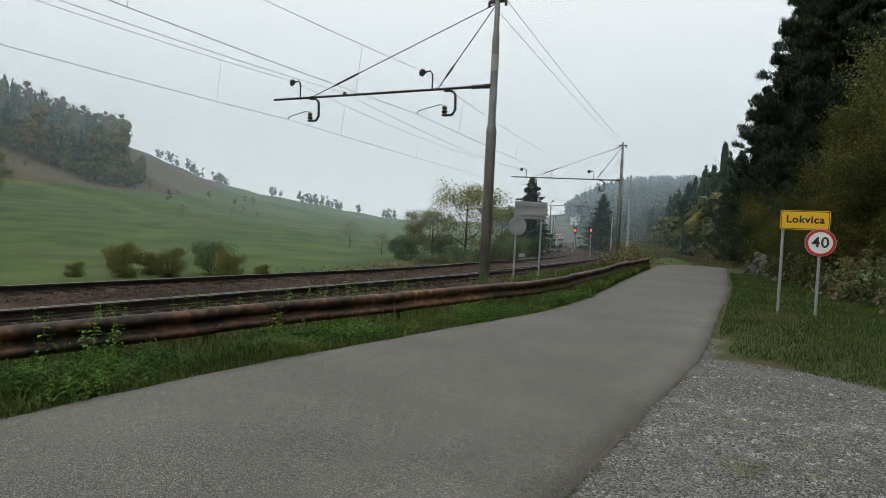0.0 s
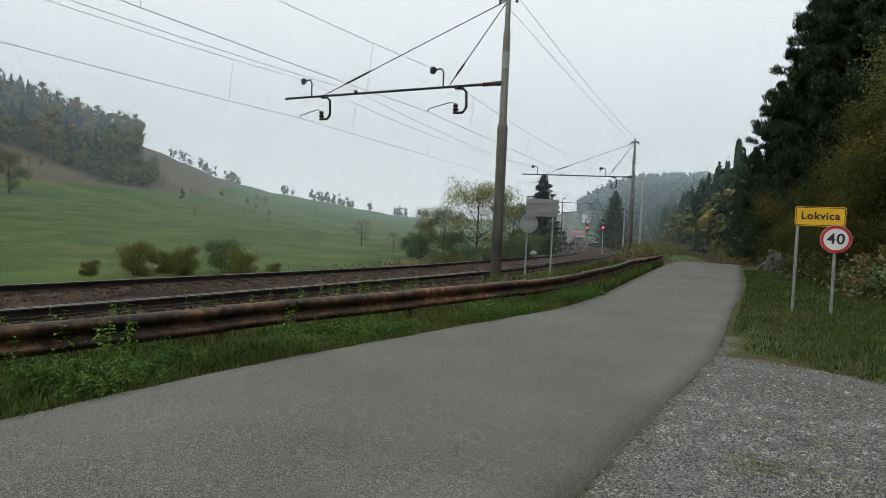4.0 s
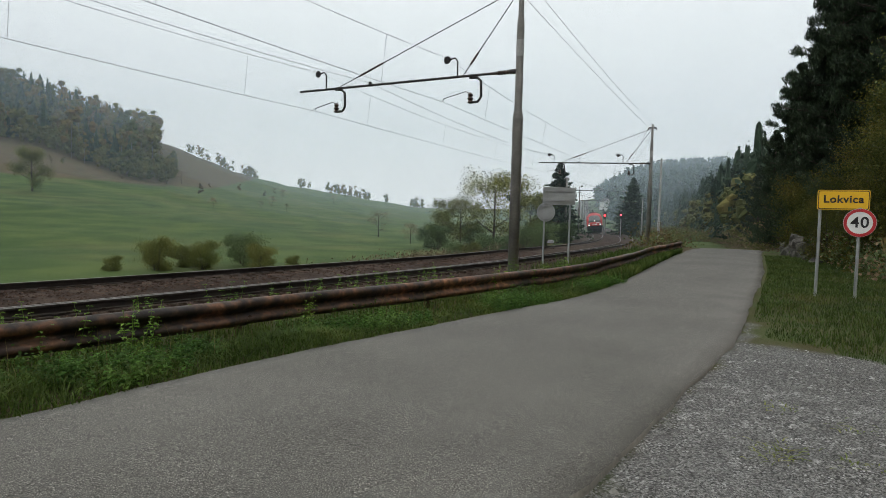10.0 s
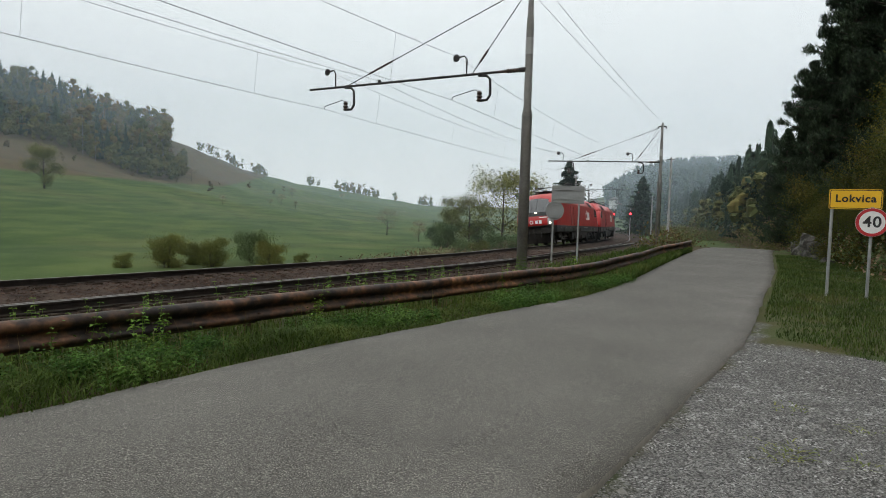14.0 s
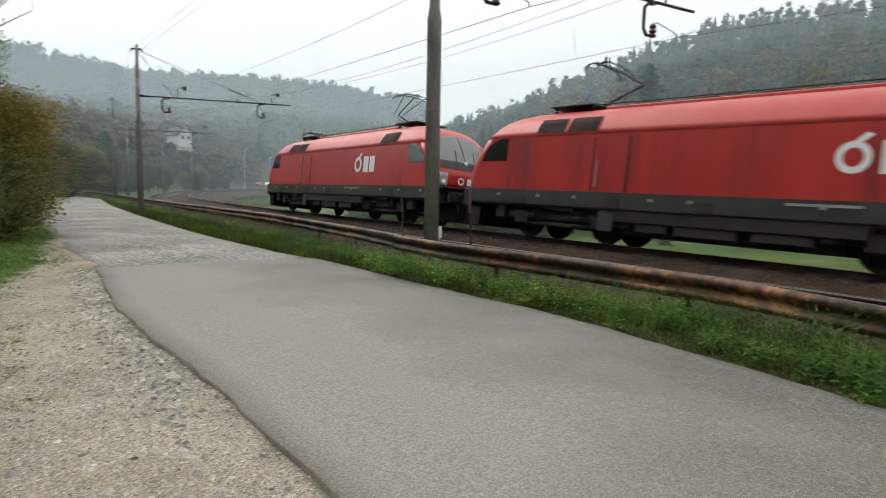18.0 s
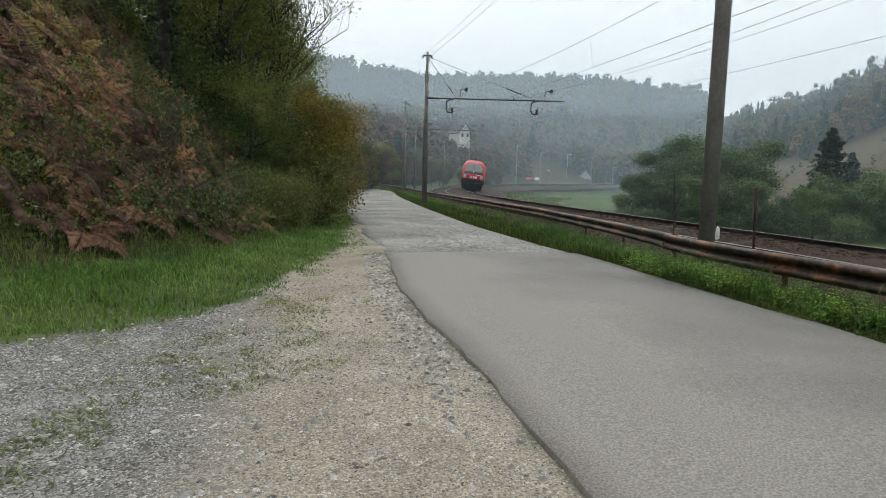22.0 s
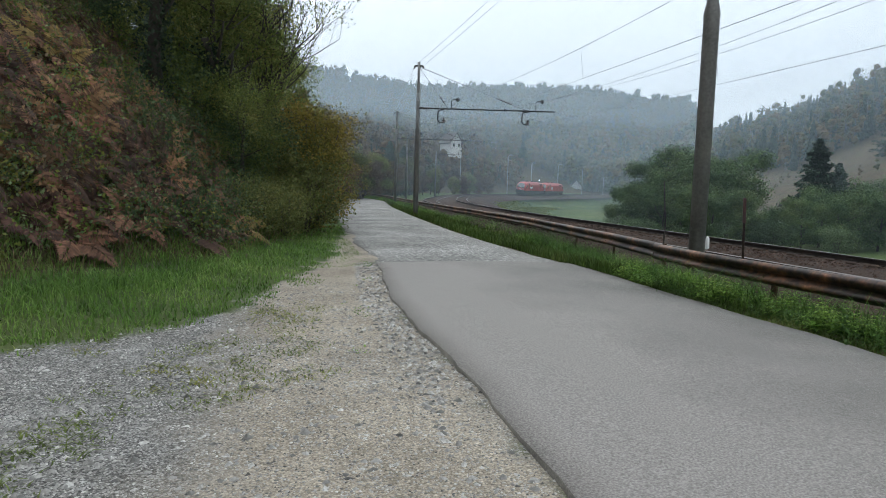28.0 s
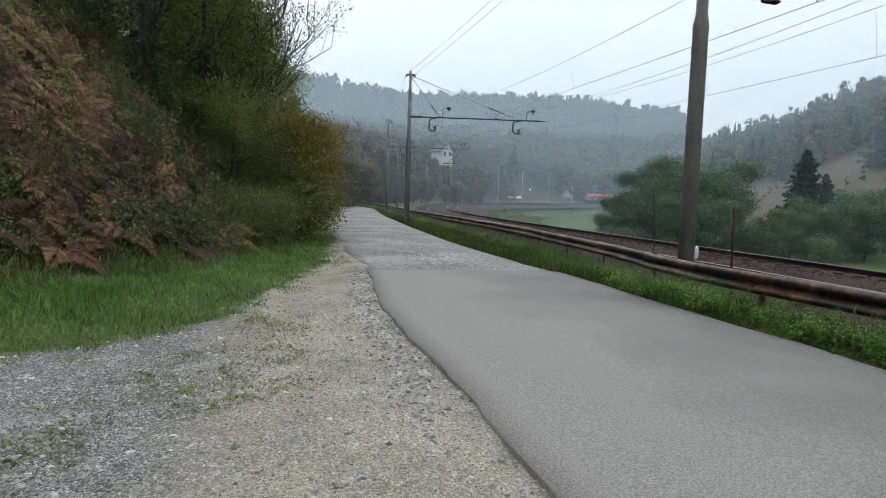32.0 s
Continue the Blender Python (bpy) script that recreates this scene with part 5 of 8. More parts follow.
# ---- guardrail ----
GUARD = smooth_path([(*spot(az, r, z=0).xy, z) for az, r, z in ((-18.2, 33.5, 0.55), (-16, 26.0, 0.54), (-11.3, 16.7, 0.52), (-0.5, 11.6, 0.5), (13.5, 9.15, 0.49), (26.8, 7.75, 0.505), (42, 7.05, 0.505), (60, 6.95, 0.53), (80, 7.6, 0.55), (93, 8.6, 0.6),
                                                          (105.3, 10.0, 0.63), (117.2, 12.3, 0.66), (126.9, 19.5, 0.59), (133.9, 30.3, 0.52), (140, 46, 0.5), (144.6, 74, 0.62), (146.5, 92, 0.76))], 0.1)
W_PROF = [(0.0, 0.0), (0.012, 0.012), (0.03, 0.02), (0.075, 0.04), (0.09, 0.055), (0.095, 0.075), (0.088, 0.098), (0.06, 0.122), (0.03, 0.14), (0.018, 0.155), (0.016, 0.172), (0.03, 0.19), (0.06, 0.208), (0.09, 0.235), (0.1, 0.265), (0.095, 0.295), (0.075, 0.32), (0.045, 0.332), (0.015, 0.336), (0.0, 0.33)]
BEAM_H = 0.336


def guardrail():
    th = tagged(empty("guardrail"), "rust-brown steel guardrail along the lane verge", "guardrail")
    s = np.concatenate([[0], np.cumsum(np.linalg.norm(np.diff(GUARD, axis=0), axis=1))])
    k0 = int(np.argmin(np.abs(np.degrees(np.arctan2(-GUARD[:, 0], GUARD[:, 1])) - 19.4)))
    L = 3.6
    first = s[k0] % L

    def at(q):
        return np.array([np.interp(q, s, GUARD[:, i]) for i in range(3)])
    prof = [(-a, b - BEAM_H) for a, b in W_PROF] + [(-a + 0.004, b - BEAM_H) for a, b in W_PROF[::-1]]
    post = bpy.data.meshes.new("post")
    bm = box_bm(0.1, 0.05, 1.3, (0, 0, -0.65), 0.008)
    bm.to_mesh(post)
    bm.free()
    post.materials.append(M_POST)
    spacer = bpy.data.meshes.new("spacer")
    bm = box_bm(0.12, 0.14, 0.2, (0, 0, 0), 0.01)
    bm.to_mesh(spacer)
    bm.free()
    spacer.materials.append(M_POST)
    bolt = bpy.data.meshes.new("bolt")
    bm = lathe_bm([(0.022, 0), (0.022, 0.012), (0.01, 0.02)], 6)
    bm.to_mesh(bolt)
    bm.free()
    bolt.materials.append(M_POST)
    q = first - L
    rng = random.Random(4)
    while q < s[-1]:
        q0, q1 = max(q, 0), min(q + L + 0.16, s[-1])
        if q1 - q0 > 0.3:
            pts = np.array([at(a) for a in np.linspace(q0, q1, 8)])
            dz = rng.uniform(-0.012, 0.012)
            pts[:, 2] += dz + np.linspace(0, rng.uniform(-0.015, 0.015), 8)
            V, Fq = sweep_np(pts, prof)
            V[:, :2] += rng.uniform(-0.006, 0.006)
            beam = place(new("beam", mesh_np("beam", V, Fq, [M_BEAM], True)), th)
        if 0 <= q <= s[-1]:
            c, d = at(q), at(q + 0.2) - at(max(q - 0.2, 0))
            rz = math.degrees(math.atan2(d[1], d[0]))
            n = np.array([d[1], -d[0], 0]) / np.hypot(d[0], d[1])
            share("post", post, th, pose(*(c + n * 0.16 + [0, 0, -0.02]), 0, rng.uniform(-2, 2), rz))
            share("spacer", spacer, th, pose(*(c + n * 0.06 + [0, 0, -0.16]), 0, 0, rz))
            for dz in (-0.085, -0.225):
                share("bolt", bolt, th, pose(*(c - n * 0.085 + [0, 0, dz]), 90, 0, rz))
        q += L
    return th


guardrail()


# ---- signs ----
def text_part(word, size, material, parent, m, label, bold=0.006, spaced=1.1):
    cu = bpy.data.curves.new("lettering", "FONT")
    cu.body, cu.size, cu.extrude = word, size, 0.002
    cu.align_x, cu.align_y = "CENTER", "CENTER"
    cu.offset, cu.space_character = bold, spaced
    ob = new("lettering", cu)
    dg = bpy.context.evaluated_depsgraph_get()
    me = bpy.data.meshes.new_from_object(ob.evaluated_get(dg))
    bpy.data.objects.remove(ob)
    me.materials.clear()
    me.materials.append(material)
    return tagged(place(new("lettering", me), parent, m), label)


def rounded(w, h, r, t, y=0.0):
    """A rounded board in the x-z plane, facing -y."""
    bm = bmesh.new()
    pts = []
    for cx, cz, a0 in ((w / 2 - r, h / 2 - r, 0), (-w / 2 + r, h / 2 - r, 90), (-w / 2 + r, -h / 2 + r, 180), (w / 2 - r, -h / 2 + r, 270)):
        pts += [(cx + r * math.cos(radians(a0 + 15 * k)), cz + r * math.sin(radians(a0 + 15 * k))) for k in range(7)]
    f = bm.faces.new([bm.verts.new((x, y, z)) for x, z in pts])
    e = bmesh.ops.extrude_face_region(bm, geom=[f])
    bmesh.ops.translate(bm, vec=(0, t, 0), verts=[v for v in e["geom"] if isinstance(v, bmesh.types.BMVert)])
    bmesh.ops.recalc_face_normals(bm, faces=bm.faces)
    return bm


def disc(r0, r1, y, t=0.003, n=40):
    bm = bmesh.new()
    if r0 == 0:
        lathe_bm([(r1, 0), (r1, t)], n, bm)
    else:
        lo = [[bm.verts.new((r * math.cos(2 * math.pi * k / n), r * math.sin(2 * math.pi * k / n), t)) for k in range(n)] for r in (r0, r1)]
        for k in range(n):
            bm.faces.new((lo[0][k], lo[1][k], lo[1][(k + 1) % n], lo[0][(k + 1) % n]))
    bmesh.ops.transform(bm, matrix=Matrix.Translation((0, y, 0)) @ Matrix.Rotation(radians(90), 4, "X"), verts=bm.verts)
    return bm


SIGN_R = 16.4
c = spot(-29.72, SIGN_R, z=0)
turn = math.degrees(math.atan2(c.y, c.x)) - 90 + 6
g0 = float(ground_z(c.x, c.y)) - 0.02
town = tagged(empty("town_sign", pose(c.x, c.y, 0, 0, 0, turn)), "yellow place-name board reading Lokvica on a grey post", "road sign")
zc = EYE + SIGN_R * math.tan(radians(1.75))
board = part("board", rounded(0.98, 0.43, 0.04, 0.02, 0.0), M_YELLOW, town, "yellow board", Matrix.Translation((0, 0, zc)))
border = rounded(0.95, 0.4, 0.035, 0.002, -0.004)
part("border", border, M_BLACK, board)
part("face", rounded(0.92, 0.37, 0.03, 0.002, -0.0075), M_YELLOW, board)
text_part("Lokvica", 0.225, M_BLACK, board, pose(0, -0.012, 0.01, 90, 0, 0), "black place name")
part("post", lathe_bm([(0.032, g0 - 0.3), (0.032, zc + 0.2)], 12, m=Matrix.Translation((-0.42, 0.055, 0))), M_GALV, town, "grey galvanised post")
for dz in (-0.12, 0.12):
    part("clamp", box_bm(0.12, 0.05, 0.03, (-0.42, 0.045, zc + dz)), M_GALV, town)
c = spot(-30.85, SIGN_R - 0.15, z=0)
limit = tagged(empty("speed_limit_sign", pose(c.x, c.y, 0, 0, 0, turn)), "round white speed sign with red ring reading 40", "road sign")
zc = EYE + SIGN_R * math.tan(radians(0.05))
plate = part("plate", disc(0, 0.305, 0.012, 0.016), M_SIGNBACK, limit, "", Matrix.Translation((0, 0, zc)))
part("face", disc(0, 0.3, -0.006, 0.002), M_WHITE, plate)
part("ring", disc(0.235, 0.297, -0.009), M_SIGNRED, plate, "red ring")
text_part("40", 0.32, M_BLACK, plate, pose(0, -0.014, 0.0, 90, 0, 0), "black number 40")
part("post", lathe_bm([(0.032, float(ground_z(c.x, c.y)) - 0.3), (0.032, zc + 0.32)], 12, m=Matrix.Translation((0, 0.06, 0))), M_GALV, limit, "grey galvanised post")
# two signs seen from behind
p, q = spot(-6.75, 20.6, z=0), spot(-8.95, 20.9, z=0)
c = (p + q) / 2
turn = math.degrees(math.atan2(q.y - p.y, q.x - p.x))
pair = tagged(empty("back_of_road_signs", pose(c.x, c.y, 0, 0, 0, turn)), "grey backs of a rectangular and a round road sign", "road sign")
w = (q - p).length
for x in (-w / 2, w / 2):
    part("post", lathe_bm([(0.03, -0.6), (0.03, EYE + 20.6 * math.tan(radians(2.4 if x < 0 else 2.35)))], 10, m=Matrix.Translation((x, 0, 0))), M_GALV, pair, "grey galvanised post")
z0, z1 = EYE + 20.6 * math.tan(radians(0.95)), EYE + 20.6 * math.tan(radians(2.5))
bb = part("rectangular_back", rounded(w + 0.24, z1 - z0, 0.04, 0.02, -0.06), M_SIGNBACK, pair, "grey rectangular sign back", Matrix.Translation((0.03, 0, (z0 + z1) / 2)))
for dz in (-0.15, 0.15):
    part("stiffener", box_bm(w + 0.1, 0.02, 0.03, (0, -0.07, dz)), M_GALV, bb)
zd = EYE + 20.6 * math.tan(radians(0.28))
dd = part("round_back", disc(0, 0.3, -0.07, 0.015), M_SIGNBACK, pair, "grey round sign back", Matrix.Translation((-w / 2 + 0.02, 0, zd)))
part("rim", disc(0.275, 0.3, -0.088), M_GALV, dd)
for dz in (-0.2, 0.2):
    part("strap", box_bm(0.2, 0.04, 0.04, (0, -0.1, dz)), M_GALV, dd)
# a stone and a thin post beside the track
p = spot(117.15, 21.5, z=0.0)
st = bmesh.new()
lathe_bm([(0.11, -0.4), (0.1, 0.22), (0.085, 0.32), (0.04, 0.37)], 10, st)
bmesh.ops.scale(st, vec=(1, 0.6, 1), verts=st.verts)
tagged(part("marker_stone", st, M_WALLW, None, "", pose(p.x, p.y, 0.02, 0, 0, 20), True), "small white rounded marker stone beside the rails", "marker stone")
p = spot(114.35, 14.2, z=0)
th = tagged(empty("marker_post", pose(p.x, p.y, 0, 2, 1, 30)), "thin rusty marker post with a red top beside the track", "post")
part("shaft", box_bm(0.055, 0.045, 1.5, (0, 0, 0.45), 0.008), M_SLEEPER, th, "weathered brown shaft")
part("red_top", box_bm(0.075, 0.055, 0.5, (0, 0, 1.38), 0.008), mat("faded_red_paint", [(0.07, 0.035, 0.028), (0.12, 0.05, 0.04)], 6, 0.8), th, "faded red top")
p = spot(120.6, 17.5, z=0)
tagged(part("leaning_stick", tube_bm([(p.x, p.y, 0), (p.x + 0.05, p.y + 0.05, 1.0), (p.x - 0.2, p.y - 0.2, 2.0)], 0.025, 0.012, 6), M_BARK, None), "thin bare leaning stick beside the mast", "stick")


# ---- signals, lamps and houses far along the line ----
def signal(az, r, lamp_el, label, lamp):
    p = spot(az, r, z=0)
    g = float(ground_z(p.x, p.y)) + 0.2
    zl = EYE + r * math.tan(radians(lamp_el))
    th = tagged(empty("railway_signal", pose(p.x, p.y, 0, 0, 0, az)), label, "railway signal", "railway signals")
    part("mast_tube", lathe_bm([(0.09, g - 0.8), (0.07, zl + 0.9)], 10), M_BAND, th)
    hd = part("signal_head", box_bm(0.55, 0.3, 1.3, (0, 0, zl), 0.08), M_BLACK, th, "black signal head")
    part("lamp", lathe_bm([(0.17, 0), (0.15, 0.05), (0.05, 0.08)], 14, m=Matrix.Translation((0, -0.16, zl)) @ Matrix.Rotation(radians(90), 4, "X")), lamp, hd, "lit lamp")
    for k in (-0.4, 0.4):
        part("dark_lens", lathe_bm([(0.12, 0), (0.1, 0.05)], 12, m=Matrix.Translation((0, -0.16, zl + k)) @ Matrix.Rotation(radians(90), 4, "X")), M_BLACK, hd)
    part("ladder", box_bm(0.3, 0.05, max(0.5, zl - g - 0.6), (0, 0.2, (zl + g) / 2 - 0.3)), M_IRON, th)
    return th


signal(-11.95, 118, 0.12, "railway signal post showing a red light", G_RED)
signal(-13.3, 112, 0.2, "railway signal post showing a red light", G_RED)
signal(131.3, 262, 0.95, "railway signal post showing a white light", G_WHITE)


def lamp_post(az, r, top):
    p = spot(az, r, z=0)
    g = float(ground_z(p.x, p.y))
    h = EYE + r * math.tan(radians(top)) - g
    th = tagged(empty("lamp_post", pose(p.x, p.y, g, 0, 0, az)), "slim grey lamp post beside the station road", "lamp post", "lamp posts")
    part("pole", tube_bm([(0, 0, -0.5), (0, 0, h * 0.96), (0.3, 0, h), (1.0, 0, h)], 0.1, 0.06, 8), M_GALV, th)
    part("lantern", box_bm(0.7, 0.28, 0.16, (1.2, 0, h), 0.04), M_SIGNBACK, th)


for az, r, top in ((134.1, 215, 3.1), (132.0, 230, 2.45), (129.7, 245, 2.35), (127.6, 260, 2.2), (125.8, 280, 1.35), (138.3, 200, 2.9)):
    lamp_post(az, r, top)


def house(az, r, el_base, w, d, h, roof_h, turn, label):
    p = spot(az, r, el_base)
    th = tagged(empty("house", pose(p.x, p.y, p.z, 0, 0, az + turn)), label, "house", "houses")
    wall = part("wall", box_bm(w, d, h + 3, (0, 0, h / 2 - 1.5)), M_WALLW, th, "white rendered walls")
    bm = bmesh.new()
    o = 0.5
    vs = [bm.verts.new(v) for v in ((-w / 2, -d / 2, h), (w / 2, -d / 2, h), (0, -d / 2, h + roof_h), (-w / 2, d / 2, h), (w / 2, d / 2, h), (0, d / 2, h + roof_h))]
    for f in ((0, 1, 2), (5, 4, 3), (0, 3, 4, 1), (1, 4, 5, 2), (2, 5, 3, 0)):
        bm.faces.new([vs[i] for i in f])
    part("gable", bm, M_WALLW, th)
    for s in (-1, 1):
        L = math.hypot(w / 2 + o, roof_h * (w / 2 + o) / (w / 2))
        part("roof", box_bm(L, d + 2 * o, 0.18, (s * (w / 4 + o / 2), 0, h + roof_h / 2 - roof_h * o / w + 0.1), rot=Matrix.Rotation(s * math.atan2(roof_h, w / 2), 4, "Y")), M_ROOFT, th, "dark tiled roof slope")
    for x in (-w * 0.22, w * 0.22):
        for z in ((0.3, 0.72) if h > 4 else (0.5,)):
            wd = part("window", box_bm(1.0, 0.1, 1.2, (x, -d / 2 - 0.02, h * z)), M_WHITE, wall)
            part("pane", box_bm(0.84, 0.06, 1.04, (x, -d / 2 - 0.06, h * z)), M_GLASS, wd)
    part("chimney", box_bm(0.7, 0.7, 1.6, (w * 0.2, d * 0.1, h + roof_h * 0.8)), M_ROOFT, th)


house(139.2, 215, 3.5, 4.6, 6.0, 2.2, 3.0, 35, "white gabled house among trees on the slope")
house(128.2, 335, 0.0, 6.0, 8, 2.6, 3.4, 10, "small white gabled house beside the line")
house(-12.0, 400, 1.0, 5.5, 7, 2.2, 1.8, 20, "pale tall house beyond the line")


# ---- small line-side things ----
def point_machine(az, r, turn):
    """Low grey machine beside the rails, with a lid and a rod."""
    p = spot(az, r, z=0)
    i = int(np.argmin(np.hypot(FAR_TRACK[:, 0] - p.x, FAR_TRACK[:, 1] - p.y)))
    z = float(FAR_TRACK[i, 2]) - 0.2
    th = tagged(empty("point_machine", pose(p.x, p.y, z, 0, 0, turn)), "low pale grey point machine beside the rails", "point machine", "line-side equipment")
    part("case", box_bm(1.1, 0.55, 0.22, (0, 0, 0.11), 0.03), M_SIGNBACK, th)
    part("lid", box_bm(0.8, 0.45, 0.08, (0, 0, 0.26), 0.02), M_BAND, th, "pale lid")
    part("rod", tube_bm([(0.55, 0, 0.1), (2.2, 0, 0.1)], 0.03, n=6), M_IRON, th)


for az, r, turn in ((-7.4, 66, 75), (-9.3, 90, 78)):
    point_machine(az, r, turn)


def parked_car(az, r, paint, label, turn):
    p = spot(az, r, z=0)
    g = EYE + r * math.tan(radians(0.15)) - 0.75
    th = tagged(empty("parked_car", pose(p.x, p.y, g, 0, 0, az + turn)), label, "car", "parked cars")
    bm = bmesh.new()
    prof = [(-2.0, 0.3), (-2.05, 0.75), (-1.7, 0.9), (-1.2, 1.4), (0.5, 1.42), (1.1, 0.95), (1.95, 0.8), (2.05, 0.3)]
    rows = [[bm.verts.new((x, y, z)) for x, z in prof] for y in (-0.82, 0.82)]
    for k in range(len(prof)):
        bm.faces.new((rows[0][k], rows[0][(k + 1) % 8], rows[1][(k + 1) % 8], rows[1][k]))
    bm.faces.new(rows[0][::-1])
    bm.faces.new(rows[1])
    part("body", bm, paint, th)
    for y in (-0.83, 0.83):
        part("side_window", box_bm(1.5, 0.02, 0.36, (-0.35, y, 1.14)), M_GLASS, th)
        for x in (-1.25, 1.3):
            part("wheel", lathe_bm([(0.3, -0.1), (0.32, 0), (0.3, 0.1), (0.1, 0.1)], 14, m=Matrix.Translation((x, y * 0.95, 0.32)) @ Matrix.Rotation(radians(90), 4, "X")), M_BLACK, th)
    part("windscreen", box_bm(0.02, 1.4, 0.5, (0.82, 0, 1.18), rot=Matrix.Rotation(radians(-52), 4, "Y")), M_GLASS, th)


parked_car(132.9, 246, M_RED, "small red car parked by the station road", 70)
parked_car(132.2, 250, M_WHITE, "small white car parked by the station road", 80)


# ---- plants ----
RNG = np.random.default_rng(7)


def quads(C, w, h, bias=None, bend=0.0):
    """One leaf-like quad at each of the points C, turned at random; w, h: half sizes (arrays or numbers). bias: pulls its long axis that way."""
    n = len(C)
    a = RNG.normal(size=(n, 3))
    if bias is not None:
        a = a * 0.6 + bias
    a /= np.linalg.norm(a, axis=1)[:, None]
    b = np.cross(a, RNG.normal(size=(n, 3)))
    b /= np.linalg.norm(b, axis=1)[:, None] + 1e-9
    w, h = np.broadcast_to(w, n)[:, None], np.broadcast_to(h, n)[:, None]
    V = np.stack([C - a * h, C + b * w, C + a * h, C - b * w], 1).reshape(-1, 3)
    return V, np.arange(4 * n).reshape(-1, 4)


def ball(n):
    """Random points in the unit ball, denser towards its middle."""
    d = RNG.normal(size=(n, 3))
    return d / np.linalg.norm(d, axis=1)[:, None] * (RNG.random(n) ** 0.55)[:, None]


def join(chunks):
    V, F, k = [], [], 0
    for v, f in chunks:
        V.append(v)
        F.append(f + k)
        k += len(v)
    return np.vstack(V), np.vstack(F)


def at_az(az, r):
    a = np.radians(az)
    return -np.sin(a) * r, np.cos(a) * r


def limb_tree(name, h, spread, leaf, n_leaf, size, seed, label, cat="tree", bark=None, lean=0.0, start=0.3, stems=1, group="trees", clump=0.16, twigs=3, bias=None, soft=False):
    """A broad-leaved tree: tapered trunk, limbs with twigs, leaves in clumps round the twig ends."""
    rr = random.Random(seed)
    th = tagged(empty(name), label, cat, group)
    ends = []
    tr = bmesh.new()
    for st in range(stems):
        ba = rr.uniform(0, 6.28)
        tilt = Vector((math.cos(ba), math.sin(ba), 0)) * (0.0 if stems == 1 else rr.uniform(0.06, 0.24)) + Vector((lean, 0, 0))
        pts = [Vector((0, 0, -0.4))]
        for k in range(1, 7):
            pts.append(pts[-1] + (Vector((0, 0, 1)) + tilt + Vector((rr.uniform(-.1, .1), rr.uniform(-.1, .1), 0))) * (h * 0.85 + 0.4) / 6)
        r0 = h * (0.022 if stems == 1 else 0.014)
        tube_bm(pts, r0, r0 * 0.25, 8, tr)
        nl = 9 if stems == 1 else 6
        for j in range(nl):
            f = start + (1 - start) * (j + rr.random()) / nl
            i = min(5, int(f * 6))
            base = pts[i].lerp(pts[i + 1], f * 6 - i)
            ang = j * 2.4 + rr.uniform(-.5, .5)
            ln = spread * (1.1 - 0.6 * abs(f - 0.55) / 0.55) * rr.uniform(0.7, 1.1)
            d = Vector((math.cos(ang), math.sin(ang), rr.uniform(0.25, 0.8)))
            mid = base + d * ln * 0.5
            tip = base + d * ln + Vector((0, 0, ln * 0.12))
            tube_bm([base, mid, tip], r0 * 0.42 * (1.15 - f), r0 * 0.1, 5, tr)
            ends.append(tip)
            for _ in range(twigs):
                q = base.lerp(tip, rr.uniform(0.4, 0.95))
                e = q + Vector((rr.uniform(-1, 1), rr.uniform(-1, 1), rr.uniform(-0.2, 0.9))) * ln * 0.42
                tube_bm([q, (q + e) / 2 + Vector((0, 0, 0.03 * ln)), e], r0 * 0.12, r0 * 0.03, 4, tr)
                ends.append(e)
        ends.append(pts[-1])
    part("trunk", tr, bark or M_BARK, th, smooth=True)
    if n_leaf:
        E = np.array(ends)
        pick = RNG.integers(0, len(E), n_leaf)
        C = E[pick] + ball(n_leaf) * (spread * clump + 0.12) * 2.0 * np.array([1, 1, 0.8])
        C[:, 2] = np.maximum(C[:, 2], h * 0.06)
        s = size * RNG.uniform(0.6, 1.3, n_leaf)
        V, F = facing(C, C - E[pick] * [1, 1, 0.97] + [0, 0, 0.25 * spread * clump], s * 0.75, 0.25 * spread * clump + 0.1) if soft else quads(C, s * (0.6 if bias is None else 0.35), s, bias)
        place(new("crown", mesh_np("crown", V, F, [leaf])), th)
    return th


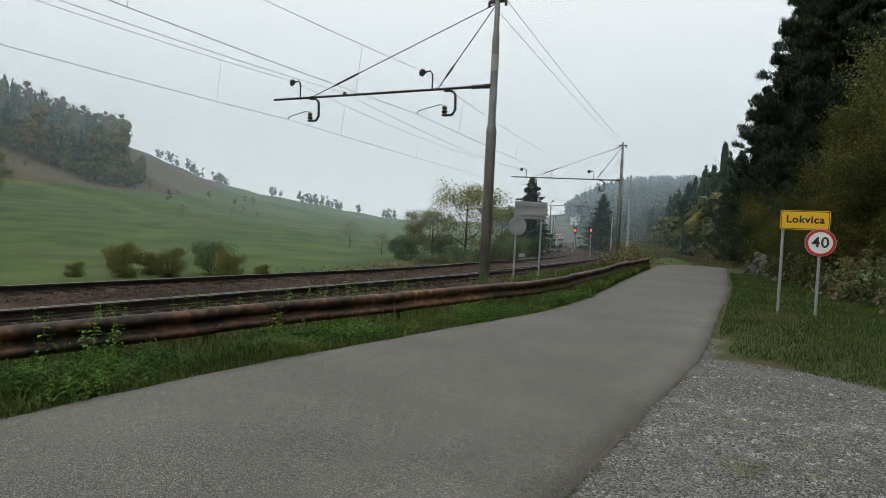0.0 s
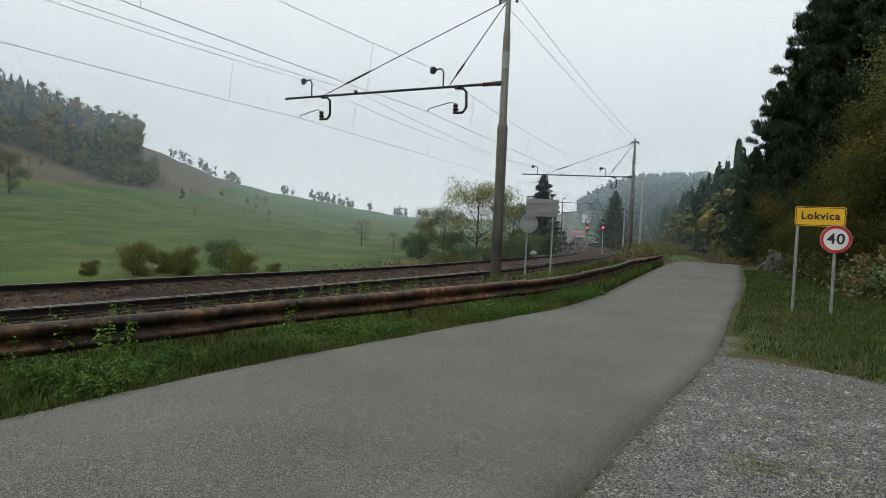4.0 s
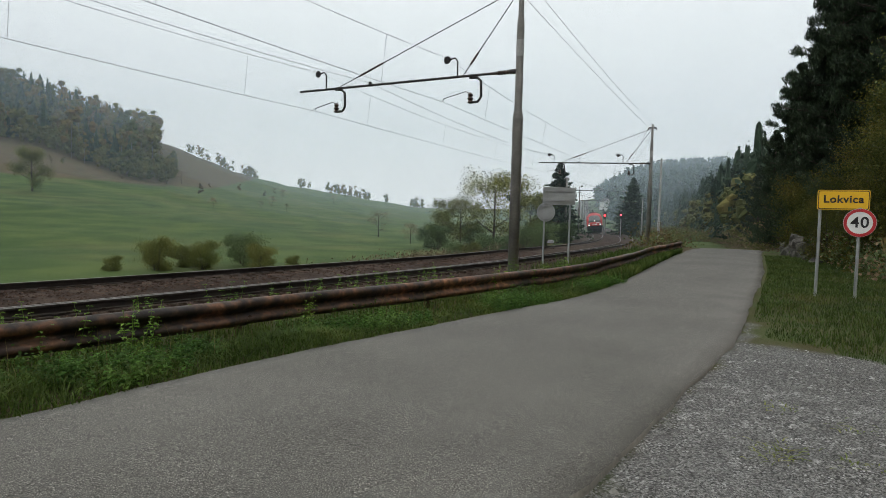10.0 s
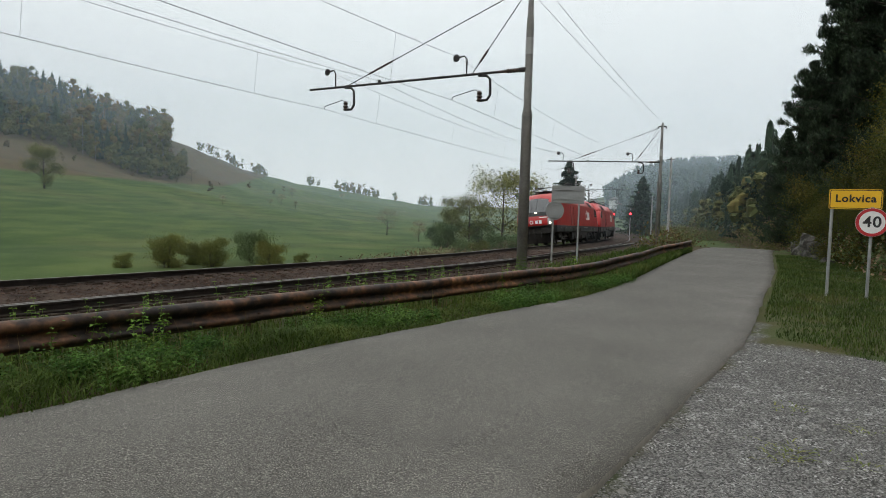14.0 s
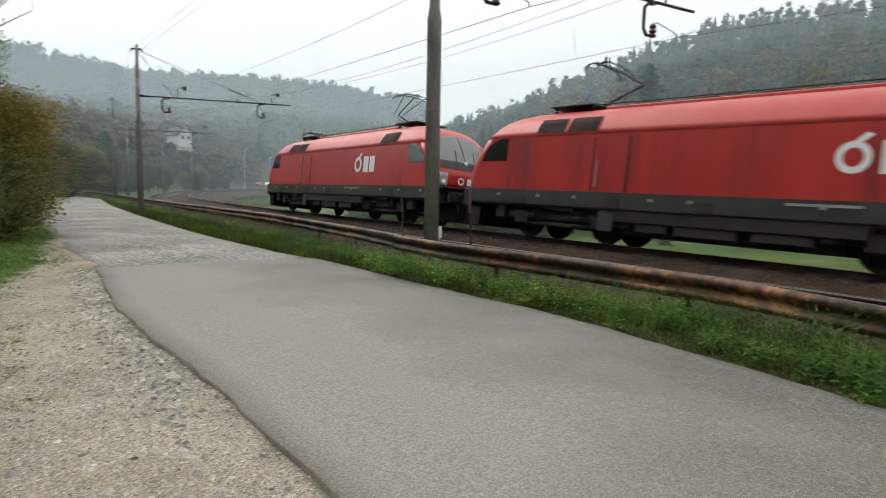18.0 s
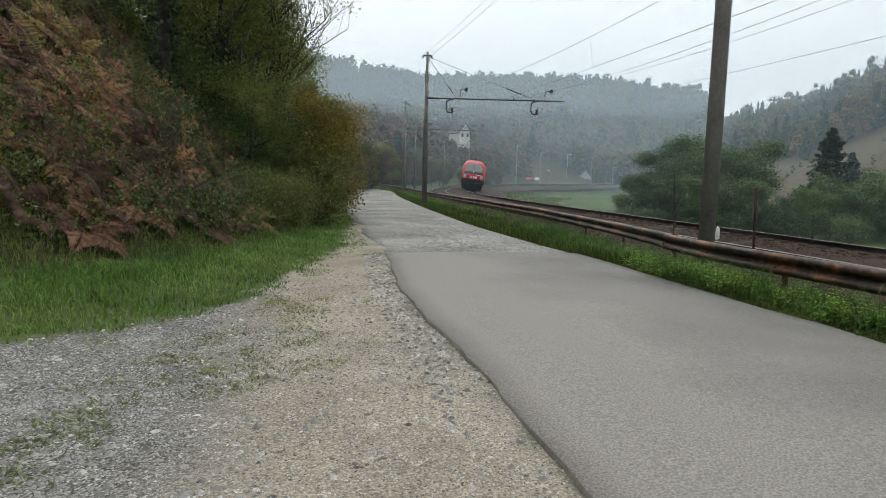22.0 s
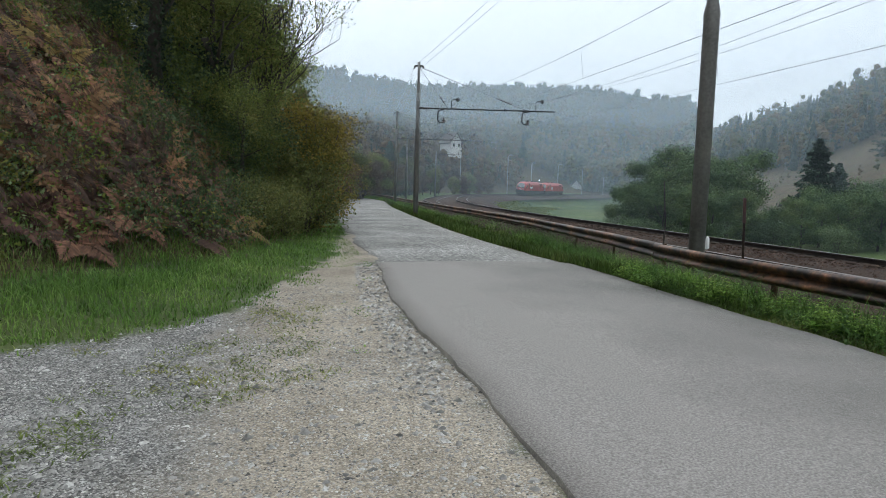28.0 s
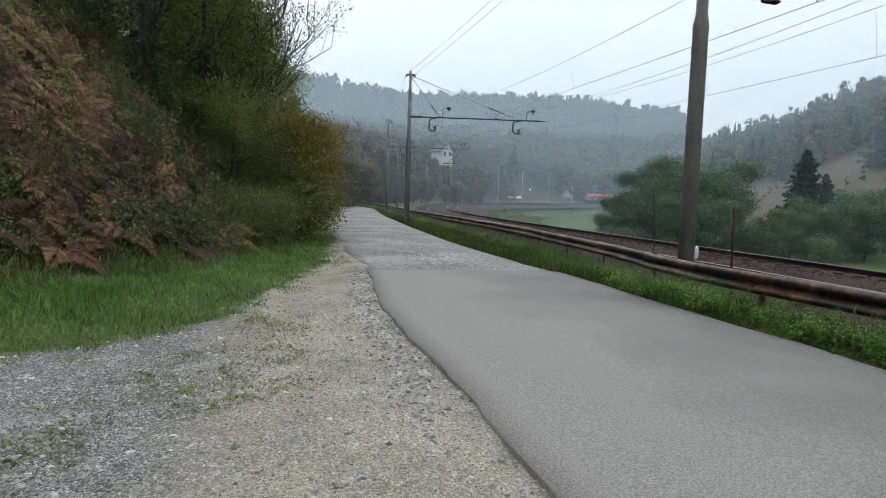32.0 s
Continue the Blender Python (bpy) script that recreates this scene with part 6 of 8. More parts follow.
def conifer(name, h, spread, leaf, seed, label, whorls=16, per=7, size=0.3, pine=False, lift=0.12, dense=14):
    """A conifer: straight trunk, whorls of boughs with needle sprays; a pine's boughs turn up at their ends."""
    rr = random.Random(seed)
    th = tagged(empty(name), label, "conifer tree", "conifers")
    tr = tube_bm([(0, 0, -0.5), (rr.uniform(-.1, .1), 0, h * 0.5), (0, 0, h * 0.98)], h * 0.02, h * 0.003, 8)
    C, B, S = [], [], []
    for k in range(whorls):
        f = lift + (1 - lift) * (k + rr.uniform(-.7, .7)) / whorls
        f = min(max(f, 0.03), 0.985)
        ln0 = spread * ((1 - f) ** 0.75 if not pine else max(0.18, math.sin(math.pi * min(1, 0.25 + 0.75 * (1 - f)))) * 0.95)
        for j in range(per):
            ang = rr.uniform(0, 6.28)
            ln = ln0 * rr.uniform(0.4, 1.15) * (0.85 + 0.25 * math.sin(k * 1.9 + ang))
            d = Vector((math.cos(ang), math.sin(ang), 0))
            z = h * f
            up = rr.uniform(0.1, 0.5) if pine else rr.uniform(-0.3, 0.0)
            pts = [Vector((0, 0, z)), Vector((0, 0, z)) + d * ln * 0.55 + Vector((0, 0, up * ln * 0.4)), Vector((0, 0, z)) + d * ln + Vector((0, 0, up * ln + (0.12 * ln if not pine else 0.2 * ln)))]
            tube_bm(pts, h * 0.004, h * 0.001, 4, tr)
            for q in range(dense):
                t = (0.25 + 0.75 * (q + rr.random()) / dense)
                p = pts[0].lerp(pts[1], t * 2) if t < 0.5 else pts[1].lerp(pts[2], t * 2 - 1)
                side = d.cross(Vector((0, 0, 1))) * rr.uniform(-1, 1) * ln * 0.22
                C.append(p + side + Vector((0, 0, rr.uniform(-0.1, 0.25 if pine else 0.06) * ln * 0.4)))
                B.append(d * 0.8 + side.normalized() * 0.5 + Vector((0, 0, 0.9 if pine else -0.25)))
                S.append(size * rr.uniform(0.7, 1.3))
    part("trunk", tr, M_BARK, th, smooth=True)
    S = np.array(S)
    V, F = quads(np.array(C), S * (0.42 if pine else 0.36), S, np.array(B))
    place(new("crown", mesh_np("crown", V, F, [leaf])), th)
    return th


def stand(th, az, r, scale=1.0, turn=0.0, sink=0.0, copy=True):
    x, y = at_az(az, r)
    m = pose(float(x), float(y), float(ground_z(x, y)) - sink, 0, 0, turn) @ Matrix.Diagonal((scale, scale, scale, 1))
    if copy:
        return copy_thing(th, m)
    th.matrix_basis = m
    return th


def facing(C, N, s, jit=0.5, tall=1.0):
    """One quad at each point, turned roughly to the normals N."""
    n = len(C)
    N = N + RNG.normal(size=(n, 3)) * jit
    N /= np.linalg.norm(N, axis=1)[:, None] + 1e-9
    a = np.cross(N, RNG.normal(size=(n, 3)))
    a /= np.linalg.norm(a, axis=1)[:, None] + 1e-9
    b = np.cross(N, a)
    s = np.broadcast_to(s, n)[:, None]
    return np.stack([C - a * s * tall, C + b * s, C + a * s * tall, C - b * s], 1).reshape(-1, 3), np.arange(4 * n).reshape(-1, 4)


def forest(name, pts, kinds, leaf, label, n=100, hmin=9, hmax=17, trunks=True, big=1.0, slim=1.0, clumps=10):
    """Far woodland in one mesh: each tree a trunk and a crown of leafy clumps, or of tiers of boughs. kinds: 1 for a conifer."""
    m = len(pts)
    H = RNG.uniform(hmin, hmax, m)
    W = slim * H * np.where(kinds == 1, RNG.uniform(0.18, 0.27, m), RNG.uniform(0.2, 0.32, m))
    # centres of the clumps of each tree
    cz = RNG.beta(1.35, 1.3, (m, clumps)) * 0.74 + 0.18
    ca = RNG.uniform(0, 2 * np.pi, (m, clumps))
    cr = W[:, None] * RNG.uniform(0.4, 0.62, (m, clumps)) * (1.2 - 0.55 * cz)
    cd = W[:, None] * np.sqrt(np.clip(1 - ((cz - 0.55) / 0.5) ** 2, 0.02, 1)) * 0.62 * np.sqrt(RNG.random((m, clumps)))
    tree = np.repeat(np.arange(m), n)
    k = len(tree)
    pick = RNG.integers(0, clumps, k)
    con = kinds[tree] == 1
    d = RNG.normal(size=(k, 3))
    d[:, 2] = np.abs(d[:, 2]) * np.where(RNG.random(k) < 0.25, -0.7, 1)
    d /= np.linalg.norm(d, axis=1)[:, None]
    q = cr[tree, pick]
    A = np.stack([np.cos(ca[tree, pick]) * cd[tree, pick], np.sin(ca[tree, pick]) * cd[tree, pick], cz[tree, pick] * H[tree]], -1) + d * (q * RNG.uniform(0.7, 1.22, k))[:, None]
    ang = RNG.uniform(0, 2 * np.pi, k)
    zf = 0.06 + 0.93 * (1 - np.sqrt(RNG.random(k)))
    rad = W[tree] * (1 - zf) ** 0.88 * (0.78 + 0.28 * np.sin(zf * 34 + tree) + 0.2 * np.sin(ang * 5 + tree * 2 + zf * 20)) * RNG.uniform(0.8, 1.05, k)
    B = np.stack([np.cos(ang) * rad, np.sin(ang) * rad, zf * H[tree]], -1)
    C = pts[tree] + np.where(con[:, None], B, A)
    N = np.where(con[:, None], np.stack([np.cos(ang), np.sin(ang), np.full(k, 0.8)], -1), d + [0, 0, 0.5])
    s = np.where(con, H[tree] * 0.03 * (1.2 - 0.6 * zf), H[tree] * 0.017) * RNG.uniform(0.5, 1.4, k) * big
    ch = [facing(C, N, s, 0.6)]
    tone_t = np.clip(RNG.normal(0.5, 0.17, m), 0, 1)
    tone = np.repeat(np.clip(tone_t[tree] + RNG.normal(0, 0.06, k), 0, 1), 4)
    # solid hearts of the crowns under the loose outer leaves
    hearts = []
    lv = np.linspace(-1, 1, 3)
    cube = np.array([(x, y, z) for x in lv for y in lv for z in lv])
    grid = [(0, 1), (1, 2)]
    idx = {tuple(c): q for q, c in enumerate(map(tuple, cube))}
    faces = []
    for ax in range(3):
        for sd in (-1.0, 1.0):
            for u0, u1 in grid:
                for v0, v1 in grid:
                    cs = []
                    for u, v in ((u0, v0), (u1, v0), (u1, v1), (u0, v1)):
                        c = [lv[u], lv[v]]
                        c.insert(ax, sd)
                        cs.append(idx[tuple(c)])
                    faces.append(cs[:: int(sd) if ax != 1 else -int(sd)])
    ball26 = cube / np.maximum(np.linalg.norm(cube, axis=1), 0.5)[:, None]
    bl = np.where(kinds == 0)[0]
    if len(bl):
        nb = min(7, clumps)
        cc = np.stack([np.cos(ca) * cd, np.sin(ca) * cd, cz * H[:, None]], -1)[bl, :nb] + pts[bl][:, None]
        Vb = cc[:, :, None] + ball26[None, None] * (cr[bl, :nb] * 0.78)[..., None, None] * RNG.uniform(0.5, 1.15, (len(bl), nb, 27, 1))
        hearts.append((Vb.reshape(-1, 3), (np.arange(len(bl) * nb)[:, None, None] * 27 + np.array(faces)[None]).reshape(-1, 4)))
        tone = np.concatenate([tone, np.repeat(tone_t[bl], nb * 27)])
    cn = np.where(kinds == 1)[0]
    if len(cn):
        a7 = np.linspace(0, 2 * np.pi, 7, endpoint=False)
        zs = np.array([0.06, 0.2, 0.33, 0.46, 0.58, 0.7, 0.81, 0.9])
        rr = W[cn][:, None, None] * np.maximum(1 - zs, 0.01)[None, :, None] ** 0.95 * RNG.uniform(0.2, 0.85, (len(cn), 8, 7))
        an = a7[None, None] + RNG.uniform(0, 1, (len(cn), 8, 1))
        Vc = np.stack([np.cos(an) * rr, np.sin(an) * rr, zs[None, :, None] * H[cn][:, None, None] + RNG.normal(0, 0.02, rr.shape) * H[cn][:, None, None]], -1) + pts[cn][:, None, None]
        ii, jj = np.meshgrid(np.arange(7), np.arange(7), indexing="ij")
        q = np.stack([ii * 7 + jj, ii * 7 + (jj + 1) % 7, (ii + 1) * 7 + (jj + 1) % 7, (ii + 1) * 7 + jj], -1).reshape(-1, 4)
        hearts.append((Vc.reshape(-1, 3), (np.arange(len(cn))[:, None, None] * 56 + q[None]).reshape(-1, 4)))
        tone = np.concatenate([tone, np.repeat(tone_t[cn], 56)])
    ch += hearts
    k = sum(len(f) for _, f in ch)
    if trunks:
        t0, t1 = pts - [0, 0, 0.5], pts + np.stack([np.zeros(m), np.zeros(m), H * 0.75], -1)
        w = (H * 0.009)[:, None] * np.array([[1.0, 0.3, 0]])
        w2 = (H * 0.009)[:, None] * np.array([[-0.3, 1.0, 0]])
        for v in (w, w2):
            ch.append((np.stack([t0 - v, t0 + v, t1 + v * 0.4, t1 - v * 0.4], 1).reshape(-1, 3), np.arange(4 * m).reshape(-1, 4)))
        tone = np.concatenate([tone, np.zeros(8 * m)])
    V, F = join(ch)
    me = mesh_np(name, V, F, [leaf, M_BARKPALE if leaf is W_MIX else M_BARK], False, {"tone": tone})
    idx = np.zeros(len(F), np.int32)
    idx[k:] = 1
    me.polygons.foreach_set("material_index", idx)
    return tagged(new(name, me), label, "woodland", kind="stuff")


def scatter(n, a0, a1, r0, r1):
    """Random ground points between two bearings and two distances."""
    az = RNG.uniform(a0, a1, n)
    r = np.sqrt(RNG.uniform(r0 * r0, r1 * r1, n))
    x, y = at_az(az, r)
    return az, r, np.stack([x, y, ground_z(x, y)], -1)


def rise_of(P):
    return np.degrees(np.arctan2(P[:, 2] - EYE, np.hypot(P[:, 0], P[:, 1])))


# wood on the valley's far side
az, r, P = scatter(15000, 24, 119, 120, 380)
el = rise_of(P)
low = np.interp(az, FAR_WOOD[:, 0], FAR_WOOD[:, 1])
crest = np.interp(az, CREST[:, 0], CREST[:, 3])
ok = (el > low + 0.4 * vnoise(az * 0.7, r * 0.02, 31)) & (r < crest + 25)
az, P = az[ok], P[ok]
print("far wood", len(P))
keep = RNG.random(len(P)) < 0.3
con = (RNG.random(len(P)) < np.interp(az, [24, 45, 90, 119], [0.3, 0.45, 0.3, 0.35])).astype(int)
for k, leaf, lab in ((0, W_MIX, "misty autumn woodland of broad-leaved trees on the far slope"), (1, W_CONI, "misty dark conifers on the far slope")):
    s = keep & (con == k)
    forest("far_woodland", P[s], con[s], leaf, lab, 150, 7, 15, True, 1.1)
# lower shrubs along its foot
az, r, P = scatter(9000, 24.9, 40, 120, 360)
el = rise_of(P)
low = np.interp(az, [24.9, 25.8, 28.9, 31.5, 34.6, 37, 40], [1.9, 1.6, 2.1, 3.1, 4.2, 4.4, 4.9])
ok = (el > low) & (el < low + np.interp(az, [24.9, 27, 40], [1.6, 1.1, 0.6])) & (RNG.random(len(az)) < 0.35)
forest("wood_edge_shrubs", P[ok], np.zeros(ok.sum(), int), W_GRN, "hazy green shrubs along the foot of the wood", 150, 3, 6, False, 1.2, 1.3)
# scattered brush where the wood meets the dry slope
az, r, P = scatter(3500, 17, 118, 110, 330)
el = rise_of(P)
edge = np.interp(az, [17, 20, 24, 28, 34, 41, 47, 52, 90, 104, 118], [1.2, 1.2, 1.3, 1.7, 2.9, 4.2, 4.8, 4.4, 4.2, 0.6, 0.6])
ok = (np.abs(el - edge) < np.interp(az, [17, 26, 100, 104, 118], [0.5, 0.5, 0.5, 2.6, 2.6])) & (RNG.random(len(az)) < np.where(az < 60, 0.1, 0.22))
forest("slope_brush", P[ok], np.zeros(ok.sum(), int), W_BRUSH, "brown brush along the edge of the wood", 130, 1.5, 3.6, False, 1.2, 1.15)
# ridge tufts and trees along the low end of the crest
az, r, P = scatter(900, -6, 24, 330, 470)
crest = np.interp(az, CREST[:, 0], CREST[:, 3])
ok = (np.abs(r - crest) < 30) & (vnoise(az * 1.1, az * 0 + 3, 41) > np.interp(az, [0, 9, 24], [-0.5, -0.1, 0.2]))
forest("crest_trees", P[ok], np.zeros(ok.sum(), int), W_MIX, "hazy trees along the low crest", 140, 3.5, 8, True, 1.1, 0.95)
# the distant wooded hill round the bend, and the one down the line
az, r, P = scatter(16000, 118.5, 156, 330, 740)
ok = (RNG.random(len(az)) < 0.36)
con = (RNG.random(len(az)) < 0.3).astype(int)
for k, leaf in ((0, W_MIX), (1, W_CONI)):
    s = ok & (con == k)
    forest("distant_woodland", P[s], con[s], leaf, "hazy distant wooded hillside", 50, 11, 20, False, 1.7, 1.15)
az, r, P = scatter(5000, -24, -4, 300, 720)
toe, _ = near_line(P[:, 0], P[:, 1], TOE)
d, _ = near_line(P[:, 0], P[:, 1], LINE)
ok = (np.abs(d) > 14) & (RNG.random(len(az)) < np.where(d > 0, 0.5, np.where(az < -8, 0.35, 0.06)))
con = (RNG.random(len(az)) < 0.6).astype(int)
forest("distant_woodland", P[ok], con[ok], W_CONI, "hazy distant woodland down the line", 46, 11, 19, False, 1.7, 1.15)
# the hillside beside the line, both ways
az, r, P = scatter(5200, -24.5, -13, 72, 300)
toe, _ = near_line(P[:, 0], P[:, 1], TOE)
ok = (toe > 0.5) & (RNG.random(len(az)) < np.interp(r, [72, 150, 300], [0.55, 0.4, 0.25]))
con = (RNG.random(len(az)) < np.interp(toe, [0, 6, 12], [0.05, 0.6, 0.97])).astype(int)
for k, leaf in ((0, W_GRN), (1, W_CONI)):
    s = ok & (con == k)
    forest("hillside_woodland", P[s], con[s], leaf, "dark mixed woodland on the hillside beyond the lane", 240 if k else 200, 4 if k == 0 else 8, 8 if k == 0 else 14, True, 0.8, 1.15 if k else 1.3)
L_AUT = leafy("brown_autumn_leaves", [(0.05, 0.042, 0.024), (0.1, 0.068, 0.035), (0.17, 0.1, 0.045)], 0.15, rnd=0.3)
az, r, P = scatter(6500, 133, 153, 62, 300)
toe, _ = near_line(P[:, 0], P[:, 1], TOE)
ok = (toe > 2.0) & (RNG.random(len(az)) < np.interp(r, [46, 120, 300], [0.3, 0.28, 0.2])) & ~((np.abs(az - 139.2) < 0.7) & (r > 130) & (r < 214) & (toe > 22))
con = (RNG.random(len(az)) < 0.12).astype(int)
for k, leaf in ((0, W_AUT), (1, W_CONI)):
    s = ok & (con == k)
    forest("hillside_woodland", P[s], con[s], leaf, "brown autumn woodland on the slope along the bend", 190, 7, 12, True, 0.85)
s = ok & (RNG.random(len(az)) < 0.25)
forest("hillside_woodland", P[s] + RNG.normal(size=(s.sum(), 3)) * [2, 2, 0.3], con[s] * 0, W_GRN, "greenish autumn trees on the slope along the bend", 170, 6, 11, True, 0.85)

# single trees and shrubs of the meadow
dec = limb_tree("field_tree", 7.5, 3.0, L_GRN, 12000, 0.085, 3, "rounded broad-leaved tree standing alone in the meadow", group="meadow trees", start=0.12, clump=0.2, soft=True)
stand(dec, 45.5, 78, 1.0, 0, 0.1, False)
for az, r, s in ((51.6, 84, 1.05), (34.9, 128, 0.95), (49, 108, 0.6), (2.3, 92, 0.7)):
    stand(dec, az, r, s, az * 40, 0.1)
bare = limb_tree("thin_tree", 6.0, 2.2, L_BROWN, 1500, 0.07, 8, "thinly leaved small tree in the meadow", group="meadow trees", clump=0.22)
stand(bare, 8.0, 112, 0.8, 0, 0.1, False)
for az, r, s in ((5.1, 98, 0.7), (17.2, 190, 0.7), (16.3, 250, 0.9), (18.1, 175, 0.45), (16.0, 180, 0.5), (12.0, 300, 0.8), (24.5, 200, 0.8), (22, 150, 0.5), (21.2, 340, 0.9), (20.7, 342, 0.6), (22.6, 338, 0.8), (22.3, 338, 0.6), (19.6, 345, 0.7)):
    stand(bare, az, r, s, az * 31, 0.1)
shrub = limb_tree("meadow_shrub", 2.3, 1.2, leafy("olive_shrub_leaves", [(0.085, 0.105, 0.03), (0.15, 0.16, 0.044), (0.21, 0.19, 0.058)], 0.5, trans=0.4), 11000, 0.055, 12, "bushy yellow-brown shrub behind the tracks", "shrub", start=0.1, stems=9, group="meadow shrubs", clump=0.09, twigs=5, bias=np.array([0, 0, 1.1]))
stand(shrub, 26.3, 50, 1.0, 0, 0.3, False)
for az, r, s in ((22.8, 50, 0.9), (18.0, 50, 0.85), (29.6, 50, 0.5), (15.5, 50, 0.5), (24.2, 52, 0.7), (-0.2, 62, 0.8)):
    stand(shrub, az, r, s, az * 51, 0.3)
green = limb_tree("green_shrub", 2.6, 1.3, L_DARK, 7000, 0.06, 15, "dark green leafy shrub behind the tracks", "shrub", start=0.1, stems=5, group="meadow shrubs", clump=0.2, soft=True)
stand(green, 19.6, 53, 0.95, 0, 0.2, False)
for az, r, s in ((1.2, 64, 0.7), (-1.8, 70, 0.9), (-3.5, 64, 0.7), (-5.2, 70, 0.9), (-7.0, 72, 1.0), (-8.6, 80, 1.0), (-6.2, 84, 1.3), (3.6, 88, 1.0), (2.6, 82, 1.2), (-0.4, 86, 1.3)):
    stand(green, az, r, s, az * 77, 0.1)
open_tree = limb_tree("walnut_tree", 9.5, 4.2, leafy("pale_yellow_leaves", [(0.11, 0.12, 0.03), (0.19, 0.19, 0.06)], 0.4), 9000, 0.1, 21, "loose open tree with thin pale yellow leaves", start=0.25, clump=0.17, twigs=5)
stand(open_tree, -2.3, 78, 1.0, 30, 0.1, False)
stand(open_tree, -5.6, 84, 0.8, 130, 0.1)
stand(open_tree, 0.6, 82, 0.7, 230, 0.1)
spruce = conifer("spruce", 11.5, 4.6, L_CONI, 5, "dark pointed spruce beside the line", 40, 11, 0.3, False, 0.05, 30)
stand(spruce, -8.0, 92, 1.0, 0, 0.2, False)
for az, r, s in ((-6.9, 112, 0.7), (-14.2, 128, 1.0), (109.6, 82, 1.0), (108.2, 90, 0.8), (144.6, 122, 0.9), (143.4, 138, 0.9), (99.5, 150, 1.7), (104.5, 170, 1.3), (117.4, 150, 1.0)):
    stand(spruce, az, r, s, az * 17, 0.2)
aut = limb_tree("autumn_tree", 9.0, 2.6, L_AUT, 9000, 0.13, 33, "brown-leaved autumn tree on the slope along the bend", start=0.15, clump=0.24, twigs=5, group="slope trees", soft=True)
stand(aut, 148.7, 66, 0.6, 0, 0.2, False)
for az, r, s in ((147.9, 74, 0.8), (146.9, 84, 1.0), (145.9, 92, 1.0), (144.9, 102, 1.1), (143.9, 116, 1.1), (142.8, 128, 1.1), (141.6, 140, 1.0), (140.2, 152, 0.9), (138.0, 165, 1.0), (136.8, 176, 1.1), (135.8, 190, 1.1)):
    stand(aut, az, r, s, az * 43, 0.2)
olive = limb_tree("olive_tree", 8.0, 2.4, L_GRN, 8000, 0.13, 35, "olive-green autumn tree on the slope along the bend", start=0.15, clump=0.24, twigs=5, group="slope trees", soft=True)
stand(olive, 147.4, 79, 0.8, 0, 0.2, False)
for az, r, s in ((145.4, 98, 1.1), (143.2, 122, 1.2), (148.3, 70, 0.55), (140.9, 146, 1.0), (138.8, 158, 0.8), (137.4, 170, 1.0)):
    stand(olive, az, r, s, az * 47, 0.2)
# dead grass and brush along the far side of the line
az, r, Q = scatter(4000, -8, 15, 30, 110)
dv, _ = near_line(Q[:, 0], Q[:, 1], LINE)
Q = Q[(dv < -6.5) & (dv > -15)][:220]
kq = np.repeat(np.arange(len(Q)), 90)
C = Q[kq] + RNG.normal(size=(len(kq), 3)) * [0.9, 0.9, 0.3] + [0, 0, 0.25]
V, F = quads(C, 0.05, 0.11, np.array([0, 0, 0.8]))
tagged(new("line_side_brush", mesh_np("line_side_brush", V, F, [L_BROWN])), "brown dead grass and brush below the railway", "undergrowth", kind="stuff")
# rough green growth on the bank below the line
az, r, Q = scatter(3000, 124, 139, 60, 175)
dv, _ = near_line(Q[:, 0], Q[:, 1], LINE)
Q = Q[(dv < -5.5) & (dv > -16)][:420]
kq = np.repeat(np.arange(len(Q)), 70)
C = Q[kq] + ball(len(kq)) * [1.6, 1.6, 0.5] + [0, 0, 0.2]
V, F = quads(C, 0.06, 0.13, np.array([0, 0, 0.8]))
tagged(new("line_side_growth", mesh_np("line_side_growth", V, F, [L_HERB])), "rough green grass and herbs below the railway", "undergrowth", kind="stuff")
# the copse below the line round the bend
cop = limb_tree("valley_tree", 9.0, 3.8, leafy("valley_leaves", [(0.045, 0.085, 0.03), (0.08, 0.13, 0.042), (0.14, 0.175, 0.055)], 0.35), 16000, 0.12, 31, "dense dark green tree below the railway", start=0.12, clump=0.16, twigs=6, group="valley trees", soft=True)
stand(cop, 119.6, 74, 1.05, 0, 0.2, False)
for az, r, s in ((121.6, 76, 0.85), (123.4, 80, 0.62), (117.6, 70, 0.9), (115.7, 72, 0.95), (120.8, 66, 0.6), (118.4, 60, 0.55), (109.2, 72, 0.62), (111.6, 70, 0.45), (106.6, 76, 0.6), (104.2, 86, 0.8), (107.6, 92, 0.7), (113.4, 66, 0.36), (110.4, 66, 0.5), (108, 68, 0.55), (105.4, 72, 0.6), (102.6, 80, 0.8), (100, 88, 0.9), (122.4, 70, 0.6), (119, 68, 0.8), (117.0, 64, 0.6), (114.9, 66, 0.55), (101.2, 96, 0.95), (98.4, 105, 0.9)):
    stand(cop, az, r, s, az * 91, 0.2)
for az, r, s in ((122.6, 62, 0.9), (116.8, 60, 0.9), (112.4, 62, 1.0), (108, 62, 0.9), (103, 66, 0.9), (98, 60, 0.9), (124.6, 88, 1.2), (91, 62, 1.2), (86, 66, 1.3)):
    stand(green, az, r, s, az * 23, 0.1)

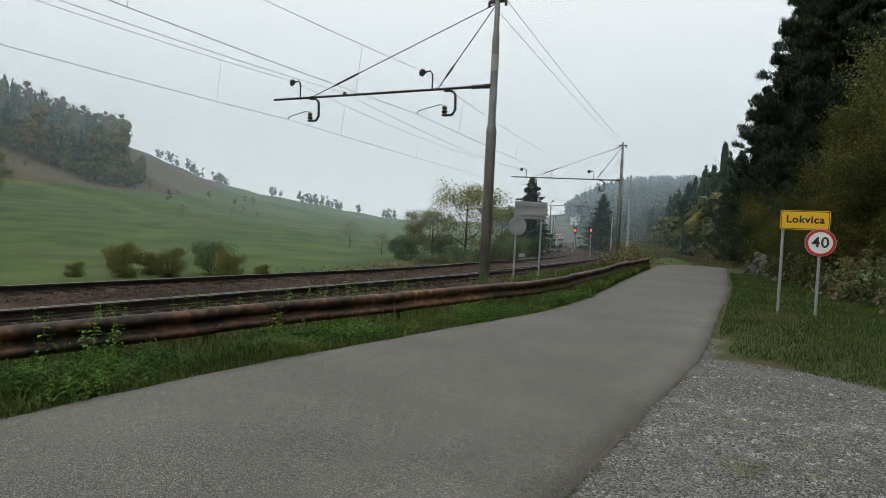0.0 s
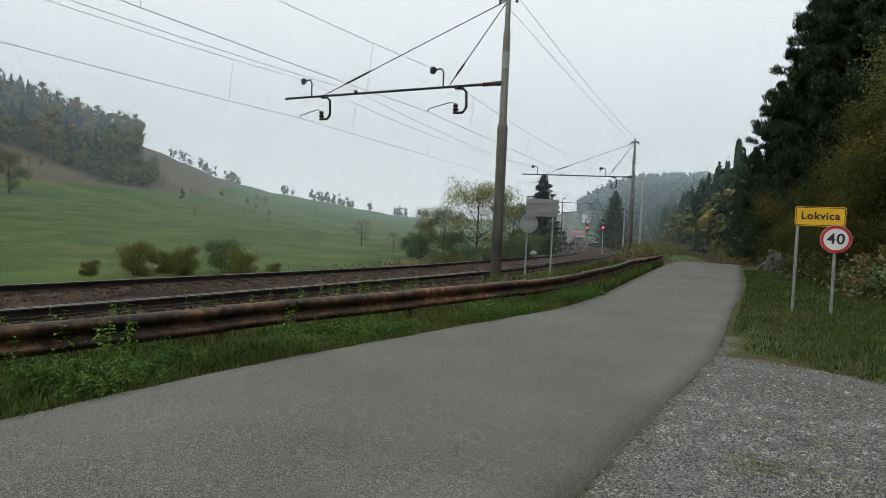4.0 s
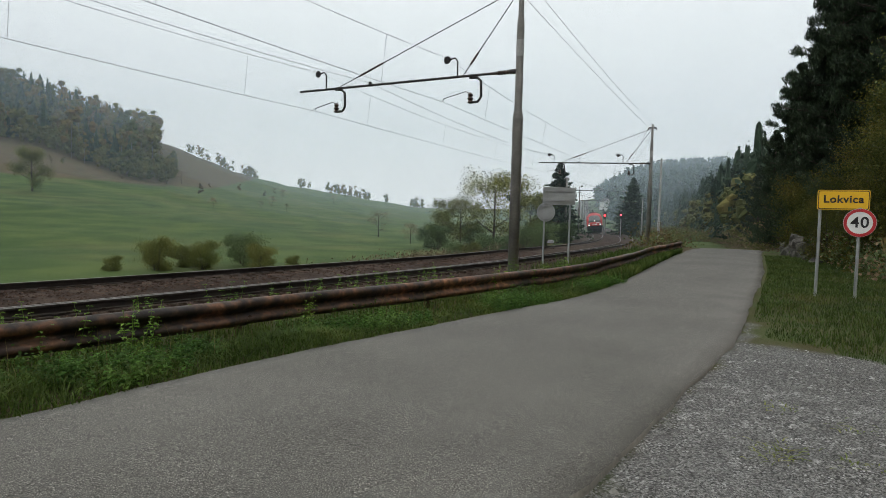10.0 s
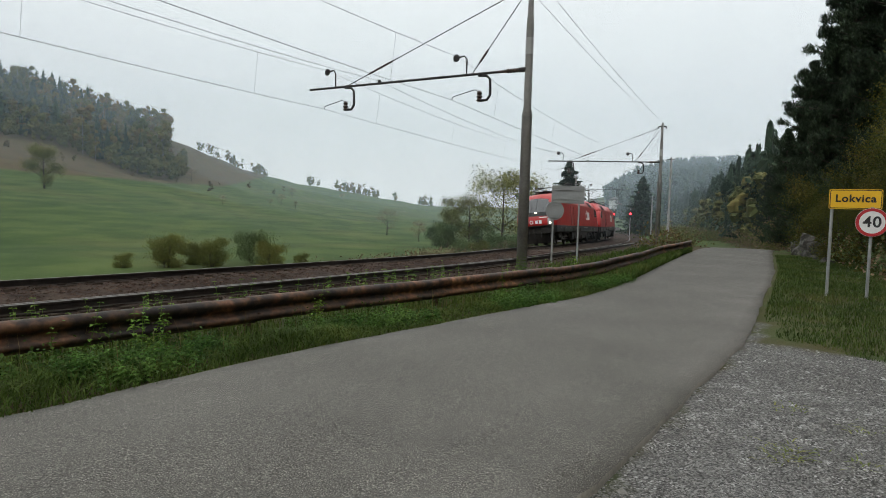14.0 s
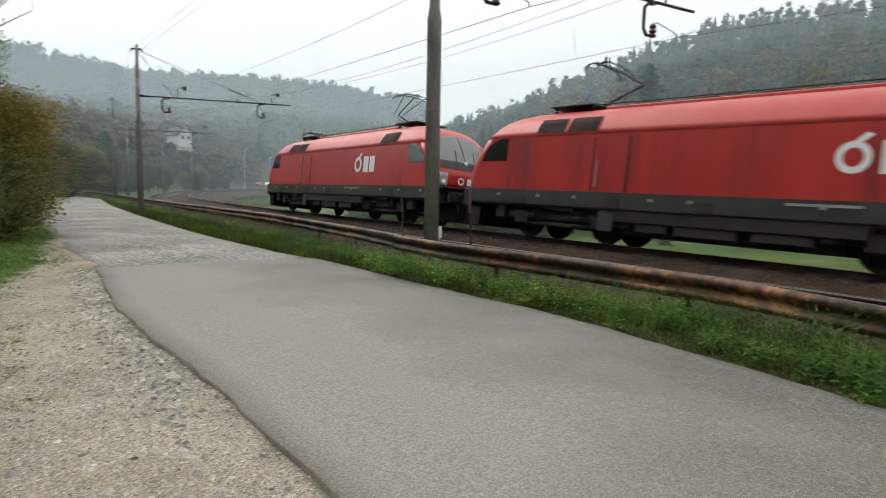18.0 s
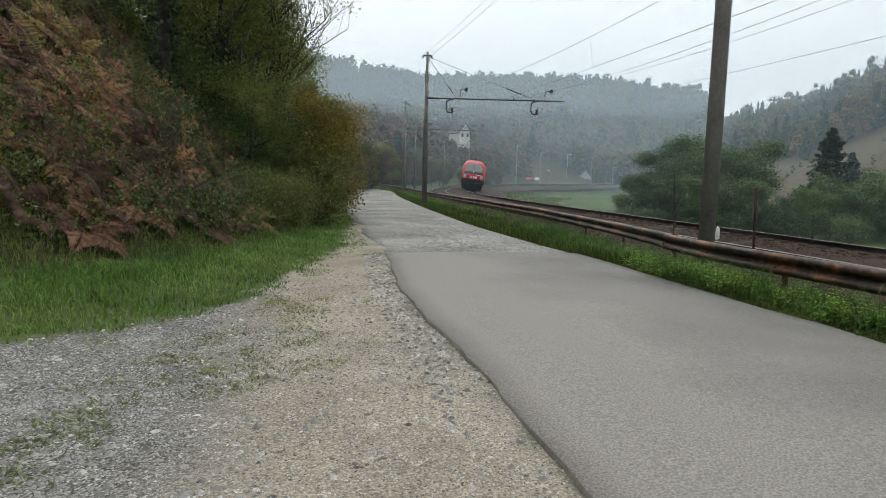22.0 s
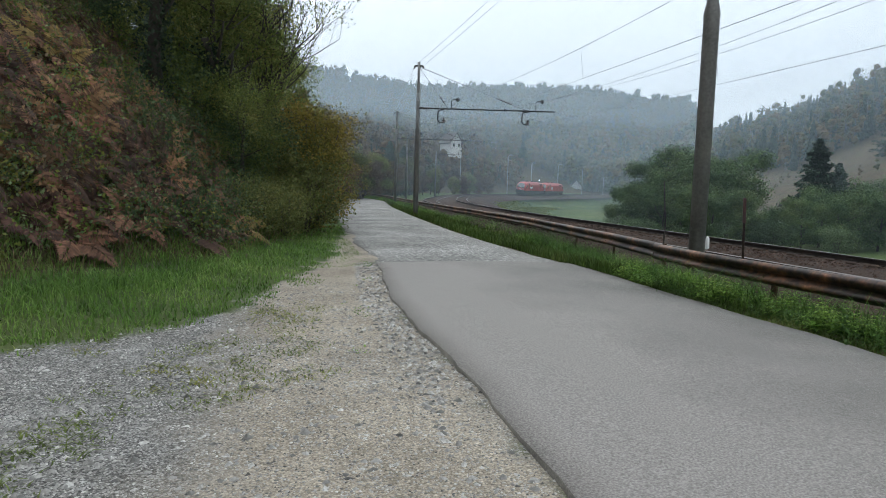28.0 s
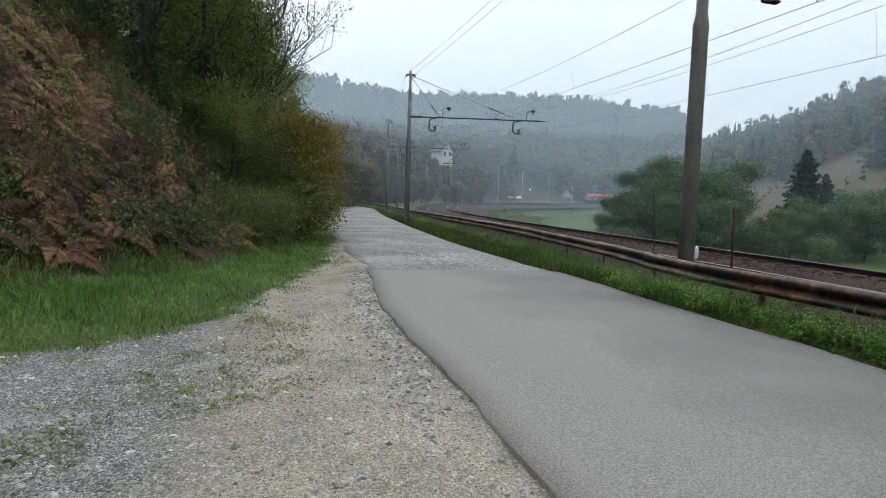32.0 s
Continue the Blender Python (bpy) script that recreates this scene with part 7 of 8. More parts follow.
# ---- the hillside by the lane, seen ahead at first: pines over yellowing trees ----
def pine_tree(name, h, spread, leaf, seed, label):
    """A pine: boughs that turn up, each with twigs that end in dense brushes of needles."""
    rr = random.Random(seed)
    th = tagged(empty(name), label, "conifer tree", "conifers")
    tr = tube_bm([(0, 0, -0.5), (0.1, 0, h * 0.5), (0, 0, h * 0.98)], h * 0.018, h * 0.003, 8)
    tufts = []
    for k in range(30):
        f = min(0.985, 0.06 + 0.94 * (k + rr.uniform(-.2, .2)) / 30)
        ln0 = spread * max(0.14, (1 - f) ** 0.6) * (0.75 + 0.25 * math.sin(k * 2.1))
        for j in range(7):
            ang = rr.uniform(0, 6.28)
            ln = ln0 * rr.uniform(0.6, 1.1)
            d = Vector((math.cos(ang), math.sin(ang), 0))
            s = Vector((-d.y, d.x, 0))
            b = Vector((0, 0, h * f))
            up = rr.uniform(0.05, 0.35)
            tip = b + d * ln + Vector((0, 0, up * ln))
            mid = b + d * ln * 0.55 + Vector((0, 0, up * ln * 0.3))
            tube_bm([b, mid, tip], h * 0.0035, h * 0.001, 4, tr)
            tufts.append((tip, d))
            for q in range(8):
                t = 0.25 + 0.72 * rr.random()
                p = b.lerp(mid, t * 2) if t < 0.5 else mid.lerp(tip, t * 2 - 1)
                e = p + d * rr.uniform(0.05, 0.2) * ln + s * rr.uniform(-1, 1) * ln * 0.3 * (1.25 - t) + Vector((0, 0, rr.uniform(0.0, 0.25)))
                tufts.append((e, d))
    part("trunk", tr, M_BARK, th, smooth=True)
    E, D = np.array([t[0] for t in tufts]), np.array([t[1] for t in tufts])
    k = np.repeat(np.arange(len(E)), 26)
    C = E[k] + ball(len(k)) * [0.26, 0.26, 0.3]
    s = RNG.uniform(0.12, 0.24, len(k))
    V, F = quads(C, s * 0.14, s, D[k] * 0.3 + [0, 0, 1.0])
    place(new("crown", mesh_np("crown", V, F, [leaf])), th)
    return th


pine = pine_tree("black_pine", 17, 4.4, L_PINE, 9, "tall dark pine on the hillside")
stand(pine, -28.9, 40, 0.92, 0, 0.3, False)
for az, r, s in ((-26.4, 44, 0.74), (-25.0, 56, 0.6), (-26.9, 52, 0.72), (-24.0, 66, 0.5), (-31.5, 36, 0.95), (-33.5, 37, 1.05), (-36.4, 33, 1.0), (-27.6, 46, 0.8), (-39.5, 34, 1.0), (-32.6, 45, 1.0), (-25.0, 72, 0.55), (-29.6, 45, 0.95)):
    stand(pine, az, r, s, az * 67, 0.3)
ytree = limb_tree("hazel_tree", 6.0, 2.0, L_YEL, 24000, 0.05, 41, "bushy hazel with yellowing leaves on the bank", "tree", start=0.06, stems=5, group="bank trees", clump=0.2, twigs=4)
stand(ytree, -27.4, 37, 0.72, 0, 0.3, False)
for az, r, s in ((-29.0, 30, 0.62), (-30.6, 27, 0.6), (-32.2, 26, 0.72), (-34.4, 25, 0.9), (-36.4, 23, 1.0), (-26.2, 48, 0.6), (-38.4, 22, 1.05), (-31.6, 31, 0.95), (-29.8, 34, 0.85), (-33.3, 29, 1.0), (-35.5, 28, 1.1), (-28.3, 37, 0.8), (-37.5, 26, 1.1)):
    stand(ytree, az, r, s, az * 57, 0.3)
gtree = limb_tree("bank_tree", 6.5, 2.0, L_GRN, 20000, 0.05, 43, "green leafy tree on the bank", "tree", start=0.08, stems=4, group="bank trees", clump=0.22, twigs=4)
stand(gtree, -36.0, 30, 1.0, 0, 0.3, False)
for az, r, s in ((-38.2, 28, 1.2), (-22.2, 96, 0.9), (-20.4, 112, 1.0), (-24.2, 74, 0.6)):
    stand(gtree, az, r, s, az * 37, 0.3)


# ---- the bank beside the lay-by: bracken, brambles and small trees ----
def bank_points(n, a0, a1, lo, hi):
    """Random points on the hillside between two bearings, lo to hi metres in from its foot."""
    az, r, P = scatter(n, a0, a1, 8, 40)
    toe, _ = near_line(P[:, 0], P[:, 1], TOE)
    ok = (toe > lo) & (toe < hi)
    return P[ok], toe[ok]


def lean_out(p):
    """The turn of a plant that grows out of the slope at p, between upright and square to the ground."""
    e = 0.6
    gx = float(ground_z(p[0] + e, p[1], False) - ground_z(p[0] - e, p[1], False)) / (2 * e)
    gy = float(ground_z(p[0], p[1] + e, False) - ground_z(p[0], p[1] - e, False)) / (2 * e)
    return Vector((-gx * 1.1, -gy * 1.1, 0.8)).to_track_quat("Z", "Y").to_matrix().to_4x4()


def frond_mesh(name, leaf, seed, n=7, length=0.95):
    """A bracken plant: arching fronds with paired leaflets."""
    rr = random.Random(seed)
    V, F = [], []
    for k in range(n):
        ang = 2 * math.pi * k / n + rr.uniform(-.4, .4)
        L = length * rr.uniform(0.7, 1.15)
        d = np.array([math.cos(ang), math.sin(ang), 0])
        side = np.array([-d[1], d[0], 0])
        for j in range(20):
            t = 0.2 + 0.8 * j / 20
            c = d * L * t * 0.85 + np.array([0, 0, L * (0.95 * t - 0.55 * t * t) + 0.05])
            w = L * 0.34 * (1 - t) ** 0.8 * rr.uniform(0.8, 1.1) + 0.02
            for s in (-1, 1):
                tip = c + side * s * w + d * 0.07 - np.array([0, 0, (0.12 + rr.uniform(-0.1, 0.2)) * w])
                b = d * 0.013
                i = len(V)
                V += [c - b, c + (tip - c) * 0.55 - b * 1.9, tip, c + (tip - c) * 0.55 + b * 1.9]
                F.append([i, i + 1, i + 2, i + 3])
        i = len(V)
        w = np.array([-d[1], d[0], 0]) * 0.006
        a, b = np.array([0, 0, 0.0]), d * L * 0.75 + np.array([0, 0, L * 0.45])
        V += [a - w, a + w, b + w, b - w]
        F.append([i, i + 1, i + 2, i + 3])
    return mesh_np(name, np.array(V), np.array(F), [leaf])


L_FERNO = leafy("orange_bracken", [(0.19, 0.092, 0.045), (0.31, 0.16, 0.08), (0.42, 0.235, 0.13)], 1.2, trans=0.3)
L_FERNY = leafy("yellow_bracken", [(0.13, 0.1, 0.025), (0.25, 0.17, 0.05)], 1.2, trans=0.3)
L_WILLOW = leafy("yellow_willow_leaves", [(0.09, 0.1, 0.018), (0.18, 0.15, 0.026), (0.28, 0.2, 0.04)], 0.5, trans=0.4)
# darker copy of the rust bracken, with the bank's deep shade put in
L_RUST_SHADE = leafy("shade_toned_bracken", [(0.04, 0.022, 0.015), (0.075, 0.04, 0.026), (0.12, 0.066, 0.042)], 0.8, trans=0.2)
FERNS = [frond_mesh("bracken", leaf, k) for k, leaf in enumerate((L_RUST, L_RUST_SHADE, L_FERNO, L_FERNY))]
P, toe = bank_points(4200, 153, 184, 1.0, 17)
w = vnoise(P[:, 0] * 0.35, P[:, 1] * 0.35 + P[:, 2] * 0.4, 77)
az = np.degrees(np.arctan2(-P[:, 0], P[:, 1])) % 360
ok = (w > np.interp(az, [153, 158, 166, 172, 190], [0.7, 0.4, 0.05, -0.2, -0.35]))
P = P[ok]
rest = P[300:580]
P = P[:300]
lab = {0: "rust-brown dying bracken clump on the bank", 1: "dark brown shade-toned bracken clump on the bank", 2: "orange-brown bracken clump on the bank", 3: "yellowing bracken clump on the bank"}
for k, p in enumerate(P):
    kind = RNG.choice([0, 1, 2, 3], p=[0.3, 0.38, 0.27, 0.05])
    s = RNG.uniform(0.85, 1.4)
    ob = new("bracken_fern", FERNS[kind])
    ob.matrix_basis = Matrix.Translation(p) @ lean_out(p) @ pose(0, 0, 0, RNG.uniform(-18, 18), RNG.uniform(-18, 18), RNG.uniform(0, 360)) @ Matrix.Diagonal((s, s, s * 0.9, 1))
    tagged(ob, lab.get(int(kind), lab[0]), "fern", "bracken on the bank")
for kind, lo, hi in ((0, 0, 2), (1, 2, 7), (2, 7, 8), (3, 8, 9)):
    Q = rest[(np.arange(len(rest)) % 9 >= lo) & (np.arange(len(rest)) % 9 < hi)]
    FV = np.array([v.co for v in FERNS[kind].vertices])
    FF = np.array([list(f.vertices) for f in FERNS[kind].polygons])
    ch = []
    for q in Q:
        a, s = RNG.uniform(0, 6.28), RNG.uniform(0.75, 1.3)
        R = np.array(lean_out(q).to_3x3()) @ np.array([[math.cos(a), -math.sin(a), 0], [math.sin(a), math.cos(a), 0], [0, 0, 0.9]])
        ch.append((FV @ R.T * s + q, FF))
    V, F = join(ch)
    tagged(new("bracken_growth", mesh_np("bracken_growth", V, F, [FERNS[kind].materials[0]])), lab[kind].replace("clump on the bank", "covering the upper bank"), "bracken", kind="stuff")
# bracken further up and round the town sign
P, toe = bank_points(900, -40, -29.5, 0.6, 9)
P = P[:70]
for p in P:
    kind = RNG.choice([0, 2, 3], p=[0.45, 0.3, 0.25])
    s = RNG.uniform(0.7, 1.3)
    ob = new("bracken_fern", FERNS[kind])
    ob.matrix_basis = Matrix.Translation(p) @ lean_out(p) @ pose(0, 0, 0, RNG.uniform(-18, 18), RNG.uniform(-18, 18), RNG.uniform(0, 360)) @ Matrix.Diagonal((s, s, s, 1))
    tagged(ob, lab.get(int(kind), lab[0]), "fern", "bracken on the bank")


def thicket(name, P, n, spread, size, leaf, label, squash=0.7):
    """Undergrowth in one mesh: n leaves round each point."""
    k = np.repeat(np.arange(len(P)), n)
    rad = spread * RNG.uniform(0.6, 1.4, len(P))
    C = P[k] + RNG.normal(size=(len(k), 3)) * (rad[k] * 0.5)[:, None] * np.array([1, 1, squash])
    C[:, 2] = np.maximum(C[:, 2], ground_z(C[:, 0], C[:, 1]) + 0.02)
    s = size * RNG.uniform(0.5, 1.4, len(k))
    V, F = quads(C, s * 0.65, s)
    return tagged(new(name, mesh_np(name, V, F, [leaf])), label, "undergrowth", kind="stuff")


P, toe = bank_points(9000, 148, 180, 0.9, 15)
az = np.degrees(np.arctan2(-P[:, 0], P[:, 1])) % 360
P[:, 2] += RNG.uniform(0.05, 0.5, len(P))
green_side = az < 163 + 5 * vnoise(P[:, 0], P[:, 1], 55)
thicket("bramble_thicket", P[green_side][:800], 150, 0.75, 0.042, L_DARK, "dark bramble and ivy thicket on the bank")
thicket("bramble_thicket", P[~green_side][:800], 90, 0.6, 0.036, L_DARK, "sparse dark bramble leaves between the bracken")
thicket("bank_herbs", P[2::3][:1100], 75, 0.5, 0.04, L_HERB, "bright green and yellow leaves of saplings on the bank")
thicket("bank_herbs", P[::3][:900], 80, 0.55, 0.036, L_HERB, "green and yellow herbs on the bank")
thicket("dry_brush", P[1::3][:900], 80, 0.7, 0.04, L_BROWN, "brown dry brush on the bank", 0.5)
P, toe = bank_points(3000, -40, -25.5, 0.2, 10)
P[:, 2] += RNG.uniform(0.05, 0.6, len(P))
thicket("bramble_thicket", P[:260], 110, 0.8, 0.06, L_DARK, "dark undergrowth under the bank trees")
thicket("bank_herbs", P[100:330], 60, 0.7, 0.06, L_YEL, "yellowing undergrowth under the bank trees")
thicket("dry_brush", P[60:240], 60, 0.8, 0.06, L_BROWN, "brown brush under the bank trees")
# low growth at the foot of the hillside further off, both ways
az, r, Q = scatter(2600, 144, 152, 24, 95)
toe, _ = near_line(Q[:, 0], Q[:, 1], TOE)
Q = Q[(toe > 1.3) & (toe < 8)]
Q[:, 2] += RNG.uniform(0.1, 1.0, len(Q))
thicket("lane_brush", Q[:420], 160, 1.4, 0.06, L_BROWN, "brown brush at the foot of the slope")
thicket("lane_brush", Q[300:560], 160, 1.3, 0.06, L_DARK, "dark green brush at the foot of the slope")
az, r, Q = scatter(3000, -27, -15, 34, 120)
toe, _ = near_line(Q[:, 0], Q[:, 1], TOE)
Q = Q[(toe > 0.3) & (toe < 9)]
Q[:, 2] += RNG.uniform(0.1, 1.2, len(Q))
thicket("lane_brush", Q[:420], 150, 1.4, 0.065, L_BROWN, "brown brush at the foot of the slope")
thicket("lane_brush", Q[200:560], 150, 1.4, 0.065, L_GRN, "green brush at the foot of the slope")

# rough ground between the line and the foot of the slope down the lane
az, r, Q = scatter(5200, -25, -9, 36, 190)
toe, _ = near_line(Q[:, 0], Q[:, 1], TOE)
d, _ = near_line(Q[:, 0], Q[:, 1], LINE)
road, _ = near_line(Q[:, 0], Q[:, 1], smooth_path([(33, 86, 0), (25, 64, 0)] + [((a[0] + b[0]) / 2, (a[1] + b[1]) / 2, 0) for a, b in zip(ROAD_RAIL, ROAD_HILL)], 1.0))
Q = Q[(toe < 0.5) & (d > 8.2) & (np.abs(road) > 4.2)]
Q[:, 2] += RNG.uniform(0.05, 0.6, len(Q))
thicket("lane_brush", Q[:420], 150, 1.4, 0.075, L_AUT, "brown dead brush beside the line")
thicket("lane_brush", Q[300:640], 150, 1.4, 0.075, L_YEL, "olive brush beside the line")
thicket("lane_brush", Q[500:760], 150, 1.5, 0.075, L_DARK, "dark green brush beside the line")
# trees on the bank
yb = limb_tree("yellow_bush", 4.6, 1.3, L_WILLOW, 15000, 0.045, 61, "tall yellowing willow bush at the bend of the lane", "shrub", start=0.05, stems=6, group="bank bushes", clump=0.2, twigs=4)
stand(yb, 151.6, 23.5, 1.0, 0, 0.2, False)
stand(yb, 151.5, 27, 0.9, 100, 0.2)
stand(yb, 152.4, 23.0, 0.8, 200, 0.2)
gb = limb_tree("green_bush", 3.2, 1.4, L_GRN, 6000, 0.06, 63, "dense dark green bush on the bank", "shrub", start=0.05, stems=6, group="bank bushes", clump=0.28, twigs=4)
stand(gb, 151.8, 21.5, 0.8, 0, 0.2, False)
for az, r, s in ((153.6, 19, 0.6), (155.8, 18.2, 0.6), (153.2, 24, 0.9), (155.4, 22, 0.8)):
    stand(gb, az, r, s, az * 9, 0.2)
oak = limb_tree("bank_oak", 8.0, 2.8, L_BANK, 17000, 0.06, 67, "leafy tree with dark ivy-clad trunk leaning from the bank", "tree", start=0.25, group="bank bushes", clump=0.16, twigs=5, lean=-0.05)
stand(oak, 160.0, 21.5, 0.9, 40, 0.2, False)
for az, r, s in ((163.5, 23.5, 1.0), (156.8, 20.5, 0.55), (168.5, 25, 1.0), (161.5, 27, 1.1), (173, 26, 1.0)):
    stand(oak, az, r, s, az * 13, 0.2)
sl = limb_tree("slope_tree", 7.5, 1.9, L_BANK, 11000, 0.06, 75, "slender leafy tree crowding the wooded slope", "tree", start=0.08, group="bank trees", clump=0.24, twigs=5)
stand(sl, 156.9, 25, 0.9, 0, 0.2, False)
for az, r, s in ((158.6, 28, 1.0), (156.4, 31, 1.05), (160.6, 25, 0.8), (157.6, 37, 1.2), (162.4, 29, 1.0), (164.8, 26, 0.8), (166.4, 31, 1.1), (170, 29, 1.0), (173.5, 31, 1.0), (155.4, 36, 1.1), (154.4, 42, 1.2), (159.6, 40, 1.3)):
    stand(sl, az, r, s, az * 19, 0.2)
dk = limb_tree("slope_shrub", 3.4, 1.3, L_DARK, 9000, 0.05, 76, "dark green shrub under the slope trees", "shrub", start=0.05, stems=4, group="bank bushes", clump=0.3, twigs=4)
stand(dk, 154.6, 23, 0.9, 0, 0.2, False)
for az, r, s in ((156.6, 21.5, 0.7), (158.4, 21, 0.7), (160.4, 21.5, 0.8), (163, 22.5, 0.8), (166.5, 24, 0.8), (153.2, 27, 1.0), (152.4, 33, 1.0)):
    stand(dk, az, r, s, az * 29, 0.2)


def twig_tree(name, h, seed, label, leaf, n_leaf):
    """A forked tree with fine bare twigs; thin leaves are left on some of them."""
    rr = random.Random(seed)
    th = tagged(empty(name), label, "tree", "bank trees")
    bm = bmesh.new()
    ends = []

    def grow(p, d, ln, r, depth):
        pts = [p]
        for _ in range(3):
            d = (d + Vector((rr.uniform(-.22, .22), rr.uniform(-.22, .22), rr.uniform(-.1, .2)))).normalized()
            pts.append(pts[-1] + d * ln / 3)
        tube_bm(pts, r, r * 0.6, 7 if depth < 2 else 4, bm, False)
        if depth == 5:
            ends.append(pts[-1])
            return
        for k in range(rr.choice((2, 3, 3)) if depth else 4):
            q = pts[rr.choice((1, 2, 3, 3))]
            e = (d + Vector((rr.uniform(-1, 1), rr.uniform(-1, 1), rr.uniform(-.35, .6))) * 0.75).normalized()
            grow(q, e, ln * rr.uniform(0.55, 0.8), r * 0.55, depth + 1)

    grow(Vector((0, 0, -0.3)), Vector((0.12, 0, 1)), h * 0.4, h * 0.012, 0)
    part("trunk", bm, M_BARK, th, smooth=True)
    E = np.array(ends)
    C = E[RNG.integers(0, len(E), n_leaf)] + ball(n_leaf) * 0.35
    sz = 0.038 * RNG.uniform(0.6, 1.3, n_leaf)
    V, F = quads(C, sz * 0.6, sz)
    place(new("crown", mesh_np("crown", V, F, [leaf])), th)
    return th


tw = twig_tree("bare_twig_tree", 7.5, 71, "thin nearly bare tree reaching over the lane", L_BANK, 1500)
stand(tw, 155.2, 24, 1.1, 20, 0.1, False)
stand(tw, 154.4, 27, 0.95, 330, 0.1)
stand(tw, 158.2, 23, 1.1, 100, 0.1)


def ivy_trunk(name, h, r, lean, seed, label):
    """A leaning dark trunk thick with ivy, with a few broken limbs."""
    rr = random.Random(seed)
    th = tagged(empty(name), label, "tree", "bank trees")
    pts = [Vector((lean * h * (k / 6) ** 1.3, 0.06 * math.sin(k * 2.0), h * k / 6 - 0.3)) for k in range(7)]
    bm = tube_bm(pts, r, r * 0.55, 9)
    for k in (3, 4, 5, 5):
        d = Vector((rr.uniform(-1, 1), rr.uniform(-1, 1), 0.7)).normalized()
        tube_bm([pts[k], pts[k] + d * 0.7, pts[k] + d * 1.5 + Vector((0, 0, 0.3))], r * 0.4, r * 0.12, 6, bm)
    part("trunk", bm, M_BARK, th, "dark bark", smooth=True)
    P = np.array([list(pts[i].lerp(pts[i + 1], t)) for i in range(6) for t in (0.0, 0.33, 0.66)])
    C = P[RNG.integers(0, len(P), 2600)] + ball(2600) * r * 2.4
    sz = RNG.uniform(0.03, 0.07, 2600)
    V, F = quads(C, sz * 0.8, sz)
    part_ivy = place(new("ivy", mesh_np("ivy", V, F, [L_PINE])), th)
    tagged(part_ivy, "dark ivy leaves")
    return th


iv = ivy_trunk("ivy_clad_tree", 5.2, 0.2, 0.35, 5, "leaning dark trunk thick with ivy on the bank")
for az, r, sc, turn in ((156.4, 22.0, 1.0, 20), (163.8, 20.5, 1.1, 75)):
    stand(iv, az, r, sc, turn, 0.2, az > 157)

# rock face beyond the town sign and by the far bend
def boulder(seed, sx, sy, sz):
    rr = random.Random(seed)
    bm = bmesh.new()
    bmesh.ops.create_icosphere(bm, subdivisions=2, radius=1)
    off = Vector((rr.uniform(0, 50), rr.uniform(0, 50), rr.uniform(0, 50)))
    for v in bm.verts:
        n = noise.noise(v.co * 1.1 + off) * 0.6 + noise.noise(v.co * 3 + off) * 0.45
        c = v.co * (1 + n)
        v.co = Vector((c.x * sx, c.y * sy, c.z * sz))
    return bm


for k, (az, r, dz, s) in enumerate(((-26.9, 33.5, -0.1, (0.32, 0.3, 0.42)), (-27.6, 31.5, -0.1, (0.28, 0.26, 0.3)), (-26.4, 36, 0.0, (0.34, 0.3, 0.5)), (-27.2, 34, 0.4, (0.28, 0.26, 0.34)), (-28.2, 29.5, 0.0, (0.3, 0.3, 0.26)), (-26.7, 34.6, 0.75, (0.3, 0.3, 0.35)), (-27.9, 32.4, 0.45, (0.3, 0.28, 0.3)), (-26.2, 38, 0.3, (0.4, 0.4, 0.5)), (-28.6, 30.6, 0.3, (0.25, 0.25, 0.22)), (147.3, 84, 1.4, (0.9, 0.9, 1.6)), (147.0, 88, 2.4, (0.9, 0.8, 1.4)), (147.6, 80, 0.6, (0.8, 0.8, 1.0)))):
    x, y = at_az(az, r)
    tagged(part("boulder", boulder(k, *s), M_ROCK, None, "", pose(float(x), float(y), float(ground_z(x, y)) + dz, 0, 0, k * 70), False), "grey weathered rock breaking from the bank", "rock", "rocks")


# ---- grass ----
def blades(P, h, w, leaf, name, label, droop=0.35):
    """Grass: each blade two quads, bending over."""
    n = len(P)
    h = h * RNG.uniform(0.5, 1.3, n)
    a = RNG.uniform(0, 2 * np.pi, n)
    d = np.stack([np.cos(a), np.sin(a), np.zeros(n)], -1)
    s = np.stack([-np.sin(a), np.cos(a), np.zeros(n)], -1) * (w * RNG.uniform(0.7, 1.4, n))[:, None]
    lean = (droop * RNG.uniform(0.2, 1.5, n) * h)[:, None] * d
    up = np.array([0, 0, 1.0])
    p0, p1, p2 = P, P + lean * 0.35 + up * (h * 0.6)[:, None], P + lean * 1.1 + up * (h * (0.98 - 0.12 * droop))[:, None]
    V = np.stack([p0 - s, p0 + s, p1 + s * 0.8, p1 - s * 0.8, p2 + s * 0.15, p2 - s * 0.15], 1).reshape(-1, 3)
    k = np.arange(n)[:, None] * 6
    F = np.concatenate([k + [0, 1, 2, 3], k + [3, 2, 4, 5]], 0)
    return tagged(new(name, mesh_np(name, V, F, [leaf])), label, "grass", kind="stuff")


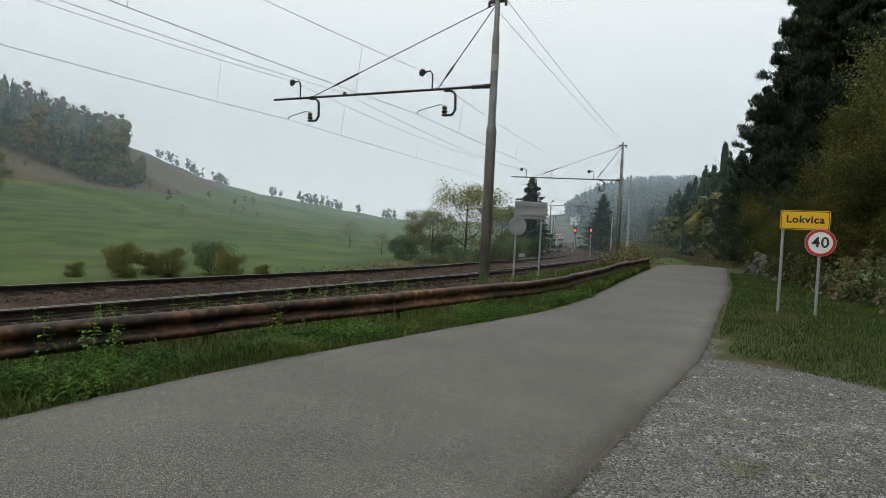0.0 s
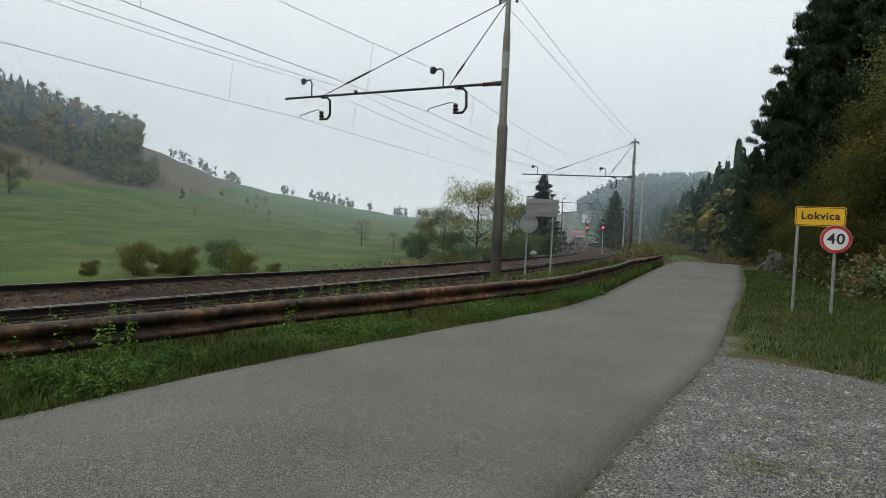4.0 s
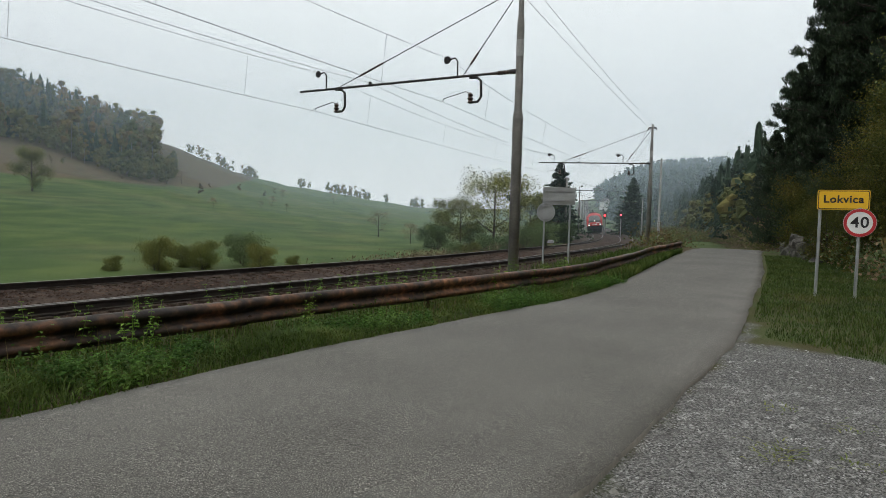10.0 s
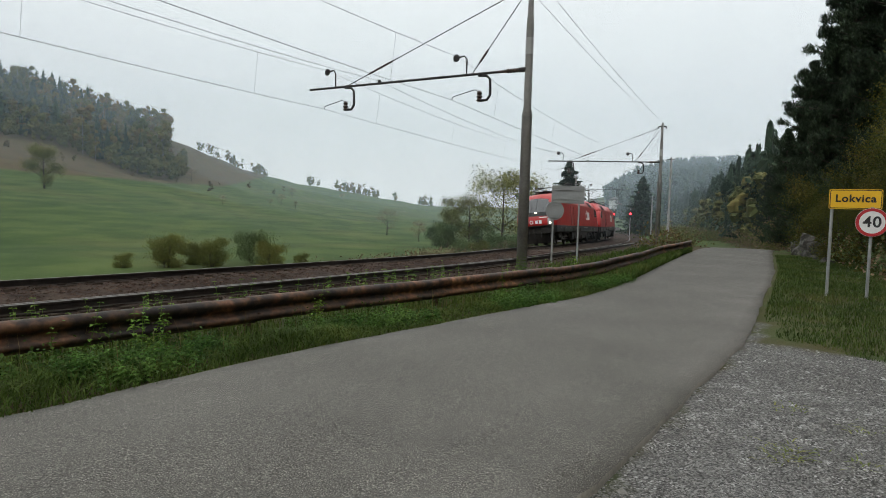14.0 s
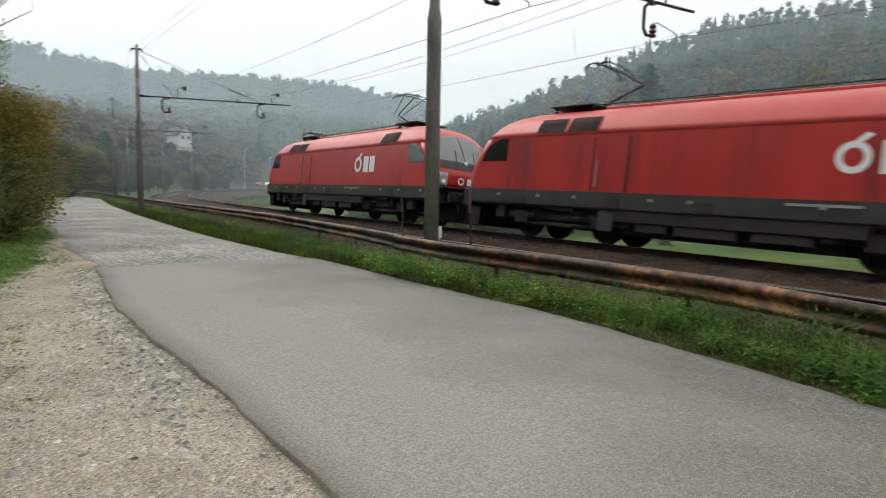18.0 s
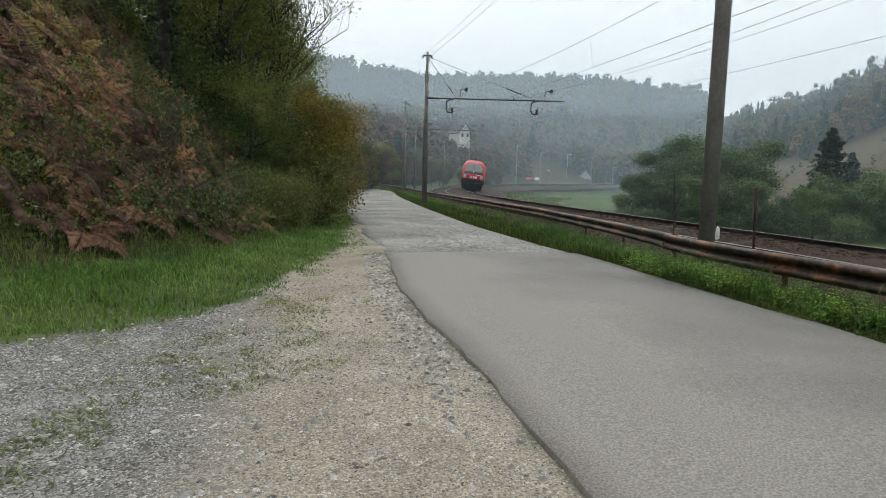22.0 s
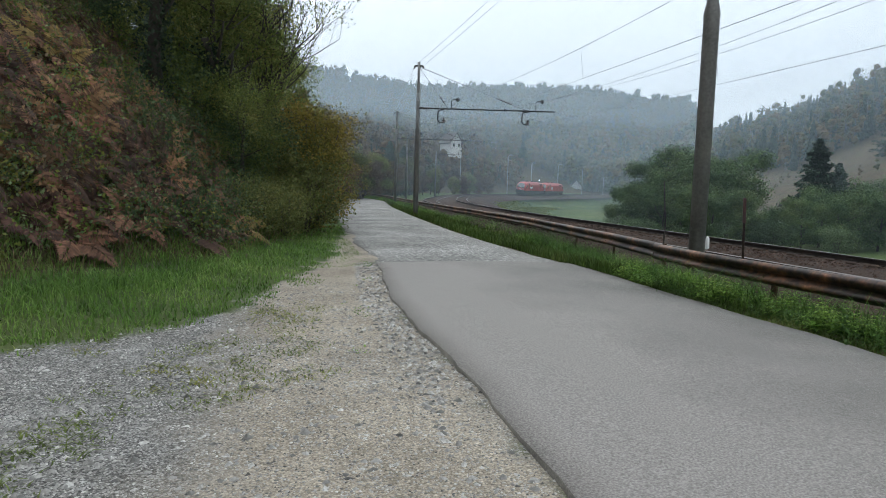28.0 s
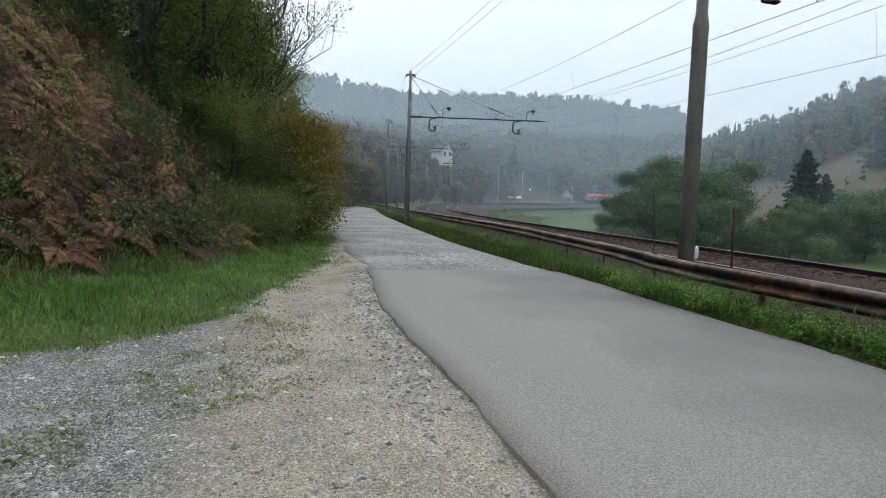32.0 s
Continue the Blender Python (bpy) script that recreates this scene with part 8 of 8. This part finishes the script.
def between(n, la, lb, lo=0.0, hi=1.0):
    """Random points between two lines of matching points."""
    A, B = smooth_path([(*p[:2], 0) for p in la], 0.1), smooth_path([(*p[:2], 0) for p in lb], 0.1)
    t = RNG.uniform(0, 1, n)
    a = np.stack([np.interp(t, np.linspace(0, 1, len(A)), A[:, k]) for k in range(2)], -1)
    b = np.stack([np.interp(t, np.linspace(0, 1, len(B)), B[:, k]) for k in range(2)], -1)
    f = RNG.uniform(lo, hi, n)[:, None]
    p = a + (b - a) * f
    return np.column_stack([p, ground_z(p[:, 0], p[:, 1])])


def from_guard(d, lo, hi):
    """The guardrail's line, shifted d metres towards the lane, between two of its bearings."""
    q = beside(GUARD, d)
    az = np.degrees(np.arctan2(-GUARD[:, 0], GUARD[:, 1]))
    return [tuple(v) for v in q[(az >= lo) & (az <= hi)][::8]]


M_NETTLE = leafy("nettle_leaves", [(0.045, 0.11, 0.02), (0.1, 0.2, 0.034), (0.17, 0.27, 0.05)], 1.5, trans=0.4)


def nettles(P, leaf, name, label, tall=0.34):
    """Upright weeds: each plant a few stems with pairs of broad drooping leaves."""
    ch = []
    for p in P:
        for _ in range(RNG.integers(4, 9)):
            h = tall * RNG.uniform(0.5, 1.25)
            a0 = RNG.uniform(0, 6.28)
            foot = p + np.array([RNG.normal(0, 0.09), RNG.normal(0, 0.09), 0])
            foot[2] = float(ground_z(foot[0], foot[1]))
            tip = foot + np.array([math.cos(a0) * h * 0.25, math.sin(a0) * h * 0.25, h])
            w = np.array([0.003, 0.0, 0])
            ch.append((np.array([foot - w, foot + w, tip + w * 0.5, tip - w * 0.5]), np.array([[0, 1, 2, 3]])))
            n = 7
            for k in range(n):
                c = foot + (tip - foot) * (0.25 + 0.75 * k / (n - 1))
                size = 0.075 * (1.1 - 0.6 * k / n) * RNG.uniform(0.7, 1.2)
                for q in (0, math.pi):
                    a = a0 + q + k * 1.57 + RNG.uniform(-0.4, 0.4)
                    d = np.array([math.cos(a), math.sin(a), 0.25])
                    sd = np.array([-math.sin(a), math.cos(a), 0]) * size * 0.34
                    e = c + d * size - np.array([0, 0, size * 0.45])
                    md = c + d * size * 0.5
                    ch.append((np.array([c, md + sd, e, md - sd]), np.array([[0, 1, 2, 3]])))
    V, F = join(ch)
    return tagged(new(name, mesh_np(name, V, F, [leaf])), label, "weeds", kind="stuff")


near_l = from_guard(-1.6, -12, 121)
verge = from_guard(0.2, -12, 121)
road_side = []
RR = smooth_path([(*p, 0) for p in ROAD_RAIL + OLD_RAIL[1:]], 0.1)
for v in verge:
    i = int(np.argmin(np.hypot(RR[:, 0] - v[0], RR[:, 1] - v[1])))
    road_side.append((RR[i, 0], RR[i, 1]))
P = between(46000, verge, road_side, 0.0, 1.02)
tall = vnoise(P[:, 0] * 0.8, P[:, 1] * 0.8, 91)
edge = near_line(P[:, 0], P[:, 1], RR)[0]
blades(P, np.clip(0.14 + 0.09 * tall, 0.06, 0.3) * np.clip(0.45 + np.abs(edge) / 0.7, 0.4, 1.0) * np.where(near_line(P[:, 0], P[:, 1], GUARD[::6])[0] < 0.55, np.where(P[:, 1] > -2, 0.6, 1.1), 1.0), 0.005, M_GRASS, "verge_grass", "lush green grass between lane and guardrail", 1.0)
P = between(9000, near_l, verge, 0.0, 1.0)
blades(P, 0.18, 0.006, M_GRASS, "verge_grass", "rough grass behind the guardrail", 0.25)
P = between(900, near_l, verge, 0.0, 1.3)
blades(P, 0.4, 0.0025, M_DRY, "dry_stalks", "dry seed stalks along the guardrail", 0.25)
# further along the verge, coarser
for lo, hi, n in ((-18, -11, 9000), (120, 146, 36000)):
    vg = from_guard(0.2, lo, hi)
    rs = [tuple(RR[int(np.argmin(np.hypot(RR[:, 0] - v[0], RR[:, 1] - v[1]))), :2]) for v in vg]
    blades(between(n, vg, rs, -0.25, 1.0), 0.26, 0.012, M_GRASS, "verge_grass", "green verge grass further along the lane")
    blades(between(n // 3, from_guard(-2.0, lo, hi), vg, 0, 1), 0.3, 0.014, M_GRASS, "verge_grass", "rough grass behind the guardrail further along")
blades(between(16000, from_guard(-1.2, 118, 147), from_guard(0.9, 118, 147)), 0.34, 0.009, M_FRESH, "verge_grass", "long grass under the guardrail round the bend", 0.7)
# tall grass and weeds that hide the feet of the guardrail
P = between(34000, from_guard(-0.3, 78, 147), from_guard(0.95, 78, 147))
blades(P, np.clip(0.26 + 0.2 * vnoise(P[:, 0] * 0.9, P[:, 1] * 0.9, 29), 0.08, 0.5), 0.006, M_FRESH, "verge_grass", "tall grass along the foot of the guardrail", 0.7)
P = between(230, from_guard(-0.2, 78, 147), from_guard(0.8, 78, 147), 0.0, 1.0)
P[:, 2] += 0.2
P = P[vnoise(P[:, 0] * 0.7, P[:, 1] * 0.7, 23) > -0.15]
thicket("verge_weeds", P, 60, 0.24, 0.026, M_WEED, "leafy weeds along the foot of the guardrail", 1.2)
blades(between(7000, from_guard(-0.3, -18, 78), from_guard(0.3, -18, 78)), 0.17, 0.005, M_GRASS, "verge_grass", "tall grass along the foot of the guardrail beside the tracks", 0.7)
blades(between(7000, from_guard(-0.25, 82, 138), from_guard(0.75, 82, 138)), 0.52, 0.005, M_FRESH, "verge_grass", "long pale grass leaning over the guardrail", 0.9)
nettles(between(55, from_guard(-0.2, 92, 143), from_guard(0.9, 92, 143)), M_NETTLE, "verge_nettles", "nettles along the guardrail round the bend")
# broad-leaved weeds in the verge
P = between(2600, verge, road_side, 0.0, 0.85)
P = P[vnoise(P[:, 0] * 0.9, P[:, 1] * 0.9, 17) > -0.1]
P[:, 2] += 0.1
thicket("verge_weeds", P[:520], 40, 0.19, 0.02, M_WEED, "leafy weeds in the verge", 0.85)
Q = P[near_line(P[:, 0], P[:, 1], GUARD[::6])[0] > 0.45][::2]
nettles(Q[Q[:, 1] > -2][:170], M_NETTLE, "verge_nettles", "low nettles with broad green leaves in the verge", 0.2)
nettles(Q[Q[:, 1] <= -2][:45], M_NETTLE, "verge_nettles", "nettles with broad green leaves in the verge")
P = between(150, near_l, verge, 0.1, 1.0)
nettles(P[:60], M_NETTLE, "track_weeds", "leafy weeds beside the track", 0.55)
# grass at the foot of the bank
az, r, P = scatter(90000, 146, 192, 6.3, 26)
toe, _ = near_line(P[:, 0], P[:, 1], TOE)
gd = np.where(inside(P[:, 0], P[:, 1], GRAVEL), -1, 1) * np.abs(near_line(P[:, 0], P[:, 1], GRAVEL + GRAVEL[:1])[0])
road_d = np.where(inside(P[:, 0], P[:, 1], OLD_RAIL + OLD_HILL[::-1]), -1, 1) * np.abs(near_line(P[:, 0], P[:, 1], OLD_HILL)[0])
ok = (toe < 1.6) & (gd + (0.75 * vnoise(P[:, 0] * 1.3, P[:, 1] * 1.3, 61) + 0.35 * vnoise(P[:, 0] * 4, P[:, 1] * 4, 63)) > -0.25) & (road_d > 0.15) & (RNG.random(len(P)) < np.interp(np.hypot(P[:, 0], P[:, 1]), [6, 12, 26], [1.0, 0.8, 0.4]))
P = P[ok]
gd = gd[ok]
blades(P, np.clip(0.05 + 0.07 * gd, 0.02, 0.2) * (1 + 0.35 * vnoise(P[:, 0], P[:, 1], 71)), 0.007, M_FRESH, "bank_grass", "fresh green grass at the foot of the bank", 0.8)
# grass and dry stalks between the bracken
P, toe = bank_points(90000, 149, 182, 0.3, 12)
P = P[RNG.random(len(P)) < 0.75]
h = 0.2 * (1 + 0.5 * vnoise(P[:, 0] * 0.7, P[:, 1] * 0.7, 33))
cut = len(P) * 2 // 3
blades(P[:cut], h[:cut], 0.009, L_BANK, "slope_grass", "long green grass on the bank between the bracken", 0.9)
blades(P[cut:], h[cut:] * 1.3, 0.007, L_BROWN, "slope_grass", "dead brown grass on the bank", 0.9)
# the grass patch with the signs
az, r, P = scatter(95000, -42, -22, 7, 34)
toe, _ = near_line(P[:, 0], P[:, 1], TOE)
gd = np.where(inside(P[:, 0], P[:, 1], GRAVEL), -1, 1) * np.abs(near_line(P[:, 0], P[:, 1], GRAVEL + GRAVEL[:1])[0])
rd = near_line(P[:, 0], P[:, 1], ROAD_HILL)[0]
on = inside(P[:, 0], P[:, 1], ROAD_RAIL + ROAD_HILL[::-1])
ok = (toe < 1.5) & (gd + 0.35 * vnoise(P[:, 0] * 1.6, P[:, 1] * 1.6, 62) > 0.1) & ~on & (np.abs(rd) > 0.12)
P = P[ok]
blades(P, np.clip(0.04 + 0.035 * gd[ok], 0.03, 0.1) * (1 + 0.4 * vnoise(P[:, 0], P[:, 1], 72)), 0.0055, M_SHORT, "sign_grass", "short grass round the sign posts", 0.6)
# tufts in the gravel
P = np.vstack([scatter(420, 150, 192, 3.9, 9.5)[2], scatter(16, -36, -26, 5, 9)[2]])
P = P[vnoise(P[:, 0] * 0.8, P[:, 1] * 0.8, 44) > 0.05]
P = P[inside(P[:, 0], P[:, 1], GRAVEL)]
k = np.repeat(np.arange(len(P)), 26)
C = P[k] + RNG.normal(size=(len(k), 3)) * [0.09, 0.09, 0]
C[:, 2] = ground_z(C[:, 0], C[:, 1])
blades(C, 0.026, 0.005, L_BANK, "gravel_tufts", "small flat weeds in the gravel", 2.6)


# ---- stones ----
def stones(P, size, material, name, label, flat=0.6):
    """Loose stones: bumpy eight-sided lumps."""
    n = len(P)
    base = np.array([(1, 0, 0), (0.4, 0.9, 0.1), (-0.7, 0.7, 0), (-1, -0.1, 0.1), (-0.4, -0.9, 0), (0.6, -0.8, 0.1), (0.1, 0.1, 0.9)])
    tri = np.array([(0, 1, 6), (1, 2, 6), (2, 3, 6), (3, 4, 6), (4, 5, 6), (5, 0, 6)])
    s = (size * np.minimum(RNG.lognormal(0, 0.45, n), 1.7))[:, None, None]
    V = base[None] * (1 + RNG.uniform(-0.28, 0.28, (n, 7, 1))) * s
    V = V * RNG.uniform([0.8, 0.6, flat * 0.7], [1.2, 1.0, flat * 1.3], (n, 1, 3))
    a = RNG.uniform(0, 2 * np.pi, n)
    ca, sa = np.cos(a)[:, None], np.sin(a)[:, None]
    V = np.stack([V[..., 0] * ca - V[..., 1] * sa, V[..., 0] * sa + V[..., 1] * ca, V[..., 2]], -1) + P[:, None]
    F = (np.arange(n)[:, None, None] * 7 + tri[None]).reshape(-1, 3)
    return tagged(new(name, mesh_np(name, V.reshape(-1, 3), F, [material])), label, "stones", kind="stuff")


def gravel_points(n, r0, r1, a0, a1):
    P = scatter(n, a0, a1, r0, r1)[2]
    return P[inside(P[:, 0], P[:, 1], GRAVEL)]


M_COBBLE = mat("pale_cobbles", [(0.16, 0.152, 0.138), (0.24, 0.228, 0.206), (0.34, 0.325, 0.3)], 4, 0.85, rnd=0.25, island=True)
# M_STONE darkened for the hillside's shade at this end of the lay-by
M_STONE_SHADED = mat("shade_toned_gravel_stones", [(0.09, 0.088, 0.083), (0.16, 0.156, 0.148), (0.32, 0.315, 0.3)], 4, 0.85, rnd=0.6, island=True)
for m, kind, a0, a1, few in ((M_STONE, "pale loose gravel", 120, 192, 1.0), (M_STONE_SHADED, "grey limestone chippings", -48, 2, 0.3)):
    stones(gravel_points(46000, 2.0, 7, a0, a1), 0.0068, m, "gravel_stones", kind + " on the lay-by")
    stones(gravel_points(13000, 5, 11, a0, a1), 0.012, m, "gravel_stones", kind + " further across the lay-by")
    stones(gravel_points(int(2600 * few), 2.4, 9, a0, a1), 0.018, m, "gravel_stones", kind + ", larger stones lying on the lay-by")
    stones(gravel_points(int(420 * few * few), 2.6, 10, a0, a1), 0.026, M_COBBLE, "gravel_stones", kind + ", the largest stones lying loose", 0.7)
stones(gravel_points(1800, 3.2, 5.4, 168, 192), 0.015, M_COBBLE, "gravel_stones", "white broken stones heaped at the side of the lay-by", 0.8)
az, r, P = scatter(9000, 139, 152, 4, 17)
dd = near_line(P[:, 0], P[:, 1], ROAD_HILL)[0]
P = P[(np.abs(dd) < 0.5) & ~inside(P[:, 0], P[:, 1], ROAD_RAIL + ROAD_HILL[::-1])]
stones(P, 0.022, M_STONE, "road_edge_stones", "loose stones along the broken asphalt edge")
# ballast
i0 = int(np.argmin(np.hypot(FAR_TRACK[:, 0] + 14, FAR_TRACK[:, 1] - 8)))
n = 56000
i = i0 + RNG.integers(-36, 34, n)
lat = RNG.uniform(-2.6, 6.0, n)
T = np.gradient(FAR_TRACK[:, :2], axis=0)
T /= np.linalg.norm(T, axis=1)[:, None]
P = np.column_stack([FAR_TRACK[i, :2] + np.stack([-T[i, 1], T[i, 0]], -1) * lat[:, None] + T[i] * RNG.uniform(-0.6, 0.6, n)[:, None], FAR_TRACK[i, 2] + np.interp(lat, [a for a, _ in prof], [b for _, b in prof])])
P = P[(np.abs(lat - 0.85) > 0.14) & (np.abs(lat - 4.85) > 0.16)]
stones(P, 0.032, M_BSTONE, "ballast_stones", "brown angular ballast stones", 0.8)


# ---- thin morning mist in the valley: haze painted on a few rings of see-through sheet ----
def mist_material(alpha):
    m = bpy.data.materials.new("mist_sheet")
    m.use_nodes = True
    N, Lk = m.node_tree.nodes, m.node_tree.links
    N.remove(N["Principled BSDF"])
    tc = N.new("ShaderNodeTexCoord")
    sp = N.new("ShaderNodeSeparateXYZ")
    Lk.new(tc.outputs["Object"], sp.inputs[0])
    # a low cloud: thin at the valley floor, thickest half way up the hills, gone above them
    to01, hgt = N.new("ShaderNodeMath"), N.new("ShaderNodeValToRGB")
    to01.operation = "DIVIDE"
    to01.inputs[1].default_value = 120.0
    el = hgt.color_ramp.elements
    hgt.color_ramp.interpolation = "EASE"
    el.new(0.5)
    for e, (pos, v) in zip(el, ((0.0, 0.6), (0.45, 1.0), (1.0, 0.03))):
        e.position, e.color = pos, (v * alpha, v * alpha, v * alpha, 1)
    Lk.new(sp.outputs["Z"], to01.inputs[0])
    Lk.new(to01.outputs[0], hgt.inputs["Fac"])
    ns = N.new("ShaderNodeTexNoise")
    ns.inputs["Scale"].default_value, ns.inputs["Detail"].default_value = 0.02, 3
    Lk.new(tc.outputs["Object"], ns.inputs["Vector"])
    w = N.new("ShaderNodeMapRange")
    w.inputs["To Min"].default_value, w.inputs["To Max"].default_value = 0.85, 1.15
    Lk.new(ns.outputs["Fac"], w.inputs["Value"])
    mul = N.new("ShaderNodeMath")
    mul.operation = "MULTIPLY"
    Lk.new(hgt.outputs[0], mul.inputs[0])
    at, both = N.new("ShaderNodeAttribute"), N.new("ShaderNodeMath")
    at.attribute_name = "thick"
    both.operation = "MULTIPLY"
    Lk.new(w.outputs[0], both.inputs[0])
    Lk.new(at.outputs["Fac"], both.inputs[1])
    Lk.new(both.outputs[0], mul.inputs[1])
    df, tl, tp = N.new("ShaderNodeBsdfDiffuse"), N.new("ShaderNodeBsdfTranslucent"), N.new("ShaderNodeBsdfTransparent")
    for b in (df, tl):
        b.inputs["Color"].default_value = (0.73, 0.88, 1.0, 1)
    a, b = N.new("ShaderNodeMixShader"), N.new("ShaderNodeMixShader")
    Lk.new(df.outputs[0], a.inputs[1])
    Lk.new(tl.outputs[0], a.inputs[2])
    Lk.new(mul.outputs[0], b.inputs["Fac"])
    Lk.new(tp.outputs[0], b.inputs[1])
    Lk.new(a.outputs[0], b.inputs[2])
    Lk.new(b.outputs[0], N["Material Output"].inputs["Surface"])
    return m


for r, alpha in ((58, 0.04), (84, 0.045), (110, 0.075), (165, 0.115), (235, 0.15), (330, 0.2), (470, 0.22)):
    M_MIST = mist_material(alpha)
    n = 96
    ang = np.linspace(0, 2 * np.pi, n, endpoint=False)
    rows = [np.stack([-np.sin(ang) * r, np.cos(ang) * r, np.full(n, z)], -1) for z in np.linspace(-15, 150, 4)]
    # inner rings: thickness set by bearing to fit the haze in each view
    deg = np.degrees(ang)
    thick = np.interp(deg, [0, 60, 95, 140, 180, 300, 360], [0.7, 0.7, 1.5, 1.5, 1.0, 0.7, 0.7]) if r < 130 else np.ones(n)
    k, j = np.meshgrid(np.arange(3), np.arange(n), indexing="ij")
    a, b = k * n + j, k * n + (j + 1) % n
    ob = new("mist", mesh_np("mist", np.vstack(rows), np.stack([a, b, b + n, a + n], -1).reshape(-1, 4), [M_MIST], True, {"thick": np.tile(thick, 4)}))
    tagged(ob, "ring of see-through sheet standing in for valley mist", "mist", kind="stuff")


def motions():
    ts = [k * 0.5 for k in range(0, 25)] + [12 + 0.2 * k for k in range(3, 51)] + [22.5 + 0.5 * k for k in range(0, 20)]
    for eng, back in ((LEAD, 0.0), (TAIL, ENGINE_GAP)):
        walk(eng, [(t, engine_pose(run_at(t) - back)) for t in ts])
    # the wheels turn while they can be seen
    for w in WHEELSETS:
        at = w.matrix_basis.translation.copy()
        rows, turn = [(0.0, pose(*at))], 0.0
        for k in range(0, 240):
            t = 13.2 + k / 30
            rows.append((t, pose(*at, 0, turn, 0)))
            turn += 70.0
        rows.append((32.0, pose(*at, 0, turn - 70, 0)))
        walk(w, rows)


motions()
